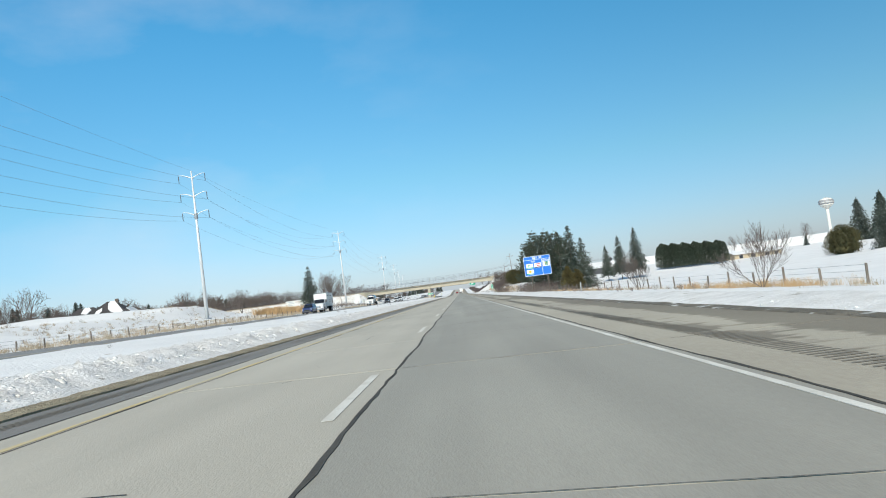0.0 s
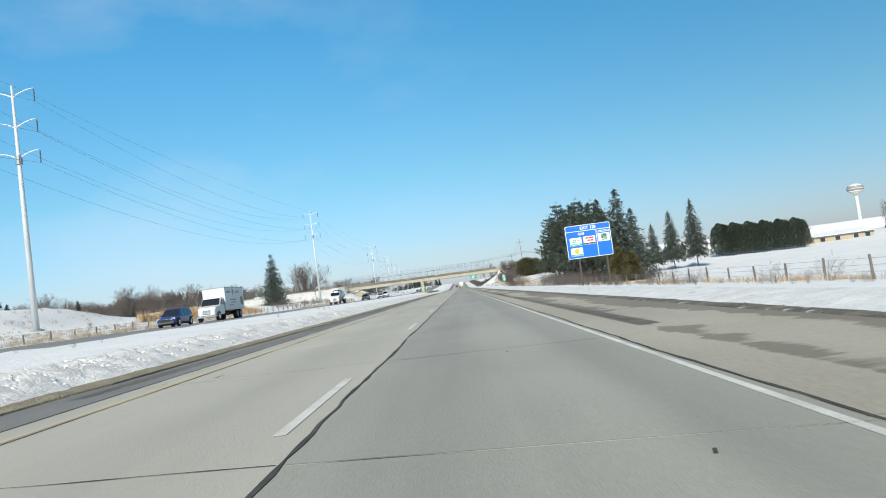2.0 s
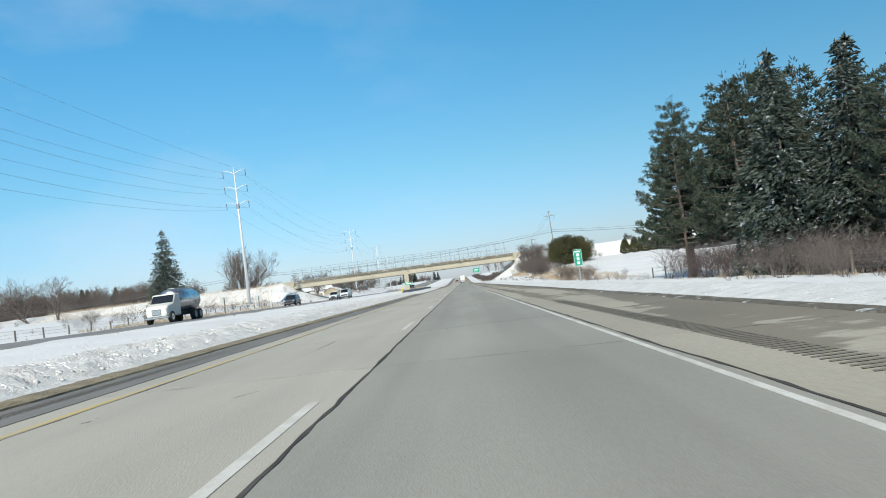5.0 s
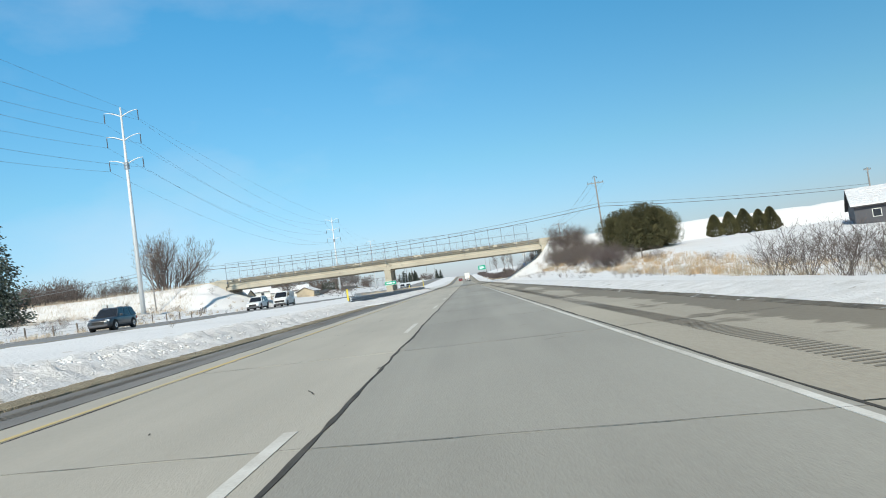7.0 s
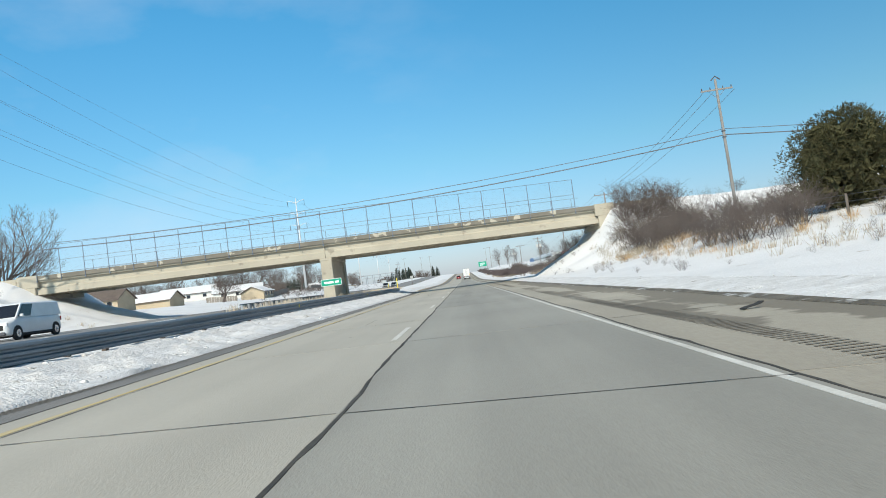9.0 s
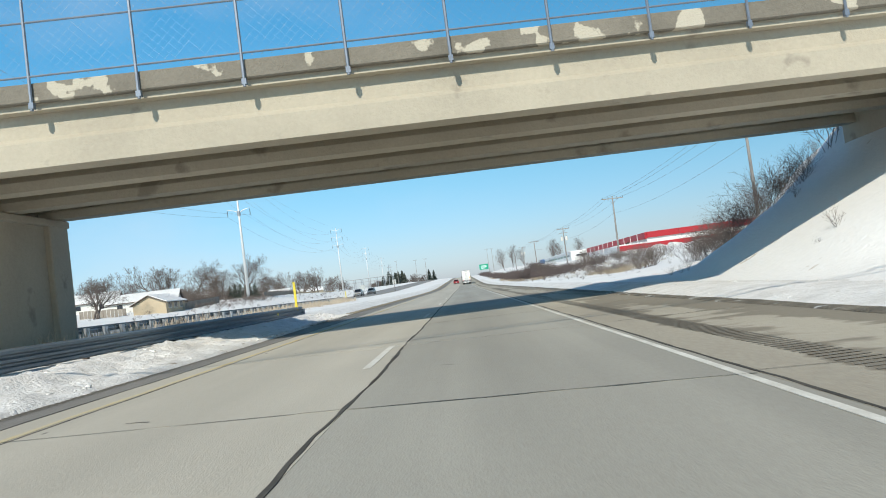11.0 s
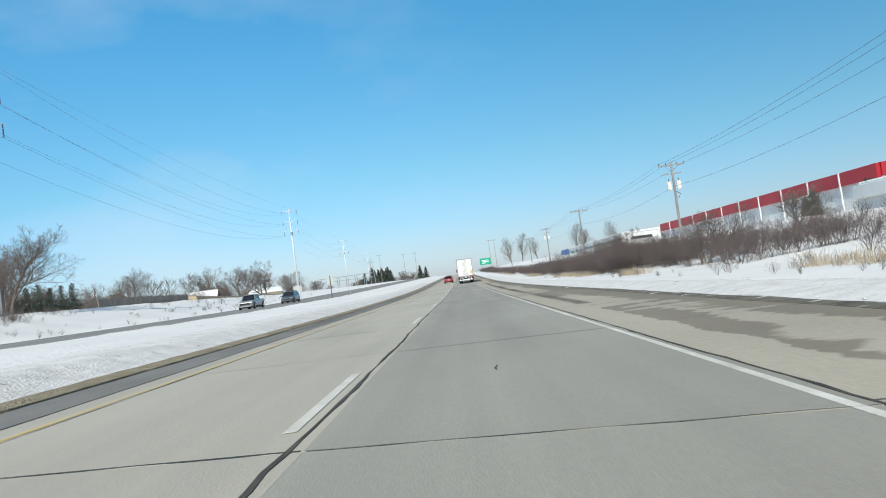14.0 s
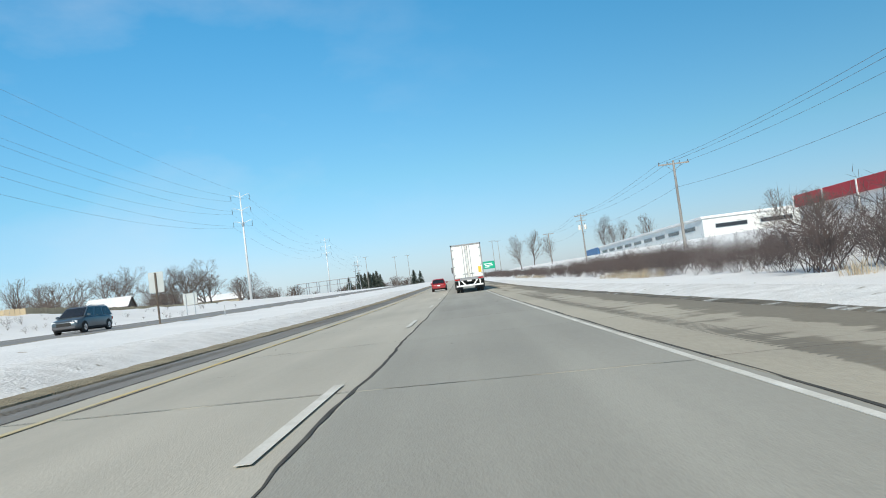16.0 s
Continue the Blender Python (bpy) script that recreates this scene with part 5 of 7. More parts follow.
# brush on the banks
shrub = [branch_data(2.6, 80 + i, (6, 5), stems=7, r0=0.016, twig=0.0075, angle=40, lift=0.12, segs=(3, 2, 1)) for i in range(5)]
thin_shrub = [branch_data(2.6, 90 + i, (5, 2), stems=6, r0=0.022, twig=0.016, angle=40, lift=0.12, segs=(2, 1, 1)) for i in range(4)]
rng = random.Random(8)


def brush(name, boxes, mat, label, kinds=shrub):
    pl = []
    for x0, x1, y0, y1, n, lo, hi in boxes:
        for k in range(n):
            x, y = rng.uniform(x0, x1), rng.uniform(y0, y1)
            s = rng.uniform(lo, hi) / 2.6
            pl.append((x, y, land1(x, y) - 0.05, s, s * rng.uniform(1.05, 1.55)))
    return scatter(kinds, pl, name, mat, label, "brush")


brush("brush", [(18.5, 25, 352, 366, 80, 1.8, 3.8), (17, 22, 338, 358, 46, 1.6, 3.4), (13, 19, 380, 400, 8, 1.0, 2.0), (13.5, 17.5, 378, 392, 34, 1.2, 2.4), (16.6, 17.8, 438, 441, 6, 2.1, 2.8), (17, 23, 318, 336, 36, 1.4, 3.2), (18, 24, 290, 318, 16, 1.0, 2.2), (13.5, 17, 242, 250, 14, 1.8, 2.5),
                (17, 24, 252, 290, 8, 0.8, 1.6), (23, 32, 334, 352, 20, 1.5, 2.6), (26, 40, 352, 372, 22, 1.5, 2.6)],
      M["twig"], "leafless grey-brown brush on the snowy bank")
brush("red_brush", [(14.5, 20, 478, 500, 70, 1.2, 2.6), (12.4, 20, 498, 530, 240, 1.2, 3.0), (12.4, 19, 530, 600, 300, 0.9, 2.1),
                    (15.4, 18.2, 296, 302, 17, 2.2, 3.3), (18.5, 27, 196, 218, 60, 1.8, 4.0), (13.5, 19, 442, 470, 28, 1.0, 2.0), (18, 28, 460, 500, 70, 1.2, 2.0), (20, 27, 478, 540, 34, 1.0, 1.7)],
      M["twig_red"], "thick red-brown leafless brush below the factory")
brush("red_brush", [(11.8, 18, 600, 720, 240, 1.0, 1.8), (11.8, 18, 720, 860, 150, 1.3, 2.4)], M["twig_red"], "far red-brown leafless brush along the road", thin_shrub)
brush("brush", [(16.5, 24, 168, 200, 26, 1.2, 2.6), (14, 24, 96, 160, 16, 0.9, 2.0), (22, 38, 205, 240, 34, 2.0, 4.5), (19, 27, 388, 405, 12, 1.8, 3.4), (15, 16.6, 404.4, 407, 9, 1.8, 2.5), (14, 17.5, 410, 425, 34, 0.7, 1.3), (20, 26, 425, 470, 14, 1.0, 2.4),
                (-46, -36, 236, 300, 34, 1.0, 2.6), (-62, -40, 340, 360, 14, 0.8, 1.6), (-60, -40, 470, 525, 40, 0.8, 1.8), (-46, -36, 545, 580, 16, 0.6, 1.2), (-51, -45, 490, 532, 60, 0.6, 1.3)],
      M["twig"], "scattered leafless shrubs along the field fences")
brush("brush", [(-112, -62, 520, 640, 330, 2.0, 4.8), (-100, -66, 536, 560, 150, 2.5, 4.6), (-50, -44.5, 508, 522, 60, 0.6, 1.5), (-120, -90, 430, 520, 100, 3.0, 6.0), (-58, -46, 516, 532, 40, 0.6, 1.4)], M["twig"], "leafless thicket behind the yards beyond the far road", thin_shrub)

brush("sprigs", [(10.5, 20, 255, 420, 170, 0.25, 0.8), (10.5, 19, 40, 240, 150, 0.25, 0.7), (10, 14, 420, 520, 70, 0.25, 0.7), (-60, -32.5, 40, 330, 160, 0.3, 0.9), (-50, -32.5, 440, 640, 130, 0.3, 0.9), (-16.5, -10.5, 0, 270, 20, 0.2, 0.5)],
      M["twig"], "thin dead sprigs standing out of the snow", thin_shrub)

# dry grass and reeds
def blades(name, boxes, mat, label, lean=0.25, wide=0.006, plume=False, tuft=22, spread=0.16):
    """Tufts of dry stems that fan out from their roots and bend over."""
    rg = np.random.default_rng(len(name) + len(boxes))
    VV = []
    for x0, x1, y0, y1, n, lo, hi in boxes:
        m = max(1, n // tuft)
        cx, cy, ch = rg.uniform(x0, x1, m), rg.uniform(y0, y1, m), rg.uniform(0.55, 1.0, m)
        k = rg.integers(0, m, n)
        ox, oy = rg.normal(scale=spread, size=n), rg.normal(scale=spread, size=n)
        x, y = cx[k] + ox, cy[k] + oy
        z = land(x, y) - 0.05
        h = (lo + (hi - lo) * rg.random(n) ** 1.4) * ch[k]
        a = rg.uniform(0, 6.283, n)
        dx, dy = np.cos(a) * wide, np.sin(a) * wide
        lx, ly = (rg.normal(scale=lean, size=n) + ox / spread * lean * 0.7) * h, (rg.normal(scale=lean, size=n) + oy / spread * lean * 0.7) * h
        p0, p1 = np.stack([x - dx, y - dy, z], 1), np.stack([x + dx, y + dy, z], 1)
        f = 2.0 if plume else 0.75
        m0 = np.stack([x - dx * f + lx * 0.4, y - dy * f + ly * 0.4, z + h * 0.7], 1)
        m1 = np.stack([x + dx * f + lx * 0.4, y + dy * f + ly * 0.4, z + h * 0.7], 1)
        t = np.stack([x + lx, y + ly, z + h * (1 - 0.35 * np.minimum(1, np.hypot(lx, ly) / h))], 1)
        VV.append(np.stack([p0, p1, m1, m0, t], 1).reshape(-1, 3))
    V = np.concatenate(VV)
    k = np.arange(len(V) // 5)[:, None] * 5
    T = np.concatenate([k + [0, 1, 2], k + [0, 2, 3], k + [3, 2, 4]], 0)
    return tagged(new(name, tris(name, V, T, mat)), label, "grass", kind="stuff")


blades("reeds", [(-47, -39, 172, 206, 9000, 1.0, 2.4), (-41, -38, 180, 212, 2500, 0.6, 1.6)], M["reed"], "bed of tall orange-brown reeds", 0.16, 0.016, True, 30, 0.4)
blades("dry_grass", [(18.5, 25, 36, 110, 2400, 0.25, 0.8), (19, 25, 110, 215, 3000, 0.25, 0.8), (14, 23, 244, 302, 8000, 0.25, 0.8), (14, 23, 300, 352, 3200, 0.3, 0.9), (15.5, 19, 345, 362, 2600, 0.4, 1.0),
                     (11.5, 13.2, 505, 525, 1500, 0.3, 0.8), (11.6, 12.6, 487, 491, 500, 0.4, 0.8), (12.2, 13.6, 459, 467, 900, 0.4, 0.8), (11.4, 12.8, 545, 560, 900, 0.3, 0.8), (11.4, 12.8, 600, 640, 900, 0.4, 0.8),
                     (13, 24, 405, 500, 1500, 0.3, 0.7), (14, 17.5, 409, 425, 2400, 0.3, 0.9)],
       M["straw"], "tufts of straw-coloured dry grass in the snow", 0.36, 0.009)
blades("dry_grass", [(-46, -34, 60, 178, 6500, 0.25, 0.7), (-37.5, -34, 40, 200, 5500, 0.3, 0.9), (-62, -34, 300, 358, 4200, 0.3, 0.8), (-36, -32.5, 232, 300, 3600, 0.3, 0.7)],
       M["pale_grass"], "pale dry weeds along the far verge and bank", 0.16, 0.015)
blades("bank_stems", [(-112, -49, 349, 363, 15000, 0.4, 1.2)], M["pale_grass"], "thin pale stems standing all over the snowy bank", 0.09, 0.014, False, 2, 0.35)
blades("brown_weeds", [(-37.2, -33.5, 40, 180, 9000, 0.25, 0.75), (-46, -40, 95, 185, 3500, 0.2, 0.6), (-63, -50, 90, 198, 6000, 0.2, 0.7), (-36, -32.6, 226, 262, 2600, 0.3, 0.7)], M["straw"], "brown dead weeds along the far fence", 0.3, 0.014)
blades("orange_grass", [(15, 24, 258, 302, 5000, 0.3, 0.9), (15, 21, 318, 350, 2200, 0.4, 0.9), (19, 24, 42, 62, 2600, 0.4, 1.0), (19.5, 23, 100, 165, 2600, 0.3, 0.8)], M["reed"], "hummocks of orange-brown dead grass on the bank", 0.34, 0.008)
blades("cattails", [(-14.0, -11.5, 396, 438, 3400, 0.35, 0.85), (-14.5, -11, 330, 388, 2200, 0.4, 0.9)], M["pale_grass"], "pale dry cattails standing in the median", 0.13, 0.006, True, 18, 0.25)

# ---------------------------------------------------------------- signs
def lettering(name, body, size, mat, parent, x, y, z, bold=0.0):
    """Upright letters facing the oncoming driver (towards -y)."""
    cu = bpy.data.curves.new(name, "FONT")
    cu.body, cu.size, cu.extrude, cu.offset, cu.align_x, cu.align_y = body, size, 0.004, bold, "CENTER", "CENTER"
    tmp = new(name, cu)
    me = bpy.data.meshes.new_from_object(tmp)
    bpy.data.objects.remove(tmp)
    me.materials.clear()
    me.materials.append(mat)
    ob = new(name, me)
    ob.parent = parent
    ob.matrix_basis = pose(x, y, z, 90, 0, 0)
    return ob


def rounded(x0, x1, z0, z1, r, y0, y1):
    """A flat plate with rounded corners, standing in the xz plane."""
    ring = []
    for cx, cz, a0 in ((x1 - r, z1 - r, 0), (x0 + r, z1 - r, 90), (x0 + r, z0 + r, 180), (x1 - r, z0 + r, 270)):
        for k in range(5):
            a = radians(a0 + 22.5 * k)
            ring.append((cx + r * math.cos(a), cz + r * math.sin(a)))
    return Build().loft([[(a, y0, c) for a, c in ring], [(a, y1, c) for a, c in ring]])


sg = empty("service_sign", pose(17.44, 150.2, 0) @ Matrix.Diagonal((0.935, 1, 0.935, 1)), "blue motorway service sign on two brown posts", "road sign")
part("border", rounded(-2.86, 2.86, 2.66, 6.86, 0.22, -0.02, 0.02), M["sign_white"], sg, "white edge")
part("panel", rounded(-2.79, 2.79, 2.73, 6.79, 0.18, -0.028, -0.016), M["sign_blue"], sg)
part("backing", Build().box(-2.86, 2.86, 0.021, 0.06, 3.0, 3.1).box(-2.86, 2.86, 0.021, 0.06, 6.3, 6.4), M["sign_back"], sg)
part("rule", Build().box(-2.8, 2.8, -0.034, -0.026, 6.06, 6.13), M["sign_white"], sg)
part("rule", Build().box(0.98, 1.05, -0.034, -0.026, 2.74, 6.06), M["sign_white"], sg)
lettering("letters", "EXIT 128", 0.53, M["sign_white"], sg, 0.05, -0.034, 6.44, 0.012)
lettering("letters", "GAS", 0.43, M["sign_white"], sg, -0.9, -0.034, 5.72, 0.012)
lettering("letters", "LODGING", 0.36, M["sign_white"], sg, 1.93, -0.034, 5.76, 0.01)
for x in (-1.5, 2.0):
    z = land1(17.44 + x, 150.3)
    part("post", Build().box(x - 0.11, x + 0.11, 0.06, 0.26, z - 0.6, 6.6), M["steel_brown"], sg, "brown wooden post")


def logo(x, z, w=1.5, h=1.05):
    return part("logo_panel", rounded(x - w / 2, x + w / 2, z - h / 2, z + h / 2, 0.08, -0.04, -0.027), M["sign_white"], sg, "white logo panel with plain coloured shapes")


def bit(build, mat, parent):
    return part("logo_shape", build, M[mat], parent)


def ring_disc(x, z, r, y, n=12, ragged=0.0):
    b = Build()
    pts = [(x + (r + ragged * (k % 2)) * math.cos(6.2832 * k / n), z + (r + ragged * (k % 2)) * math.sin(6.2832 * k / n)) for k in range(n)]
    return b.loft([[(a, y, c) for a, c in pts], [(a, y + 0.006, c) for a, c in pts]])


a = logo(-1.68, 4.78)
bit(ring_disc(-1.88, 4.93, 0.2, -0.05, 20, ragged=0.05), "logo_green", a)
bit(ring_disc(-1.88, 4.93, 0.09, -0.056, 12), "sign_white", a)
bit(Build().box(-1.55, -1.15, -0.048, -0.039, 4.9, 5.0), "galvanised", a)
bit(Build().box(-2.4, -0.96, -0.048, -0.039, 4.28, 4.55), "logo_green", a)
bit(Build().box(-2.2, -1.2, -0.054, -0.046, 4.38, 4.46), "sign_white", a)
a = logo(0.05, 4.82)
for x0, x1, z in ((-0.5, -0.2, 5.02), (-0.12, 0.5, 5.02), (-0.3, 0.05, 4.7), (0.12, 0.45, 4.7)):
    bit(Build().add([(x0 + 0.06, -0.048, z), (x1 + 0.06, -0.048, z), (x1 + 0.16, -0.048, z + 0.2), (x0 + 0.16, -0.048, z + 0.2), (x0 + 0.06, -0.04, z), (x1 + 0.06, -0.04, z), (x1 + 0.16, -0.04, z + 0.2), (x0 + 0.16, -0.04, z + 0.2)],
                    [(0, 1, 2, 3), (7, 6, 5, 4), (0, 4, 5, 1), (1, 5, 6, 2), (2, 6, 7, 3), (3, 7, 4, 0)]), "logo_red", a)
bit(Build().box(-0.68, 0.78, -0.048, -0.039, 4.33, 4.52), "logo_black", a)
lettering("letters", "DIESEL", 0.15, M["sign_white"], a, 0.05, -0.052, 4.42)
a = logo(-1.68, 3.5)
bit(ring_disc(-1.68, 3.62, 0.27, -0.05, 16, ragged=0.05), "logo_yellow", a)
bit(Build().box(-1.86, -1.5, -0.05, -0.042, 3.3, 3.4), "logo_yellow", a)
bit(Build().box(-2.4, -0.96, -0.048, -0.039, 3.0, 3.2), "logo_green", a)
lettering("letters", "DIESEL", 0.19, M["sign_white"], a, -1.68, -0.052, 3.1)
a = logo(1.92, 5.0)
bit(Build().box(1.6, 2.3, -0.048, -0.039, 4.62, 5.42), "logo_teal", a)
bit(Build().tube([(1.65, -0.052, 5.36), (1.8, -0.052, 5.12), (2.1, -0.052, 5.0), (2.28, -0.052, 4.98)], 0.035, 5), "logo_yellow", a)
bit(Build().box(1.68, 2.22, -0.055, -0.047, 4.76, 4.86), "sign_white", a)

# green name board on the pier, its wording as plain bars
gs = empty("name_board", pose(-13.2, by(-13.2) - 0.12, 0), "small green road-name board fixed to the pier", "road sign")
part("border", rounded(-1.15, 1.15, 2.1, 2.86, 0.08, -0.03, 0.0), M["sign_white"], gs)
part("panel", rounded(-1.11, 1.11, 2.14, 2.82, 0.06, -0.036, -0.028), M["sign_green"], gs)
for x0, x1 in ((-0.8, -0.5), (-0.44, 0.25), (0.42, 0.85)):
    part("wording_bar", Build().box(x0, x1, -0.042, -0.034, 2.37, 2.6), M["sign_white"], gs)
# far green sign
fs = empty("exit_sign", pose(17.0, 880.0, float(grade(880)) + 1.0), "far green motorway sign above the verge", "road sign")
part("panel", rounded(-3.2, 3.2, 2.6, 6.4, 0.25, -0.03, 0.03), M["sign_green"], fs)
for x0, x1, z in ((-2.2, 1.8, 5.0), (-1.8, 2.2, 4.2), (-2.0, 0.4, 3.4)):
    part("wording_bar", Build().box(x0, x1, -0.045, -0.028, z, z + 0.4), M["sign_white"], fs)
for x in (-2.0, 2.0):
    part("post", Build().box(x - 0.1, x + 0.1, 0.03, 0.2, -2.5, 6.2), M["galvanised"], fs)


def sign_back(x, y, w, h, z0, turn=0, posts=1, label="back of a plain grey metal sign on a post"):
    s = empty("sign_back", pose(x, y, land1(x, y), 0, 0, turn), label, "road sign", "sign backs facing the camera")
    part("plate", rounded(-w / 2, w / 2, z0, z0 + h, 0.06, -0.012, 0.012), M["sign_back"], s)
    for px in ((0,) if posts == 1 else (-w * 0.3, w * 0.3)):
        part("post", Build().box(px - 0.05, px + 0.05, -0.1, -0.013, -0.5, z0 + h * 0.96), M["post_wood"] if posts == 1 else M["galvanised"], s)
    return s


sign_back(-18.4 + 0.9, 551.7, 0.95, 1.3, 2.0)
sign_back(-37.4, 298.0, 1.25, 1.1, 1.3)
sign_back(-33.0, 600.0, 1.8, 1.5, 1.3, 0, 2, "back of a wide grey metal sign on two posts")
sign_back(-32.5, 262.0, 0.9, 0.9, 1.5)
ms = empty("green_marker_sign", pose(10.5, 211.4, land1(10.5, 211)), "narrow green roadside marker sign on a post", "road sign")
part("border", rounded(-0.3, 0.3, 1.18, 2.42, 0.05, -0.012, 0.012), M["sign_white"], ms)
part("plate", rounded(-0.28, 0.28, 1.2, 2.4, 0.05, -0.018, -0.01), M["sign_green"], ms)
for z, w in ((2.2, 0.2), (1.9, 0.1), (1.6, 0.1), (1.3, 0.1)):
    part("wording_bar", Build().box(-w, w, -0.024, -0.016, z, z + (0.1 if w > 0.15 else 0.2)), M["sign_white"], ms)
part("post", Build().box(-0.04, 0.04, 0.013, 0.08, -0.5, 2.4), M["galvanised"], ms)
bb = empty("billboard", pose(-50.5, 228.0, land1(-50.5, 228), 0, 0, 12) @ Matrix.Diagonal((0.8, 1, 0.8, 1)), "weathered white hoarding board behind the reeds", "hoarding")
part("board", Build().box(-1.6, 1.6, -0.05, 0.05, 1.2, 3.6, 0.02), M["siding_white"], bb)
for x0, x1, z in ((-1.2, 0.9, 3.05), (-1.1, 1.2, 2.4), (-0.8, 0.7, 1.8)):
    part("wording_bar", Build().box(x0, x1, -0.062, -0.048, z, z + 0.22), M["galvanised"], bb)
for x in (-1.2, 1.2):
    part("leg", Build().box(x - 0.08, x + 0.08, 0.05, 0.2, -0.5, 3.5), M["post_wood"], bb)

# ---------------------------------------------------------------- fences
def wire_fence(x_of, ya, yb, gap, label, h=1.15):
    f = empty("wire_fence", None, label, "fence", "field fences")
    ys = np.arange(ya, yb, gap)
    rn = random.Random(int(ya))
    tops = []
    for y in ys:
        x = x_of(y)
        z = land1(x, y)
        hh = h * rn.uniform(0.9, 1.15)
        t = rn.uniform(-0.06, 0.06)
        part("post", Build().tube([(x, y, z - 0.4), (x + t, y, z + hh)], [0.08, 0.07], 7), M["grey_post"], f)
        tops.append((x, y, z))
    for u in (0.35, 0.65, 0.95):
        part("wire", Build().tube([(a, b, c + u * h) for a, b, c in tops], 0.008, 4), M["wire"], f)
    return f


wire_fence(lambda y: 23.0 - 0.005 * y, 40, 240, 5.0, "sagging wire fence on weathered round posts")
wire_fence(lambda y: 21.0, 300, 345, 5.0, "sagging wire fence on weathered round posts")
wire_fence(lambda y: -35.5 - max(0.0, (y - 320) * 0.3), 40, 342, 4.2, "low wire fence beyond the far road", 0.9)


def board_fence(pts, h, label, wood="fence_wood"):
    f = empty("board_fence", None, label, "fence", "wooden garden fences")
    for (xa, ya), (xb, yb) in zip(pts, pts[1:]):
        L = math.hypot(xb - xa, yb - ya)
        n = int(L / 0.62)
        ang = math.degrees(math.atan2(yb - ya, xb - xa))
        for k in range(n):
            u = (k + 0.5) / n
            x, y = xa + (xb - xa) * u, ya + (yb - ya) * u
            o = part("board", Build().box(-0.3, 0.3, -0.012, 0.012, 0, h * (1 + 0.04 * math.sin(k * 7.3)), 0.008), M[wood], f)
            o.matrix_basis = pose(x, y, land1(x, y) - 0.05, 0, 0, ang)
        for u in np.linspace(0, 1, max(2, int(L / 2.5))):
            x, y = xa + (xb - xa) * u, ya + (yb - ya) * u
            o = part("post", Build().box(-0.06, 0.06, -0.08, 0.05, -0.3, h * 0.95), M[wood], f)
            o.matrix_basis = pose(x, y, land1(x, y), 0, 0, ang)
    return f


board_fence([(-51.8, 486), (-52.5, 510)], 1.5, "grey weathered wooden board fence")
board_fence([(-67.0, 478), (-59.0, 478.6)], 1.5, "grey weathered wooden board fence")
board_fence([(-56.0, 560), (-54.5, 575), (-53.5, 592)], 1.6, "grey weathered wooden board fence")
board_fence([(-62.0, 600), (-55.0, 601), (-58.0, 660), (-60, 705)], 1.5, "tan wooden board fence round a yard", "fence_tan")

# ---------------------------------------------------------------- houses and factory
def gable_house(name, x, y, turn, w, l, eave, ridge, wall, roof, snow=True, label="", base=None, windows=(), group=""):
    """A house with its ridge along local x; windows: (u along the front, sill, width, height)."""
    b0 = land1(x, y) - 0.3 if base is None else base
    hs = empty(name, pose(x, y, b0, 0, 0, turn), label, "house", group)
    part("wall", Build().box(-l / 2, l / 2, -w / 2, w / 2, 0, eave).loft([[(-l / 2, -w / 2, eave), (-l / 2, w / 2, eave), (-l / 2, 0, ridge)], [(l / 2, -w / 2, eave), (l / 2, w / 2, eave), (l / 2, 0, ridge)]]), M[wall], hs)
    o = 0.45
    for s in (-1, 1):
        sl = (ridge - eave) / (w / 2)
        pts = lambda d: [(-l / 2 - o, 0, ridge + d), (l / 2 + o, 0, ridge + d), (l / 2 + o, s * (w / 2 + o), eave - o * sl + d), (-l / 2 - o, s * (w / 2 + o), eave - o * sl + d)]
        r = part("roof", Build().loft([pts(0.02), pts(0.16)]), M[roof], hs)
        if snow:
            q = lambda d: [(-l / 2 - o * 0.9, 0, ridge + d), (l / 2 + o * 0.9, 0, ridge + d), (l / 2 + o * 0.9, s * (w / 2 + o * 0.9), eave - o * sl * 0.9 + d), (-l / 2 - o * 0.9, s * (w / 2 + o * 0.9), eave - o * sl * 0.9 + d)]
            part("snow_cover", Build().loft([q(0.165), q(0.3)]), M["snow_clean"], r, "snow lying on the roof")
    for u, sill, ww, wh in windows:
        wd = part("window", Build().box(u - ww / 2, u + ww / 2, -w / 2 - 0.05, -w / 2 + 0.02, sill, sill + wh), M["siding_white"], hs)
        part("pane", Build().box(u - ww / 2 + 0.07, u + ww / 2 - 0.07, -w / 2 - 0.06, -w / 2 - 0.045, sill + 0.07, sill + wh - 0.07), M["window_dark"], wd)
    return hs


def hip_roof(x0, x1, y0, y1, eave, ridge, inset):
    """Four slopes to a ridge along x, with a small overhang and closed underneath."""
    ym = (y0 + y1) / 2
    v = [(x0, y0, eave), (x1, y0, eave), (x1, y1, eave), (x0, y1, eave), (x0 + inset, ym, ridge), (x1 - inset, ym, ridge)]
    return Build().add(v, [(0, 1, 5, 4), (1, 2, 5), (2, 3, 4, 5), (3, 0, 4), (3, 2, 1, 0)])


def on_slope(pts, x0, x1, y0, ym, eave, ridge, inset, thick=0.14):
    """A slab of snow on the front slope of a hip roof. pts: (u, v), along the eave and up the slope."""
    rings = []
    for d in (0.02, thick):
        ring = []
        for u, v in pts:
            a, b2 = x0 + inset * v, x1 - inset * v
            ring.append((a + (b2 - a) * u, y0 + (ym - y0) * v - d * 0.6, eave + (ridge - eave) * v + d))
        rings.append(ring)
    return Build().loft(rings)


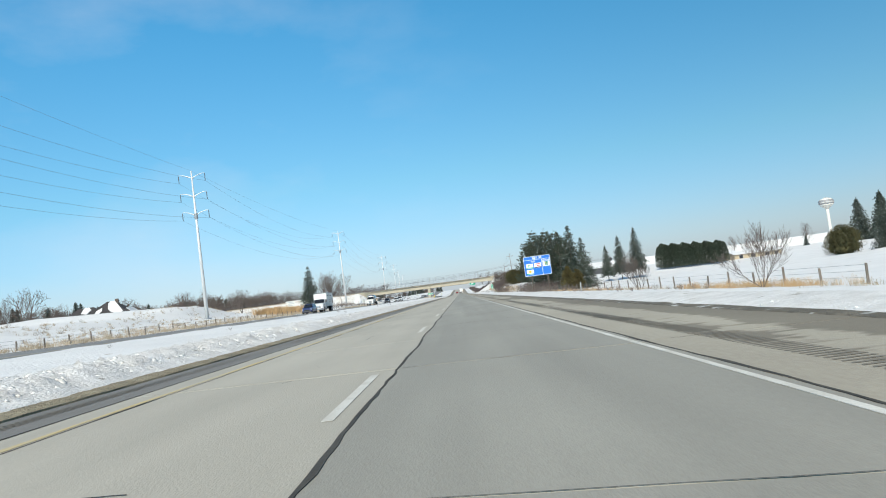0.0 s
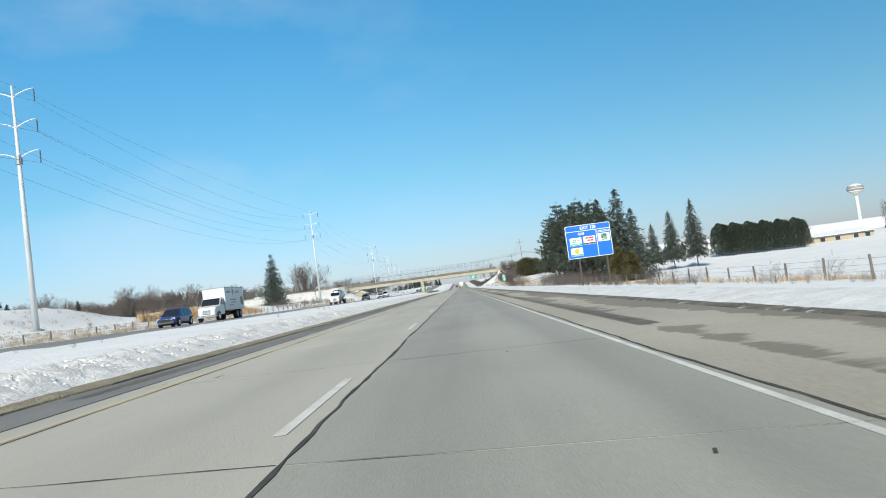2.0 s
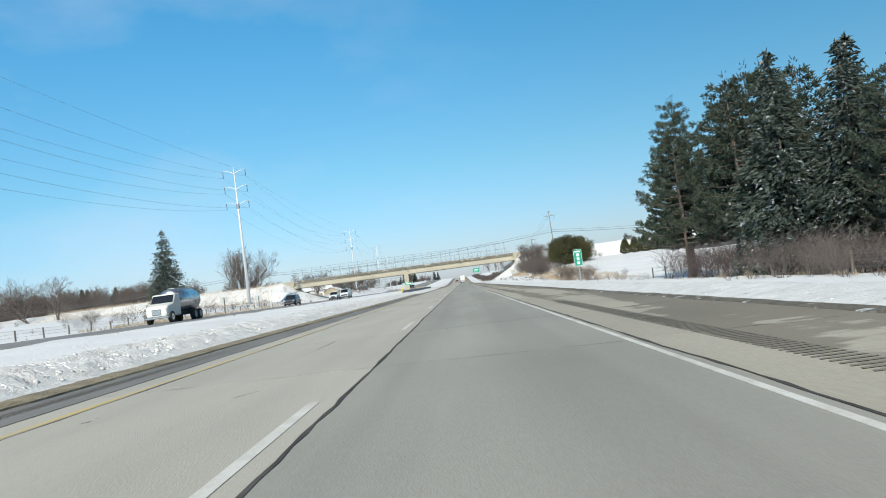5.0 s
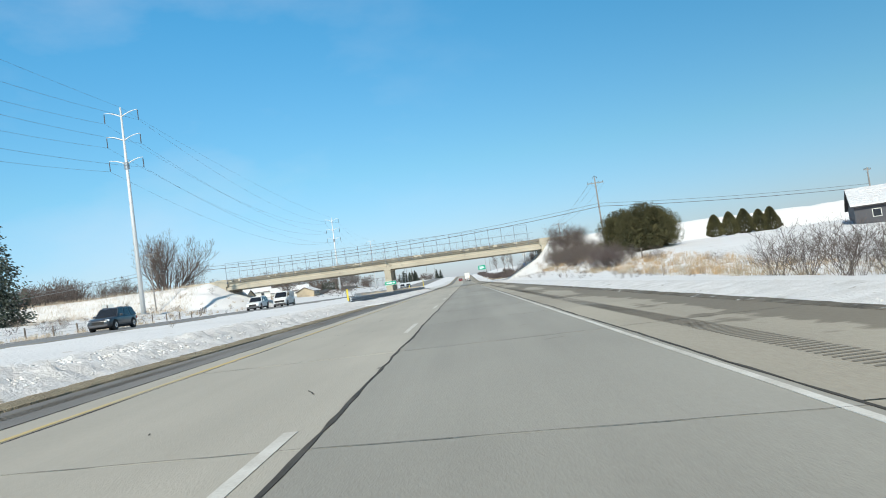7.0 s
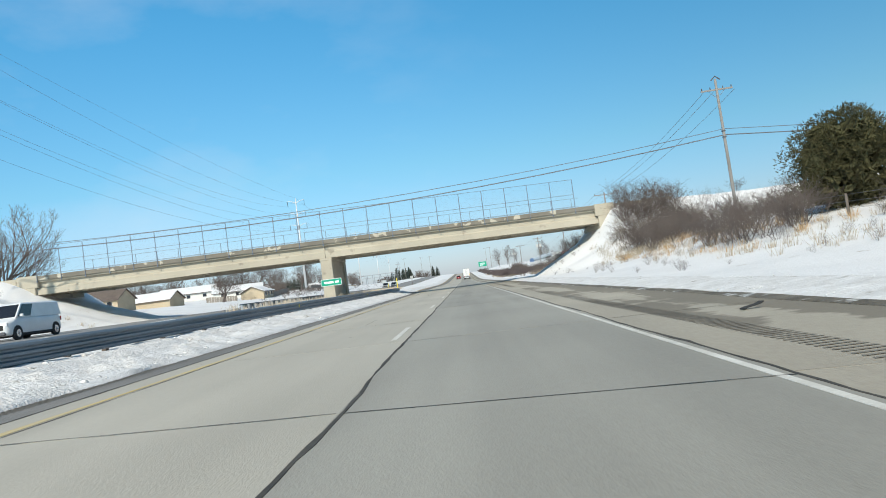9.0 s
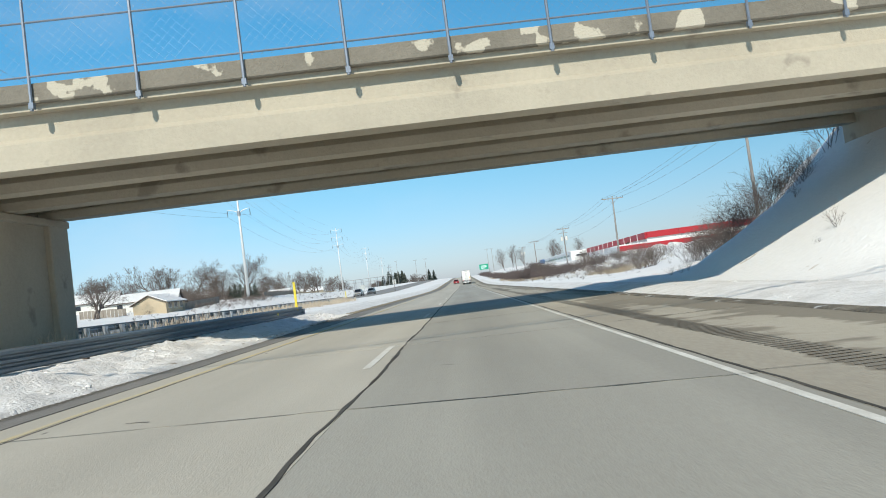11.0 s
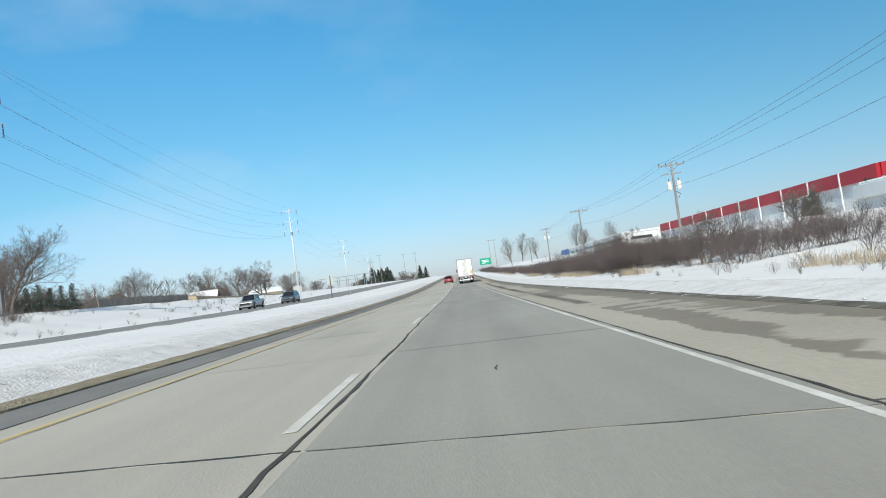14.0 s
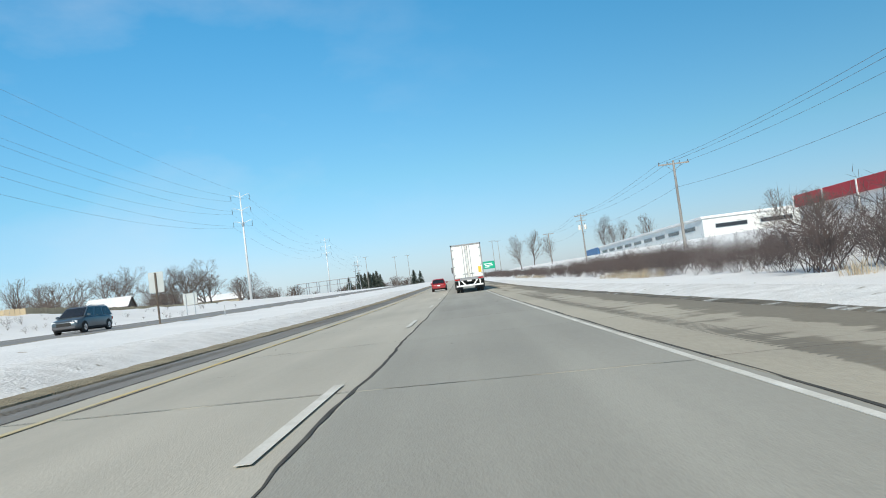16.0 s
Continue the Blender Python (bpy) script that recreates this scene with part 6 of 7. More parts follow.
hh = empty("house", pose(-99.0, 209.0, 4.6, 0, 0, 6), "low house with a black hipped roof patched with snow", "house")
part("wall", Build().box(-9.2, 7.8, -4.6, 4.6, 0, 2.8), M["siding_tan"], hh)
main = part("roof", hip_roof(-4.6, 8.8, -5.4, 5.4, 2.6, 6.9, 5.6), M["roof_dark"], hh, "black shingled hipped roof")
part("snow_patch", on_slope([(0.6, 0.3), (0.8, 0.1), (0.92, 0.25), (1.0, 0.98), (0.5, 0.98), (0.4, 0.85), (0.5, 0.5)], -4.6, 8.8, -5.4, 0, 2.6, 6.9, 5.6), M["snow_clean"], main, "snow lying on the slope")
part("snow_patch", on_slope([(0.2, 0.2), (0.3, 0.16), (0.34, 0.4), (0.25, 0.6), (0.16, 0.42)], -4.6, 8.8, -5.4, 0, 2.6, 6.9, 5.6), M["snow_clean"], main, "snow lying on the slope")
wing = part("roof", hip_roof(-10.4, 1.0, -4.9, 4.9, 2.6, 5.9, 3.6), M["roof_dark"], hh, "black shingled hipped roof")
part("snow_patch", on_slope([(0.42, 0.5), (0.62, 0.4), (0.8, 0.75), (0.7, 0.98), (0.4, 0.98)], -10.4, 1.0, -4.9, 0, 2.6, 5.9, 3.6), M["snow_clean"], wing, "snow lying on the slope")
dorm = part("roof", Build().loft([[(6.2, -6.6, 2.6), (10.2, -6.6, 2.6), (8.2, -6.6, 4.3)], [(6.2, 0.0, 2.6), (10.2, 0.0, 2.6), (8.2, 0.0, 4.3)]]), M["roof_dark"], hh, "small black gable roof")
part("snow_patch", Build().loft([[(8.25, -6.65, 4.33), (10.25, -6.65, 2.63), (10.25, -6.65, 2.78), (8.25, -6.65, 4.48)], [(8.25, 0, 4.33), (10.25, 0, 2.63), (10.25, 0, 2.78), (8.25, 0, 4.48)]]), M["snow_clean"], dorm, "snow lying on the slope")
part("chimney", Build().box(3.2, 4.0, 0.2, 1.0, 5.8, 7.5, 0.03), M["roof_brown"], hh)
gable_house("barn", 64.5, 313.6, -25, 17.0, 24.0, 3.2, 5.6, "barn_dark", "roof_dark", True, "dark grey barn with white windows and a snowy roof", 0.4, [(u, 1.7, 1.0, 1.0) for u in (-9.6, -6.2, 0.0, 4.0)])
cup = empty("cupola", pose(65.5, 313.2, 6.1), "small dark cupola with a weather vane on the barn", "cupola")
part("box", Build().box(-0.5, 0.5, -0.5, 0.5, -0.5, 0.9), M["barn_dark"], cup)
part("cap", Build().box(-0.7, 0.7, -0.7, 0.7, 0.9, 1.5, 0, 0.6), M["roof_dark"], cup)
part("vane", Build().tube([(0, 0, 1.5), (0, 0, 2.4)], 0.03, 5), M["insulator"], cup)
gable_house("house", 110.5, 279.0, 6, 9, 18, 2.4, 3.6, "siding_tan", "roof_brown", True, "long low tan bungalow with a snowy roof", -0.8, [(u, 0.9, 1.6, 1.3) for u in (-6.5, -2, 3.5, 7)])
gable_house("long_shed", 223.0, 470.0, 4, 14, 52, 3.4, 5.6, "siding_tan", "roof_brown", True, "long tan shed with a snowy roof behind the bungalow")
for x, y, tn, w, l, e, r, wl, lb in (
                                     (-66, 503, 15, 8, 14, 2.2, 3.8, "siding_white", "white ranch house with a snow-covered roof"), (-84, 512, 15, 8, 16, 2.4, 4.3, "siding_white", "white ranch house with a snow-covered roof"),
                                     (-54.9, 483.5, 84, 6.4, 7, 2.1, 3.5, "siding_tan", "small tan garage with a snow-covered roof"), (-81, 680, 12, 9, 9, 2.2, 4.4, "roof_brown", "dark house with a bright snowy roof behind a fence"),
                                     (-76.5, 567, 4, 5, 7.5, 1.8, 2.9, "roof_brown", "low brown shed with a snow-covered roof"), (-92, 795, 20, 9, 16, 2.8, 4.9, "siding_tan", "far house with a snow-covered roof"),
                                     (-86, 405, 0, 8, 14, 2.6, 4.6, "siding_white", "white house with a snow-covered roof behind the bank")):
    gable_house("house", x, y, tn, w, l, e, r, wl, "roof_brown", "tall" not in lb, lb, None, [(u, 0.9, 1.2, 1.1) for u in (-l * 0.3, 0, l * 0.3)], "houses beyond the far road")

gable_house("shed", -79.5, 472.0, -8, 7, 15, 2.9, 4.8, "siding_tan", "roof_brown", True, "long tan shed with a thin snow cover on its roof", 2.6, (), "houses beyond the far road")
gable_house("house", -86.5, 457.0, -8, 9, 9.5, 4.6, 7.6, "siding_tan", "roof_brown", False, "tall tan house with a bare brown roof", 2.4, [(-2.6, 1.0, 1.2, 1.3), (1.6, 1.0, 1.2, 1.3), (1.6, 3.0, 1.2, 1.2)], "houses beyond the far road")
gable_house("house", -79.3, 453.5, -8, 7, 4.8, 4.2, 6.4, "siding_tan", "roof_brown", False, "narrow tan wing with a bare brown roof and a deck", 2.4, [(0.4, 2.6, 1.4, 1.2)], "houses beyond the far road")

fac = empty("factory", None, "white factory with a bright red fascia band", "factory")
part("wall", Build().box(44.0, 110.0, 517.3, 597.0, 2.0, 5.7), M["white_metal"], fac)
n = 11
for k in range(n):
    a, b = 517.0 + 80.3 * k / n, 517.0 + 80.3 * (k + 1) / n
    part("fascia_panel", Build().box(43.55, 44.0, a, b - 0.12, 5.6, 7.05, 0.03), M["red_metal"], fac, "red fascia panel")
    part("downpipe", Build().box(43.45, 43.6, b - 0.2, b, 2.5, 7.05), M["white_metal"], fac)
for k in range(9):
    part("fascia_panel", Build().box(44.0 + 7.3 * k, 51.24 + 7.3 * k, 516.8, 517.3, 5.75, 7.1, 0.03), M["red_metal"], fac, "red fascia panel")
part("roof", Build().box(44.0, 110, 517.3, 597.3, 5.7, 6.9), M["snow_clean"], fac, "snow lying on the flat roof")
low = part("front_block", Build().box(31.7, 110, 490.2, 499.0, 1.6, 3.9), M["white_metal"], fac)
for k in range(10):
    part("fascia_band", Build().box(31.4 + 7.6 * k, 38.95 + 7.6 * k, 489.85, 490.2, 3.05, 4.05, 0.03), M["red_metal"], low, "red fascia panel")
part("side_trim", Build().box(31.4, 31.7, 490.2, 499.0, 3.05, 4.05, 0.03), M["white_metal"], low)
part("snow_roof", Build().box(31.75, 110, 490.3, 498.9, 3.9, 4.3, 0.1), M["snow_clean"], low, "snow lying on the flat roof")
wf = empty("warehouse", None, "white metal warehouse with strip windows", "warehouse")
part("wall", Build().box(43.0, 100.0, 630.0, 722.0, 3.0, 7.3), M["white_metal"], wf)
part("roof", Build().box(42.7, 100.4, 629.7, 722.3, 7.3, 7.7, 0.05), M["snow_clean"], wf, "snow-edged flat roof")
part("end_bay", Build().box(42.6, 60.0, 722.4, 742.0, 3.0, 7.6), M["blue_metal"], wf, "blue end bay")
for k in range(9):
    wd = part("window", Build().box(42.93, 43.0, 634 + 9.6 * k, 641 + 9.6 * k, 5.6, 6.4), M["galvanised"], wf)
    part("pane", Build().box(42.9, 42.94, 634.2 + 9.6 * k, 640.8 + 9.6 * k, 5.7, 6.3), M["window_dark"], wd)
for k in range(7):
    wd = part("window", Build().box(45.0 + 7.5 * k, 50.4 + 7.5 * k, 629.93, 630.0, 5.5, 6.3), M["galvanised"], wf)
    part("pane", Build().box(45.1 + 7.5 * k, 50.3 + 7.5 * k, 629.9, 629.94, 5.6, 6.2), M["window_dark"], wd)
for x, y in ((52.5, 484.0), (60.0, 505.0 - 18)):
    lp = empty("lot_lamp", pose(x, y, land1(x, y)), "dark shoebox lamp on a tall pole", "street lamp", "lamps by the factory")
    part("pole", Build().tube([(0, 0, -0.5), (0, 0, 5.4)], [0.09, 0.06], 8), M["insulator"], lp)
    part("head", Build().box(-0.75, 0.05, -0.16, 0.16, 5.35, 5.52, 0.04), M["insulator"], lp)
for k in range(11):
    x, y = 32.0 + 4.3 * k + (k % 2), 482.0 + (k * 5) % 4
    m = bpy.data.meshes.new("snow_heap")
    bm = bmesh.new()
    bmesh.ops.create_icosphere(bm, subdivisions=3, radius=1.0)
    for v in bm.verts:
        nn = 1 + 0.35 * noise.noise(v.co * 1.8 + Vector((k * 3.1, 0, 0))) + 0.15 * noise.noise(v.co * 5)
        v.co = Vector((v.co.x * 2.4 * nn, v.co.y * 1.5 * nn, max(-0.3, v.co.z * 0.8 * nn)))
    bm.to_mesh(m)
    bm.free()
    m.materials.append(M["snow_bank"])
    h = new("snow_heap", m)
    h.matrix_basis = pose(x, y, land1(x, y), 0, 0, k * 40)
    tagged(h, "lumpy heap of ploughed snow at the lot's edge", "snow heap", "snow heaps")
fir = tree_thing("fir_tree", conifer_data(2.6, 0.9, 90), M["needles"], 2.5, 0.05, "small young fir planted before the factory", "tree", "young firs")
place(fir, 38.0, 519.0, 0)
again(fir, 40.5, 526.0, 80, 0.9)
again(fir, 37.5, 508.0, 80, 0.95)

wt = empty("water_tower", pose(425, 849, 8), "white water tower with a grey-banded round tank", "water tower")
part("stem", Build().tube([(0, 0, -12), (0, 0, 3), (0, 0, 32), (0, 0, 34)], [3.0, 1.9, 1.8, 2.0], 16), M["siding_white"], wt, smooth=True)
part("cone", Build().tube([(0, 0, 33.0), (0, 0, 34.2), (0, 0, 37.2), (0, 0, 38.6)], [1.9, 3.0, 6.6, 7.7], 28), M["siding_white"], wt, smooth=True)
part("tank", Build().tube([(0, 0, 38.55), (0, 0, 39.6), (0, 0, 42.0), (0, 0, 43.2)], [7.7, 8.2, 8.2, 7.4], 28), M["tank_grey"], wt, "grey band of the tank", smooth=True)
part("stripe", Build().tube([(0, 0, 40.4), (0, 0, 40.9)], [8.26, 8.26], 28, False), M["siding_white"], wt, "white stripe", smooth=True)
part("dome", Build().tube([(0, 0, 43.15), (0, 0, 44.6), (0, 0, 45.7), (0, 0, 46.2)], [7.4, 5.8, 3.0, 0.4], 28), M["siding_white"], wt, smooth=True)
part("vent", Build().tube([(0, 0, 46.1), (0, 0, 47.0), (0, 0, 47.2)], [0.5, 0.5, 0.2], 8), M["galvanised"], wt)
sub = empty("substation", pose(-72, 905, land1(-72, 905)), "grey steel lattice gantries of a substation", "substation")
for k in range(6):
    x = -14 + 5.6 * k
    part("gantry", Build().tube([(x, 0, 0), (x, 0, 9)], 0.22, 5).tube([(x + 1.2, 0, 0), (x + 1.2, 0, 9)], 0.22, 5).tube([(x, 0, 8.8), (x + 5.6, 0, 8.8)], 0.2, 5).tube([(x, 0, 6.4), (x + 5.6, 0, 6.4)], 0.15, 5), M["galvanised"], sub)
part("tower", Build().tube([(18, 0, 0), (19, 0, 17)], 0.18, 5).tube([(21, 0, 0), (20, 0, 17)], 0.18, 5).tube([(17.5, 0, 12), (21.5, 0, 12)], 0.15, 5).tube([(17.5, 0, 15), (21.5, 0, 15)], 0.15, 5), M["galvanised"], sub)

# ---------------------------------------------------------------- vehicles
def wheel(parent, x, y, r, w, rim="chrome"):
    t = part("wheel", Build().disc_y(y, x - w / 2, x + w / 2, r, r, 22, True), M["rubber"], parent)
    s = 1 if x > 0 else -1
    part("rim", Build().disc_y(y, x + s * (w / 2 - 0.01), x + s * (w / 2 + 0.012), r, r * 0.62, 16, True), M[rim], t)
    part("hub", Build().disc_y(y, x + s * (w / 2), x + s * (w / 2 + 0.03), r, r * 0.2, 10, True), M["trailer_grey"], t)


def ring_at(y, hw, z0, z1, b):
    """Cross-section at y with rounded corners; the sides lean in towards the top."""
    out = []
    for cx, cz, a0 in ((hw - b, z0 + b, -90), (hw - b, z1 - b, 0), (-hw + b, z1 - b, 90), (-hw + b, z0 + b, 180)):
        for k in range(4):
            a = radians(a0 + 30 * k)
            out.append((cx + b * math.cos(a), y, cz + b * math.sin(a)))
    lean = 0.05 * hw
    return [(x * (1 - lean * max(0.0, (z - z0) / (z1 - z0) - 0.5)), yy, z) for x, yy, z in out]


def car(name, kind, paint, x, y, turn, label, z=None):
    """kind: hatch, suv, van or pickup. The front faces +y before turning."""
    dims = {"hatch": (4.3, 0.89, 1.47, 0.33), "suv": (4.65, 0.93, 1.68, 0.36), "van": (5.05, 0.98, 1.75, 0.34), "cargo": (5.6, 1.0, 2.1, 0.36), "pickup": (5.7, 0.99, 1.88, 0.4)}[kind]
    L, hw, H, wr = dims
    c = empty(name, pose(x, y, (land1(x, y) + 0.035 if z is None else z), 0, 0, turn), label, {"pickup": "pickup truck"}.get(kind, "car"), "oncoming traffic" if turn > 90 else "")
    f, r = L / 2, -L / 2
    g0, g1, t0, t1 = {"hatch": (r + 0.1, f - 1.25, r + 0.65, f - 2.0), "suv": (r + 0.08, f - 1.3, r + 0.42, f - 1.95), "van": (r + 0.06, f - 0.95, r + 0.35, f - 1.9), "cargo": (r + 0.03, f - 0.85, r + 0.12, f - 1.6), "pickup": (r + 1.9, f - 1.5, r + 2.15, f - 2.2)}[kind]
    belt = H * (0.6 if kind != "pickup" else 0.58)
    hood = belt * {"hatch": 0.93, "suv": 0.97, "van": 0.93, "cargo": 0.94, "pickup": 0.99}[kind]
    b = Build().loft([ring_at(r, hw * 0.82, 0.46, belt * 0.8, 0.12), ring_at(r + 0.05, hw * 0.9, 0.38, belt * 0.92, 0.12), ring_at(r + 0.18, hw * 0.96, 0.3, belt * 0.98, 0.12), ring_at(r + 0.6, hw, 0.24, belt, 0.12),
                      ring_at(-0.1, hw, 0.22, belt, 0.12), ring_at(g1 - 0.1, hw, 0.23, belt, 0.12), ring_at(g1 + 0.15, hw * 0.995, 0.24, hood + 0.02, 0.13), ring_at(f - 0.6, hw * 0.985, 0.26, hood * 0.97, 0.15),
                      ring_at(f - 0.28, hw * 0.95, 0.27, hood * 0.92, 0.16), ring_at(f - 0.1, hw * 0.88, 0.3, hood * 0.85, 0.15), ring_at(f, hw * 0.78, 0.36, hood * 0.76, 0.12)])
    body = part("body", b, M[paint], c, smooth=True)
    for s in (-1, 1):
        for yy in (f - 0.88, r + 0.8):
            part("wheel_arch", Build().disc_y(yy, s * (hw - 0.12), s * (hw + 0.006), wr + 0.02, wr * 1.2, 18, True), M["underbody"], c, "dark wheel arch")
        part("sill", Build().box(s * (hw - 0.01) - 0.03, s * (hw - 0.01) + 0.03, r + 1.2, f - 1.25, 0.22, 0.36, 0.015), M["underbody"], c)
    part("underbody", Build().box(-hw * 0.8, hw * 0.8, r + 0.35, f - 0.4, 0.16, 0.3), M["underbody"], c)
    tw = hw * (0.86 if kind == "cargo" else 0.76)
    cab = part("cabin", Build().loft([[(-hw * 0.95, g0, belt - 0.02), (hw * 0.95, g0, belt - 0.02), (hw * 0.95, g1, belt - 0.02), (-hw * 0.95, g1, belt - 0.02)],
                                      [(-tw, t0, H - 0.07), (tw, t0, H - 0.07), (tw, t1, H - 0.07), (-tw, t1, H - 0.07)],
                                      [(-tw + 0.12, t0 + 0.12, H), (tw - 0.12, t0 + 0.12, H), (tw - 0.12, t1 - 0.16, H), (-tw + 0.12, t1 - 0.16, H)]]), M[paint], c)

    def pane(nm, corners):
        d = Vector(corners[1]) - Vector(corners[0])
        e = Vector(corners[3]) - Vector(corners[0])
        n = d.cross(e).normalized() * 0.012
        out = [Vector(p) + n for p in corners]
        part(nm, Build().loft([[tuple(Vector(p) - n) for p in corners], [tuple(p) for p in out]]), M["car_glass"], cab)

    def mix(a, bb, u):
        return tuple(a[i] * (1 - u) + bb[i] * u for i in range(3))

    BL, BR, FR, FL = [(-hw * 0.95, g0, belt), (hw * 0.95, g0, belt), (hw * 0.95, g1, belt), (-hw * 0.95, g1, belt)]
    TL, TR, UR, UL = [(-tw, t0, H - 0.07), (tw, t0, H - 0.07), (tw, t1, H - 0.07), (-tw, t1, H - 0.07)]

    def inset(nm, a, bb, cc, dd, m=0.09):
        ctr = tuple((a[i] + bb[i] + cc[i] + dd[i]) / 4 for i in range(3))
        pane(nm, [mix(p, ctr, m) for p in (a, bb, cc, dd)])

    inset("windscreen", FR, FL, UL, UR)
    inset("rear_window", BL, BR, TR, TL, 0.12)
    for (p, q, s, t) in ((BR, FR, UR, TR), (FL, BL, TL, UL)):
        n = 2 if kind == "pickup" else 3
        for k in range(n):
            if kind == "cargo" and k != (n - 1 if p is BR else 0):
                continue
            u0, u1 = k / n + 0.02, (k + 1) / n - 0.02
            inset("side_window", mix(p, q, u0), mix(p, q, u1), mix(t, s, u1), mix(t, s, u0), 0.1)
    if kind == "pickup":
        part("bed", Build().box(-hw * 0.85, hw * 0.85, r + 0.12, r + 1.85, belt - 0.02, belt + 0.03), M["underbody"], c, "open load bed")
        for s in (-1, 1):
            part("bed_rail", Build().box(s * hw * 0.93 - 0.06, s * hw * 0.93 + 0.06, r + 0.08, r + 1.9, belt - 0.04, belt + 0.1, 0.02), M[paint], c)
        part("tailgate", Build().box(-hw * 0.86, hw * 0.86, r + 0.02, r + 0.1, belt - 0.4, belt + 0.08, 0.02), M[paint], c)
    if kind in ("suv", "van"):
        for s in (-1, 1):
            part("roof_rail", Build().tube([(s * tw * 0.86, t0 + 0.2, H + 0.03), (s * tw * 0.86, t1 - 0.3, H + 0.03)], 0.02, 5), M["insulator"], c)
    for s in (-1, 1):
        part("mirror", Build().box(s * (hw + 0.1) - 0.1, s * (hw + 0.1) + 0.1, g1 - 0.42, g1 - 0.28, belt + 0.02, belt + 0.18, 0.03), M[paint], c)
        part("headlight", Build().box(s * hw * 0.72 - 0.17, s * hw * 0.72 + 0.17, f - 0.2, f - 0.06, hood * 0.68, hood * 0.84, 0.02), M["lamp_clear"], c, "clear headlight")
        part("tail_light", Build().box(s * hw * 0.82 - 0.13, s * hw * 0.82 + 0.13, r - 0.005, r + 0.1, belt * 0.68, belt * 0.88, 0.02), M["tail_red"], c, "red tail light")
        for yy in (f - 0.88, r + 0.8):
            wheel(c, s * (hw - 0.085), yy, wr, 0.22)
    part("grille", Build().box(-hw * (0.7 if kind in ("cargo", "pickup") else 0.5), hw * (0.7 if kind in ("cargo", "pickup") else 0.5), f - 0.06, f + 0.02, hood * 0.5, hood * 0.74, 0.015), M["underbody"], c, "dark grille")
    part("front_bumper", Build().box(-hw * 0.8, hw * 0.8, f - 0.12, f + 0.05, 0.3, 0.5, 0.04), M["insulator" if kind != "pickup" else "chrome"], c)
    part("rear_bumper", Build().box(-hw * 0.86, hw * 0.86, r - 0.06, r + 0.1, 0.32, 0.56, 0.04), M[paint if kind != "pickup" else "chrome"], c)
    part("plate", Build().box(-0.16, 0.16, r - 0.075, r - 0.05, 0.58, 0.7), M["sign_white"], c, "pale number plate")
    return c


car("hatchback_car", "hatch", "car_red", -1.05, 598.5, 0, "dark red hatchback driving ahead on the concrete lane", float(grade(599)))
car("sport_utility_car", "suv", "car_navy", -25.4, 131.5, 180, "dark blue sport utility car on the far road")
car("sport_utility_car", "suv", "car_dark", -25.6, 274.3, 180, "dark grey sport utility car on the far road")
car("crossover_car", "suv", "car_white", -25.6, 314.0, 180, "white crossover car on the far road")
car("cargo_van", "cargo", "car_white", -25.0, 325.8, 180, "white cargo van on the far road before the overpass")
car("pickup_truck", "pickup", "car_silver", -25.8, 539.0, 180, "silver pickup truck on the far road")
car("minivan", "van", "car_blue", -24.6, 556.0, 180, "steel-blue minivan on the far road")

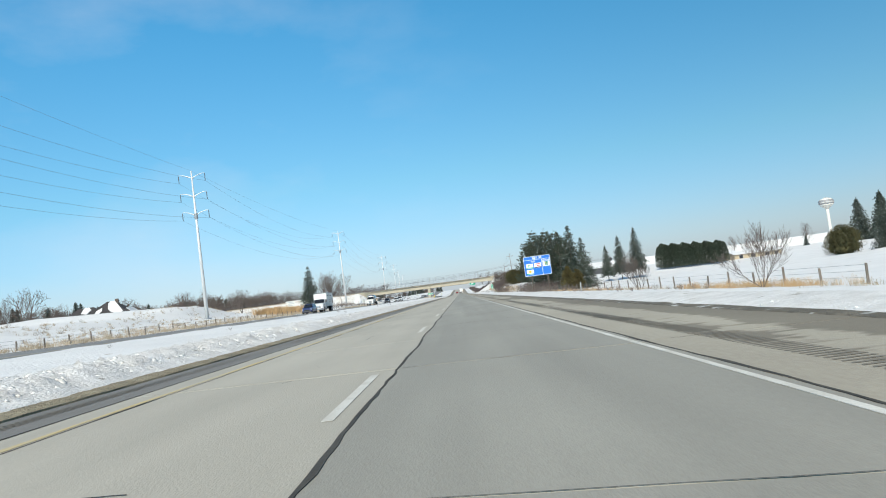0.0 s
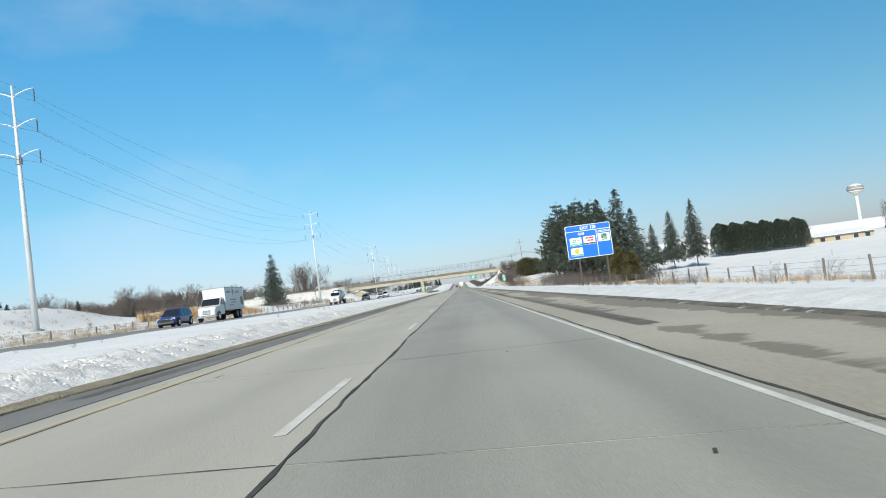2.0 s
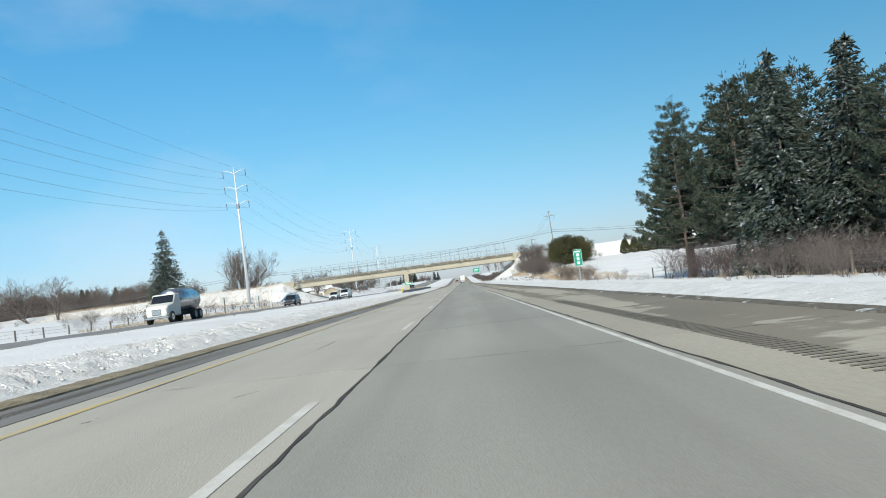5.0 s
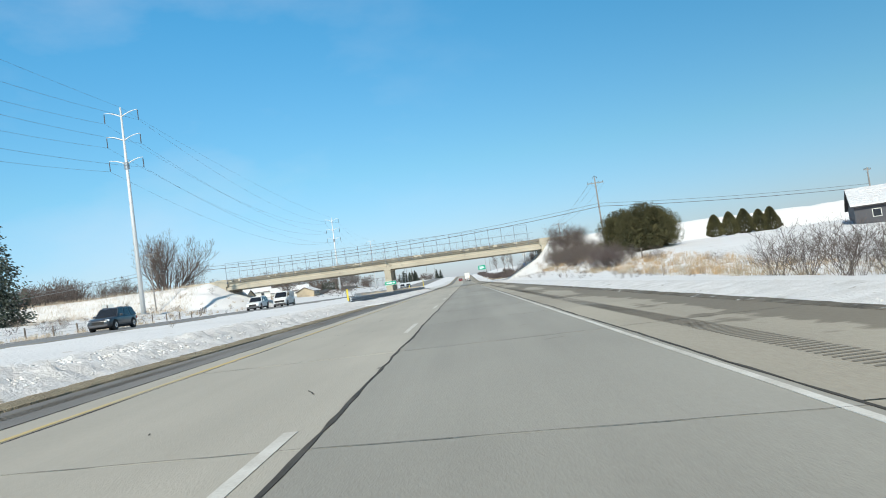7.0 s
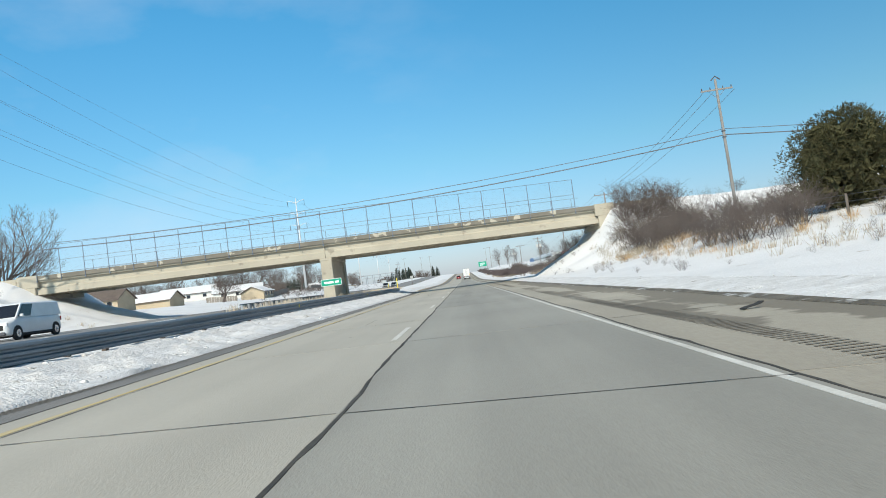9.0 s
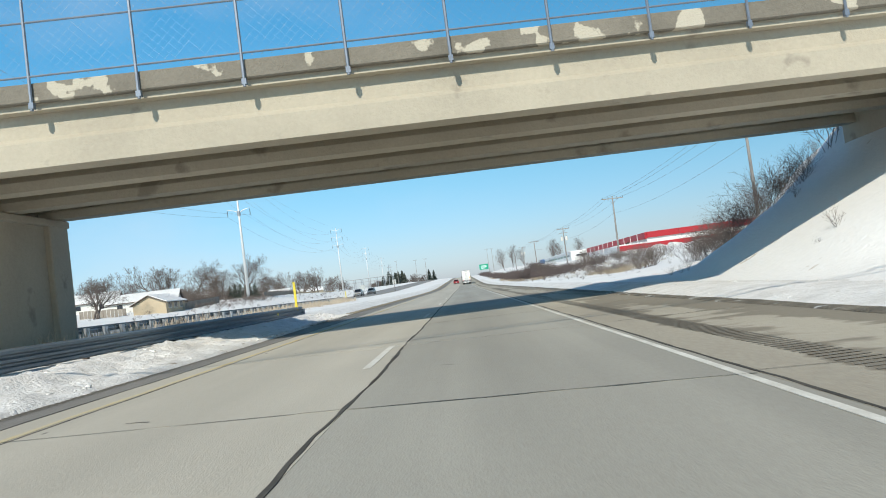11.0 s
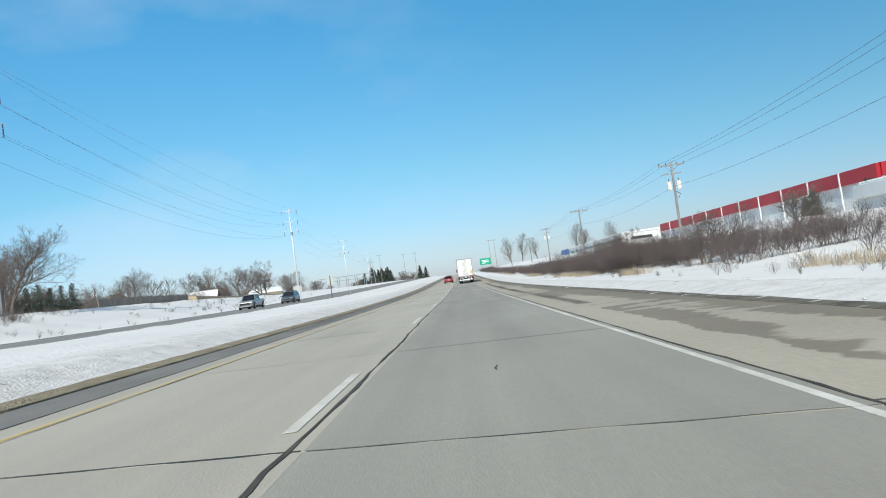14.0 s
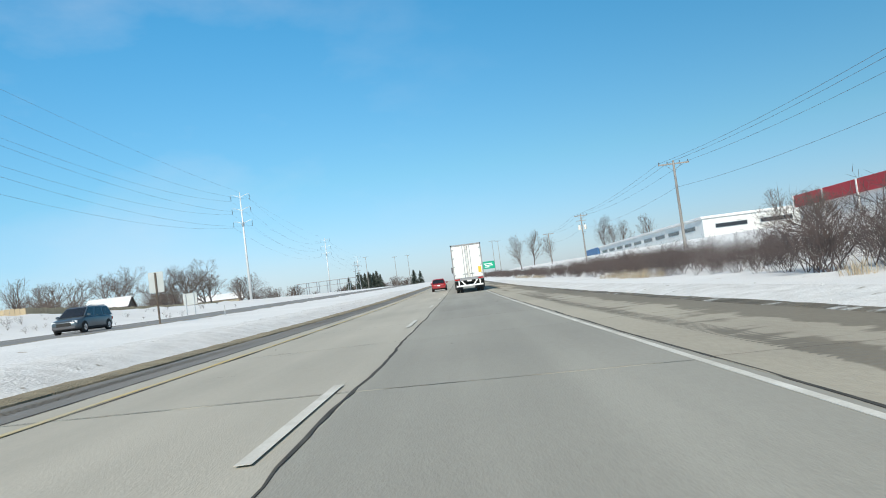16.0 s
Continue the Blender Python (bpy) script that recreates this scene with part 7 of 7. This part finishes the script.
# semi-trailer seen from behind
def semi(x, y, z):
    t = empty("semi_trailer", pose(x, y, z), "white box semi-trailer with double rear doors", "lorry")
    W, H0, H1, L = 1.3, 1.12, 4.1, 15.8
    part("box", Build().box(-W, W, 0.06, L, H0, H1, 0.03), M["trailer_white"], t)
    fr = part("rear_frame", Build().box(-W, -W + 0.09, -0.04, 0.06, H0, H1).box(W - 0.09, W, -0.04, 0.06, H0, H1).box(-W, W, -0.04, 0.06, H1 - 0.13, H1).box(-W, W, -0.06, 0.06, H0 - 0.1, H0 + 0.12), M["trailer_grey"], t, "grey rear frame")
    for s in (-1, 1):
        d = part("door", Build().box(min(0.012 * s, s * (W - 0.1)), max(0.012 * s, s * (W - 0.1)), -0.03, 0.05, H0 + 0.13, H1 - 0.14, 0.012), M["trailer_white"], t, "white ribbed rear door")
        for u in (0.1, 0.3):
            part("lock_bar", Build().tube([(s * u, -0.06, H0 + 0.15), (s * u, -0.06, H1 - 0.16)], 0.022, 6), M["galvanised"], d)
        part("door_handle", Build().box(min(s * 0.1, s * 0.5), max(s * 0.1, s * 0.5), -0.09, -0.06, H0 + 0.42, H0 + 0.47), M["galvanised"], d)
        for k in range(4):
            part("hinge", Build().box(s * (W - 0.16) - 0.07, s * (W - 0.16) + 0.07, -0.06, -0.025, H0 + 0.35 + 0.72 * k, H0 + 0.43 + 0.72 * k), M["galvanised"], d)
        part("tail_light", Build().box(s * 1.0 - 0.22, s * 1.0 + 0.22, -0.075, -0.055, H0 - 0.06, H0 + 0.06, 0.01), M["tail_red"], t, "red lamp cluster")
        part("mud_flap", Build().box(s * 0.95 - 0.33, s * 0.95 + 0.33, 0.9, 0.92, 0.28, H0 - 0.08), M["rubber"], t)
        part("mirror", Build().box(s * 1.48 - 0.1, s * 1.48 + 0.1, L + 2.6, L + 2.7, 2.1, 2.75, 0.03), M["insulator"], t)
        part("side_skirt", Build().box(s * 1.22 - 0.02, s * 1.22 + 0.02, 5.2, 11.5, 0.5, H0), M["trailer_white"], t)
        for yy in (1.6, 2.9):
            for k in (0.72, 1.05):
                wheel(t, s * k, yy, 0.5, 0.26, "trailer_grey")
        for yy in (L - 0.7, L + 0.6, L + 4.6):
            wheel(t, s * 1.0, yy, 0.5, 0.3, "chrome")
    part("chassis", Build().box(-0.5, 0.5, 0.1, L, 0.85, H0), M["underbody"], t)
    g = part("underrun_guard", Build().box(-1.15, 1.15, -0.02, 0.1, 0.5, 0.63, 0.015), M["sign_white"], t, "white underrun bar on slanted struts")
    for s in (-1, 1):
        part("strut", Build().add([(s * 0.28, -0.02, 0.62), (s * 0.42, -0.02, 0.62), (s * 0.78, -0.02, H0 - 0.08), (s * 0.64, -0.02, H0 - 0.08), (s * 0.28, 0.08, 0.62), (s * 0.42, 0.08, 0.62), (s * 0.78, 0.08, H0 - 0.08), (s * 0.64, 0.08, H0 - 0.08)],
                                  [(0, 1, 2, 3), (7, 6, 5, 4), (0, 4, 5, 1), (1, 5, 6, 2), (2, 6, 7, 3), (3, 7, 4, 0)]), M["sign_white"], g)
        part("strut", Build().box(s * 0.9 - 0.05, s * 0.9 + 0.05, 0.0, 0.08, 0.62, H0 - 0.08), M["sign_white"], g)
    part("warning_label", Build().box(0.86, 1.12, -0.045, -0.03, H0 + 0.45, H0 + 0.95), M["logo_yellow"], t, "yellow warning label")
    part("plate", Build().box(-0.18, 0.18, -0.1, -0.065, 0.9, 1.02), M["sign_white"], t)
    part("cab", Build().loft([ring_at(L + 1.0, 1.2, 0.8, 3.9, 0.15), ring_at(L + 3.2, 1.2, 0.8, 3.6, 0.15), ring_at(L + 3.9, 1.1, 0.7, 2.2, 0.15), ring_at(L + 5.6, 1.0, 0.7, 1.9, 0.15)]), M["car_dark"], t, "dark tractor cab")
    return t


semi(2.38, 568.5, float(grade(571)))


def box_truck(x, y):
    t = empty("box_truck", pose(x, y, land1(x, y) + 0.035, 0, 0, 180), "white box truck with printed side panels on the far road", "lorry", "oncoming traffic")
    part("cargo_box", Build().box(-1.25, 1.25, -6.6, 0.4, 1.0, 3.55, 0.04), M["trailer_white"], t)
    part("box_trim", Build().box(-1.27, 1.27, -6.62, 0.42, 3.5, 3.6, 0.02), M["galvanised"], t)
    part("chassis", Build().box(-0.5, 0.5, -6.4, 2.6, 0.55, 0.95), M["underbody"], t)
    c = part("cab", Build().loft([ring_at(0.5, 1.08, 0.6, 2.5, 0.14), ring_at(1.3, 1.08, 0.6, 2.5, 0.16), ring_at(1.95, 1.06, 0.6, 1.68, 0.14), ring_at(3.1, 1.0, 0.6, 1.5, 0.16), ring_at(3.35, 0.9, 0.65, 1.25, 0.12)]), M["car_white"], t, "white bonneted cab")
    part("windscreen", Build().loft([[(-0.95, 1.38, 2.4), (0.95, 1.38, 2.4), (0.98, 1.93, 1.7), (-0.98, 1.93, 1.7)], [(-0.95, 1.42, 2.42), (0.95, 1.42, 2.42), (0.98, 1.97, 1.72), (-0.98, 1.97, 1.72)]]), M["car_glass"], c)
    part("grille", Build().box(-0.42, 0.42, 3.32, 3.4, 0.75, 1.2, 0.05), M["chrome"], c, "chrome grille")
    part("bumper", Build().box(-1.1, 1.1, 3.2, 3.5, 0.42, 0.68, 0.05), M["chrome"], t, "bright bumper")
    for s in (-1, 1):
        part("side_window", Build().box(s * 1.08 - 0.012, s * 1.08 + 0.012, 0.7, 1.35, 1.7, 2.3, 0.01), M["car_glass"], c)
        part("headlight", Build().box(s * 0.75 - 0.17, s * 0.75 + 0.17, 3.2, 3.38, 0.85, 1.1, 0.03), M["lamp_clear"], c)
        part("mirror", Build().box(s * 1.38 - 0.1, s * 1.38 + 0.1, 1.75, 1.85, 1.7, 2.3, 0.03), M["insulator"], t)
        part("fuel_tank", Build().box(s * 0.85 - 0.3, s * 0.85 + 0.3, -1.2, 0.3, 0.45, 0.95, 0.08), M["underbody"], t)
        wheel(t, s * 0.98, 2.5, 0.5, 0.3)
        for yy in (-3.8, -5.0):
            wheel(t, s * 0.98, yy, 0.5, 0.42, "trailer_grey")
        for y0, y1, z0, z1 in ((-1.6, -0.2, 2.9, 3.15), (-4.8, -3.3, 2.9, 3.15), (-3.6, -1.4, 2.1, 2.22), (-3.4, -1.6, 1.8, 1.9), (-2.6, -1.0, 1.5, 1.58)):
            part("wording_bar", Build().box(s * 1.256 - 0.004, s * 1.256 + 0.004, y0, y1, z0, z1), M["car_blue"], t)
        part("emblem", Build().add([(s * 1.262, -2.45, 2.65), (s * 1.262, -2.05, 3.05), (s * 1.262, -2.45, 3.45), (s * 1.262, -2.85, 3.05)], [(0, 1, 2, 3)]), M["car_dark"], t, "dark diamond emblem")
        part("emblem", Build().disc_y(-5.6, s * 1.262 - 0.006, s * 1.262 + 0.006, 2.0, 0.55, 20, True), M["car_dark"], t, "dark round emblem")
    return t


box_truck(-25.6, 144.2)


def tank_truck(x, y):
    t = empty("tank_truck", pose(x, y, land1(x, y) + 0.035, 0, 0, 180), "pale green tank truck with a steel tank on the far road", "lorry", "oncoming traffic")
    part("tank", Build().tube([(0, -5.4, 2.0), (0, -5.2, 2.0), (0, -0.1, 2.0), (0, 0.1, 2.0)], [0.7, 1.08, 1.08, 0.7], 20), M["chrome"], t, "steel tank", True)
    part("walkway", Build().box(-0.3, 0.3, -4.6, -0.6, 3.02, 3.14), M["galvanised"], t)
    part("chassis", Build().box(-0.5, 0.5, -5.4, 2.6, 0.55, 1.0), M["underbody"], t)
    c = part("cab", Build().loft([ring_at(0.3, 1.08, 0.6, 2.6, 0.14), ring_at(1.2, 1.08, 0.6, 2.6, 0.16), ring_at(1.9, 1.06, 0.6, 1.75, 0.14), ring_at(3.0, 1.0, 0.6, 1.55, 0.16), ring_at(3.25, 0.9, 0.65, 1.3, 0.12)]), M["siding_white"], t, "pale bonneted cab")
    part("windscreen", Build().loft([[(-0.95, 1.28, 2.45), (0.95, 1.28, 2.45), (0.98, 1.86, 1.8), (-0.98, 1.86, 1.8)], [(-0.95, 1.32, 2.48), (0.95, 1.32, 2.48), (0.98, 1.92, 1.82), (-0.98, 1.92, 1.82)]]), M["car_glass"], c)
    part("grille", Build().box(-0.42, 0.42, 3.2, 3.29, 0.75, 1.25, 0.04), M["chrome"], c)
    part("bumper", Build().box(-1.1, 1.1, 3.1, 3.38, 0.42, 0.66, 0.05), M["chrome"], t)
    for s in (-1, 1):
        part("headlight", Build().box(s * 0.75 - 0.17, s * 0.75 + 0.17, 3.1, 3.26, 0.85, 1.1, 0.03), M["lamp_clear"], c)
        wheel(t, s * 0.98, 2.4, 0.5, 0.3)
        for yy in (-3.2, -4.5):
            wheel(t, s * 0.98, yy, 0.5, 0.42, "trailer_grey")
    return t


tank_truck(-25.4, 224.0)


# a torn strip of tyre tread lying on the shoulder
scrap = Build()
pts = [(0.17 * (u - 0.5) * 2, 0.05 * math.sin(5 * u), 0.012 + 0.07 * u * u) for u in np.linspace(0, 1, 9)]
scrap.loft([[(x, y - 0.05, z), (x, y + 0.05, z), (x, y + 0.05, z + 0.018), (x, y - 0.05, z + 0.018)] for x, y, z in pts])
ts = single("tyre_scrap", scrap, M["rubber"], "torn black strip of tyre tread on the shoulder", "debris")
ts.matrix_basis = pose(5.62, 293.3, 0.0, 0, 0, 25)

# ---------------------------------------------------------------- concrete slabs, one by one
def joints():
    ys = list(np.linspace(-25.0, 11.2, 6))
    for a, b, n in ((11.2, 101.2, 13), (101.2, 223.2, 17), (223.2, 498.7, 38), (498.7, 640, 20)):
        ys += list(np.linspace(a, b, n + 1)[1:])
    return ys


def slab_mesh(name, width, skew, mat):
    """A slab one metre long, to be stretched along y; its joints run askew."""
    g, c, h = 0.0003, 0.0012, 0.04
    b = Build()
    x0, x1 = g, width - g
    rings = []
    for k, z in ((c, 0.0), (0.0, -0.008), (0.0, -h)):
        rings.append([(x0 + k, 0.0015 + k * 0.12, z), (x1 - k, 0.0015 + k * 0.12, z), (x1 - k, 0.9985 - k * 0.12, z), (x0 + k, 0.9985 - k * 0.12, z)])
    b.loft(rings[::-1])
    me = b.mesh(name, mat)
    for v in me.vertices:
        v.co.y += skew * v.co.x / 7.15
    return me


js = joints()
rnd = random.Random(4)
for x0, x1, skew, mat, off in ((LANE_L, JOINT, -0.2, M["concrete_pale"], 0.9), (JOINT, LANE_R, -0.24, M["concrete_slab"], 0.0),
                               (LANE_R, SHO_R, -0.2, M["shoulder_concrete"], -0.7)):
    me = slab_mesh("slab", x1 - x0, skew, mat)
    for a, b2 in zip(js, js[1:]):
        s = new("slab", me)
        s.parent = road
        za, zb = float(grade(a)), float(grade(b2))
        s.matrix_basis = Matrix.Translation((x0, a + off, za + rnd.uniform(-0.002, 0.001))) @ pose(0, 0, 0, math.degrees(math.atan2(zb - za, b2 - a)), 0, 0) @ Matrix.Diagonal((1, b2 - a, 1, 1))
far_y = np.concatenate([[js[-1] + 1.0], np.arange(660, 1300, 20.0)])
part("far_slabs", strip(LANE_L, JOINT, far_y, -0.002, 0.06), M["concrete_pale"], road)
part("far_slabs", strip(JOINT + 0.01, LANE_R, far_y, -0.002, 0.06), M["concrete_slab"], road)
part("far_shoulder", strip(LANE_R + 0.01, SHO_R, far_y, -0.004, 0.06), M["shoulder_concrete"], road)

# sealed cross joints and a few wandering cracks
rnd = random.Random(11)
for x0, x1, skew, off in ((LANE_L, JOINT, -0.2, 0.9), (JOINT, LANE_R, -0.24, 0.0), (LANE_R, SHO_R, -0.2, -0.7)):
    for a in js[1:-1]:
        y0 = a + off
        b = Build()
        n, wide = 16, rnd.choice((0.004, 0.006, 0.01))
        ends = rnd.uniform(0, 0.25) if rnd.random() < 0.3 else 0.0
        for i in range(n + 1):
            u = ends + (1 - ends) * i / n
            x = x0 + 0.02 + (x1 - x0 - 0.04) * u
            y = y0 + skew * (x - x0) + 0.02 * noise.noise((x * 1.3, y0, 2.0))
            h = wide * (1 + 0.8 * noise.noise((x * 2.0, y0, 8.0)))
            z = float(grade(y)) + 0.004
            b.v += [(x, y - h, z), (x, y + h, z)]
        b.f = [(2 * i, 2 * i + 2, 2 * i + 3, 2 * i + 1) for i in range(n)]
        part("sealed_joint", b, M["tar"], road)
cracks = Build()
for k in range(190):
    x, y, ang, wide = rnd.uniform(-3.3, 3.4), rnd.uniform(0, 600), rnd.uniform(-0.5, 0.5) + rnd.choice((0, 1.5708)), rnd.uniform(0.005, 0.012)
    pts = []
    for i in range(rnd.randint(2, 5)):
        pts.append((x, y))
        ang += rnd.uniform(-0.25, 0.25)
        x, y = x + 0.11 * math.cos(ang), y + 0.11 * math.sin(ang)
    for (xa, ya), (xb, yb) in zip(pts, pts[1:]):
        dx, dy = -(yb - ya), xb - xa
        d = wide / math.hypot(dx, dy)
        za, zb = float(grade(ya)) + 0.0045, float(grade(yb)) + 0.0045
        cracks.quad((xa - dx * d, ya - dy * d, za), (xa + dx * d, ya + dy * d, za), (xb + dx * d, yb + dy * d, zb), (xb - dx * d, yb - dy * d, zb))
for x, ya, yb, wide in ((-1.54, 21.7, 23.5, 0.012), (-1.59, 98.3, 100.0, 0.012), (-1.58, 303.8, 307.3, 0.012), (-1.44, 284.2, 285.1, 0.016), (-1.57, 497.1, 498.3, 0.01), (-3.4, 505.6, 508.6, 0.012),
                        (-1.6, 61.0, 62.2, 0.01), (-1.55, 171.0, 173.4, 0.012), (-1.6, 341.0, 343.5, 0.012), (-1.57, 402.0, 403.3, 0.012), (-1.62, 244.0, 245.0, 0.01)):
    prev = None
    for y in np.linspace(ya, yb, 9):
        w = wide * (0.35 + 0.65 * math.sin(math.pi * (y - ya) / (yb - ya)))
        xx = x + 0.03 * noise.noise((x, y * 1.3, 3.0))
        z = float(grade(y)) + 0.0045
        here = ((xx - w, y, z), (xx + w, y, z))
        if prev:
            cracks.quad(prev[0], prev[1], here[1], here[0])
        prev = here
part("tar_patches", cracks, M["tar"], road, "short tarred cracks and chips scattered over the slabs")
# rumble grooves in both shoulders: flat quads, their shade put into a darker colour
rum = Build()
for k in range(3800):
    y = -20 + k * 0.16
    if (y // 18.5) % 7 == 3:
        continue
    z = float(grade(y))
    rum.quad((4.46, y, z + 0.0048), (4.86, y, z + 0.0048), (4.84, y + 0.07, z + 0.0048), (4.48, y + 0.07, z + 0.0048))
    rum.quad((-5.2, y, z - 0.005), (-4.8, y, z - 0.005), (-4.82, y + 0.07, z - 0.005), (-5.18, y + 0.07, z - 0.005))
part("rumble_strip", rum, M["groove_shade"], road, "flat dark bands standing in for shaded rumble grooves")
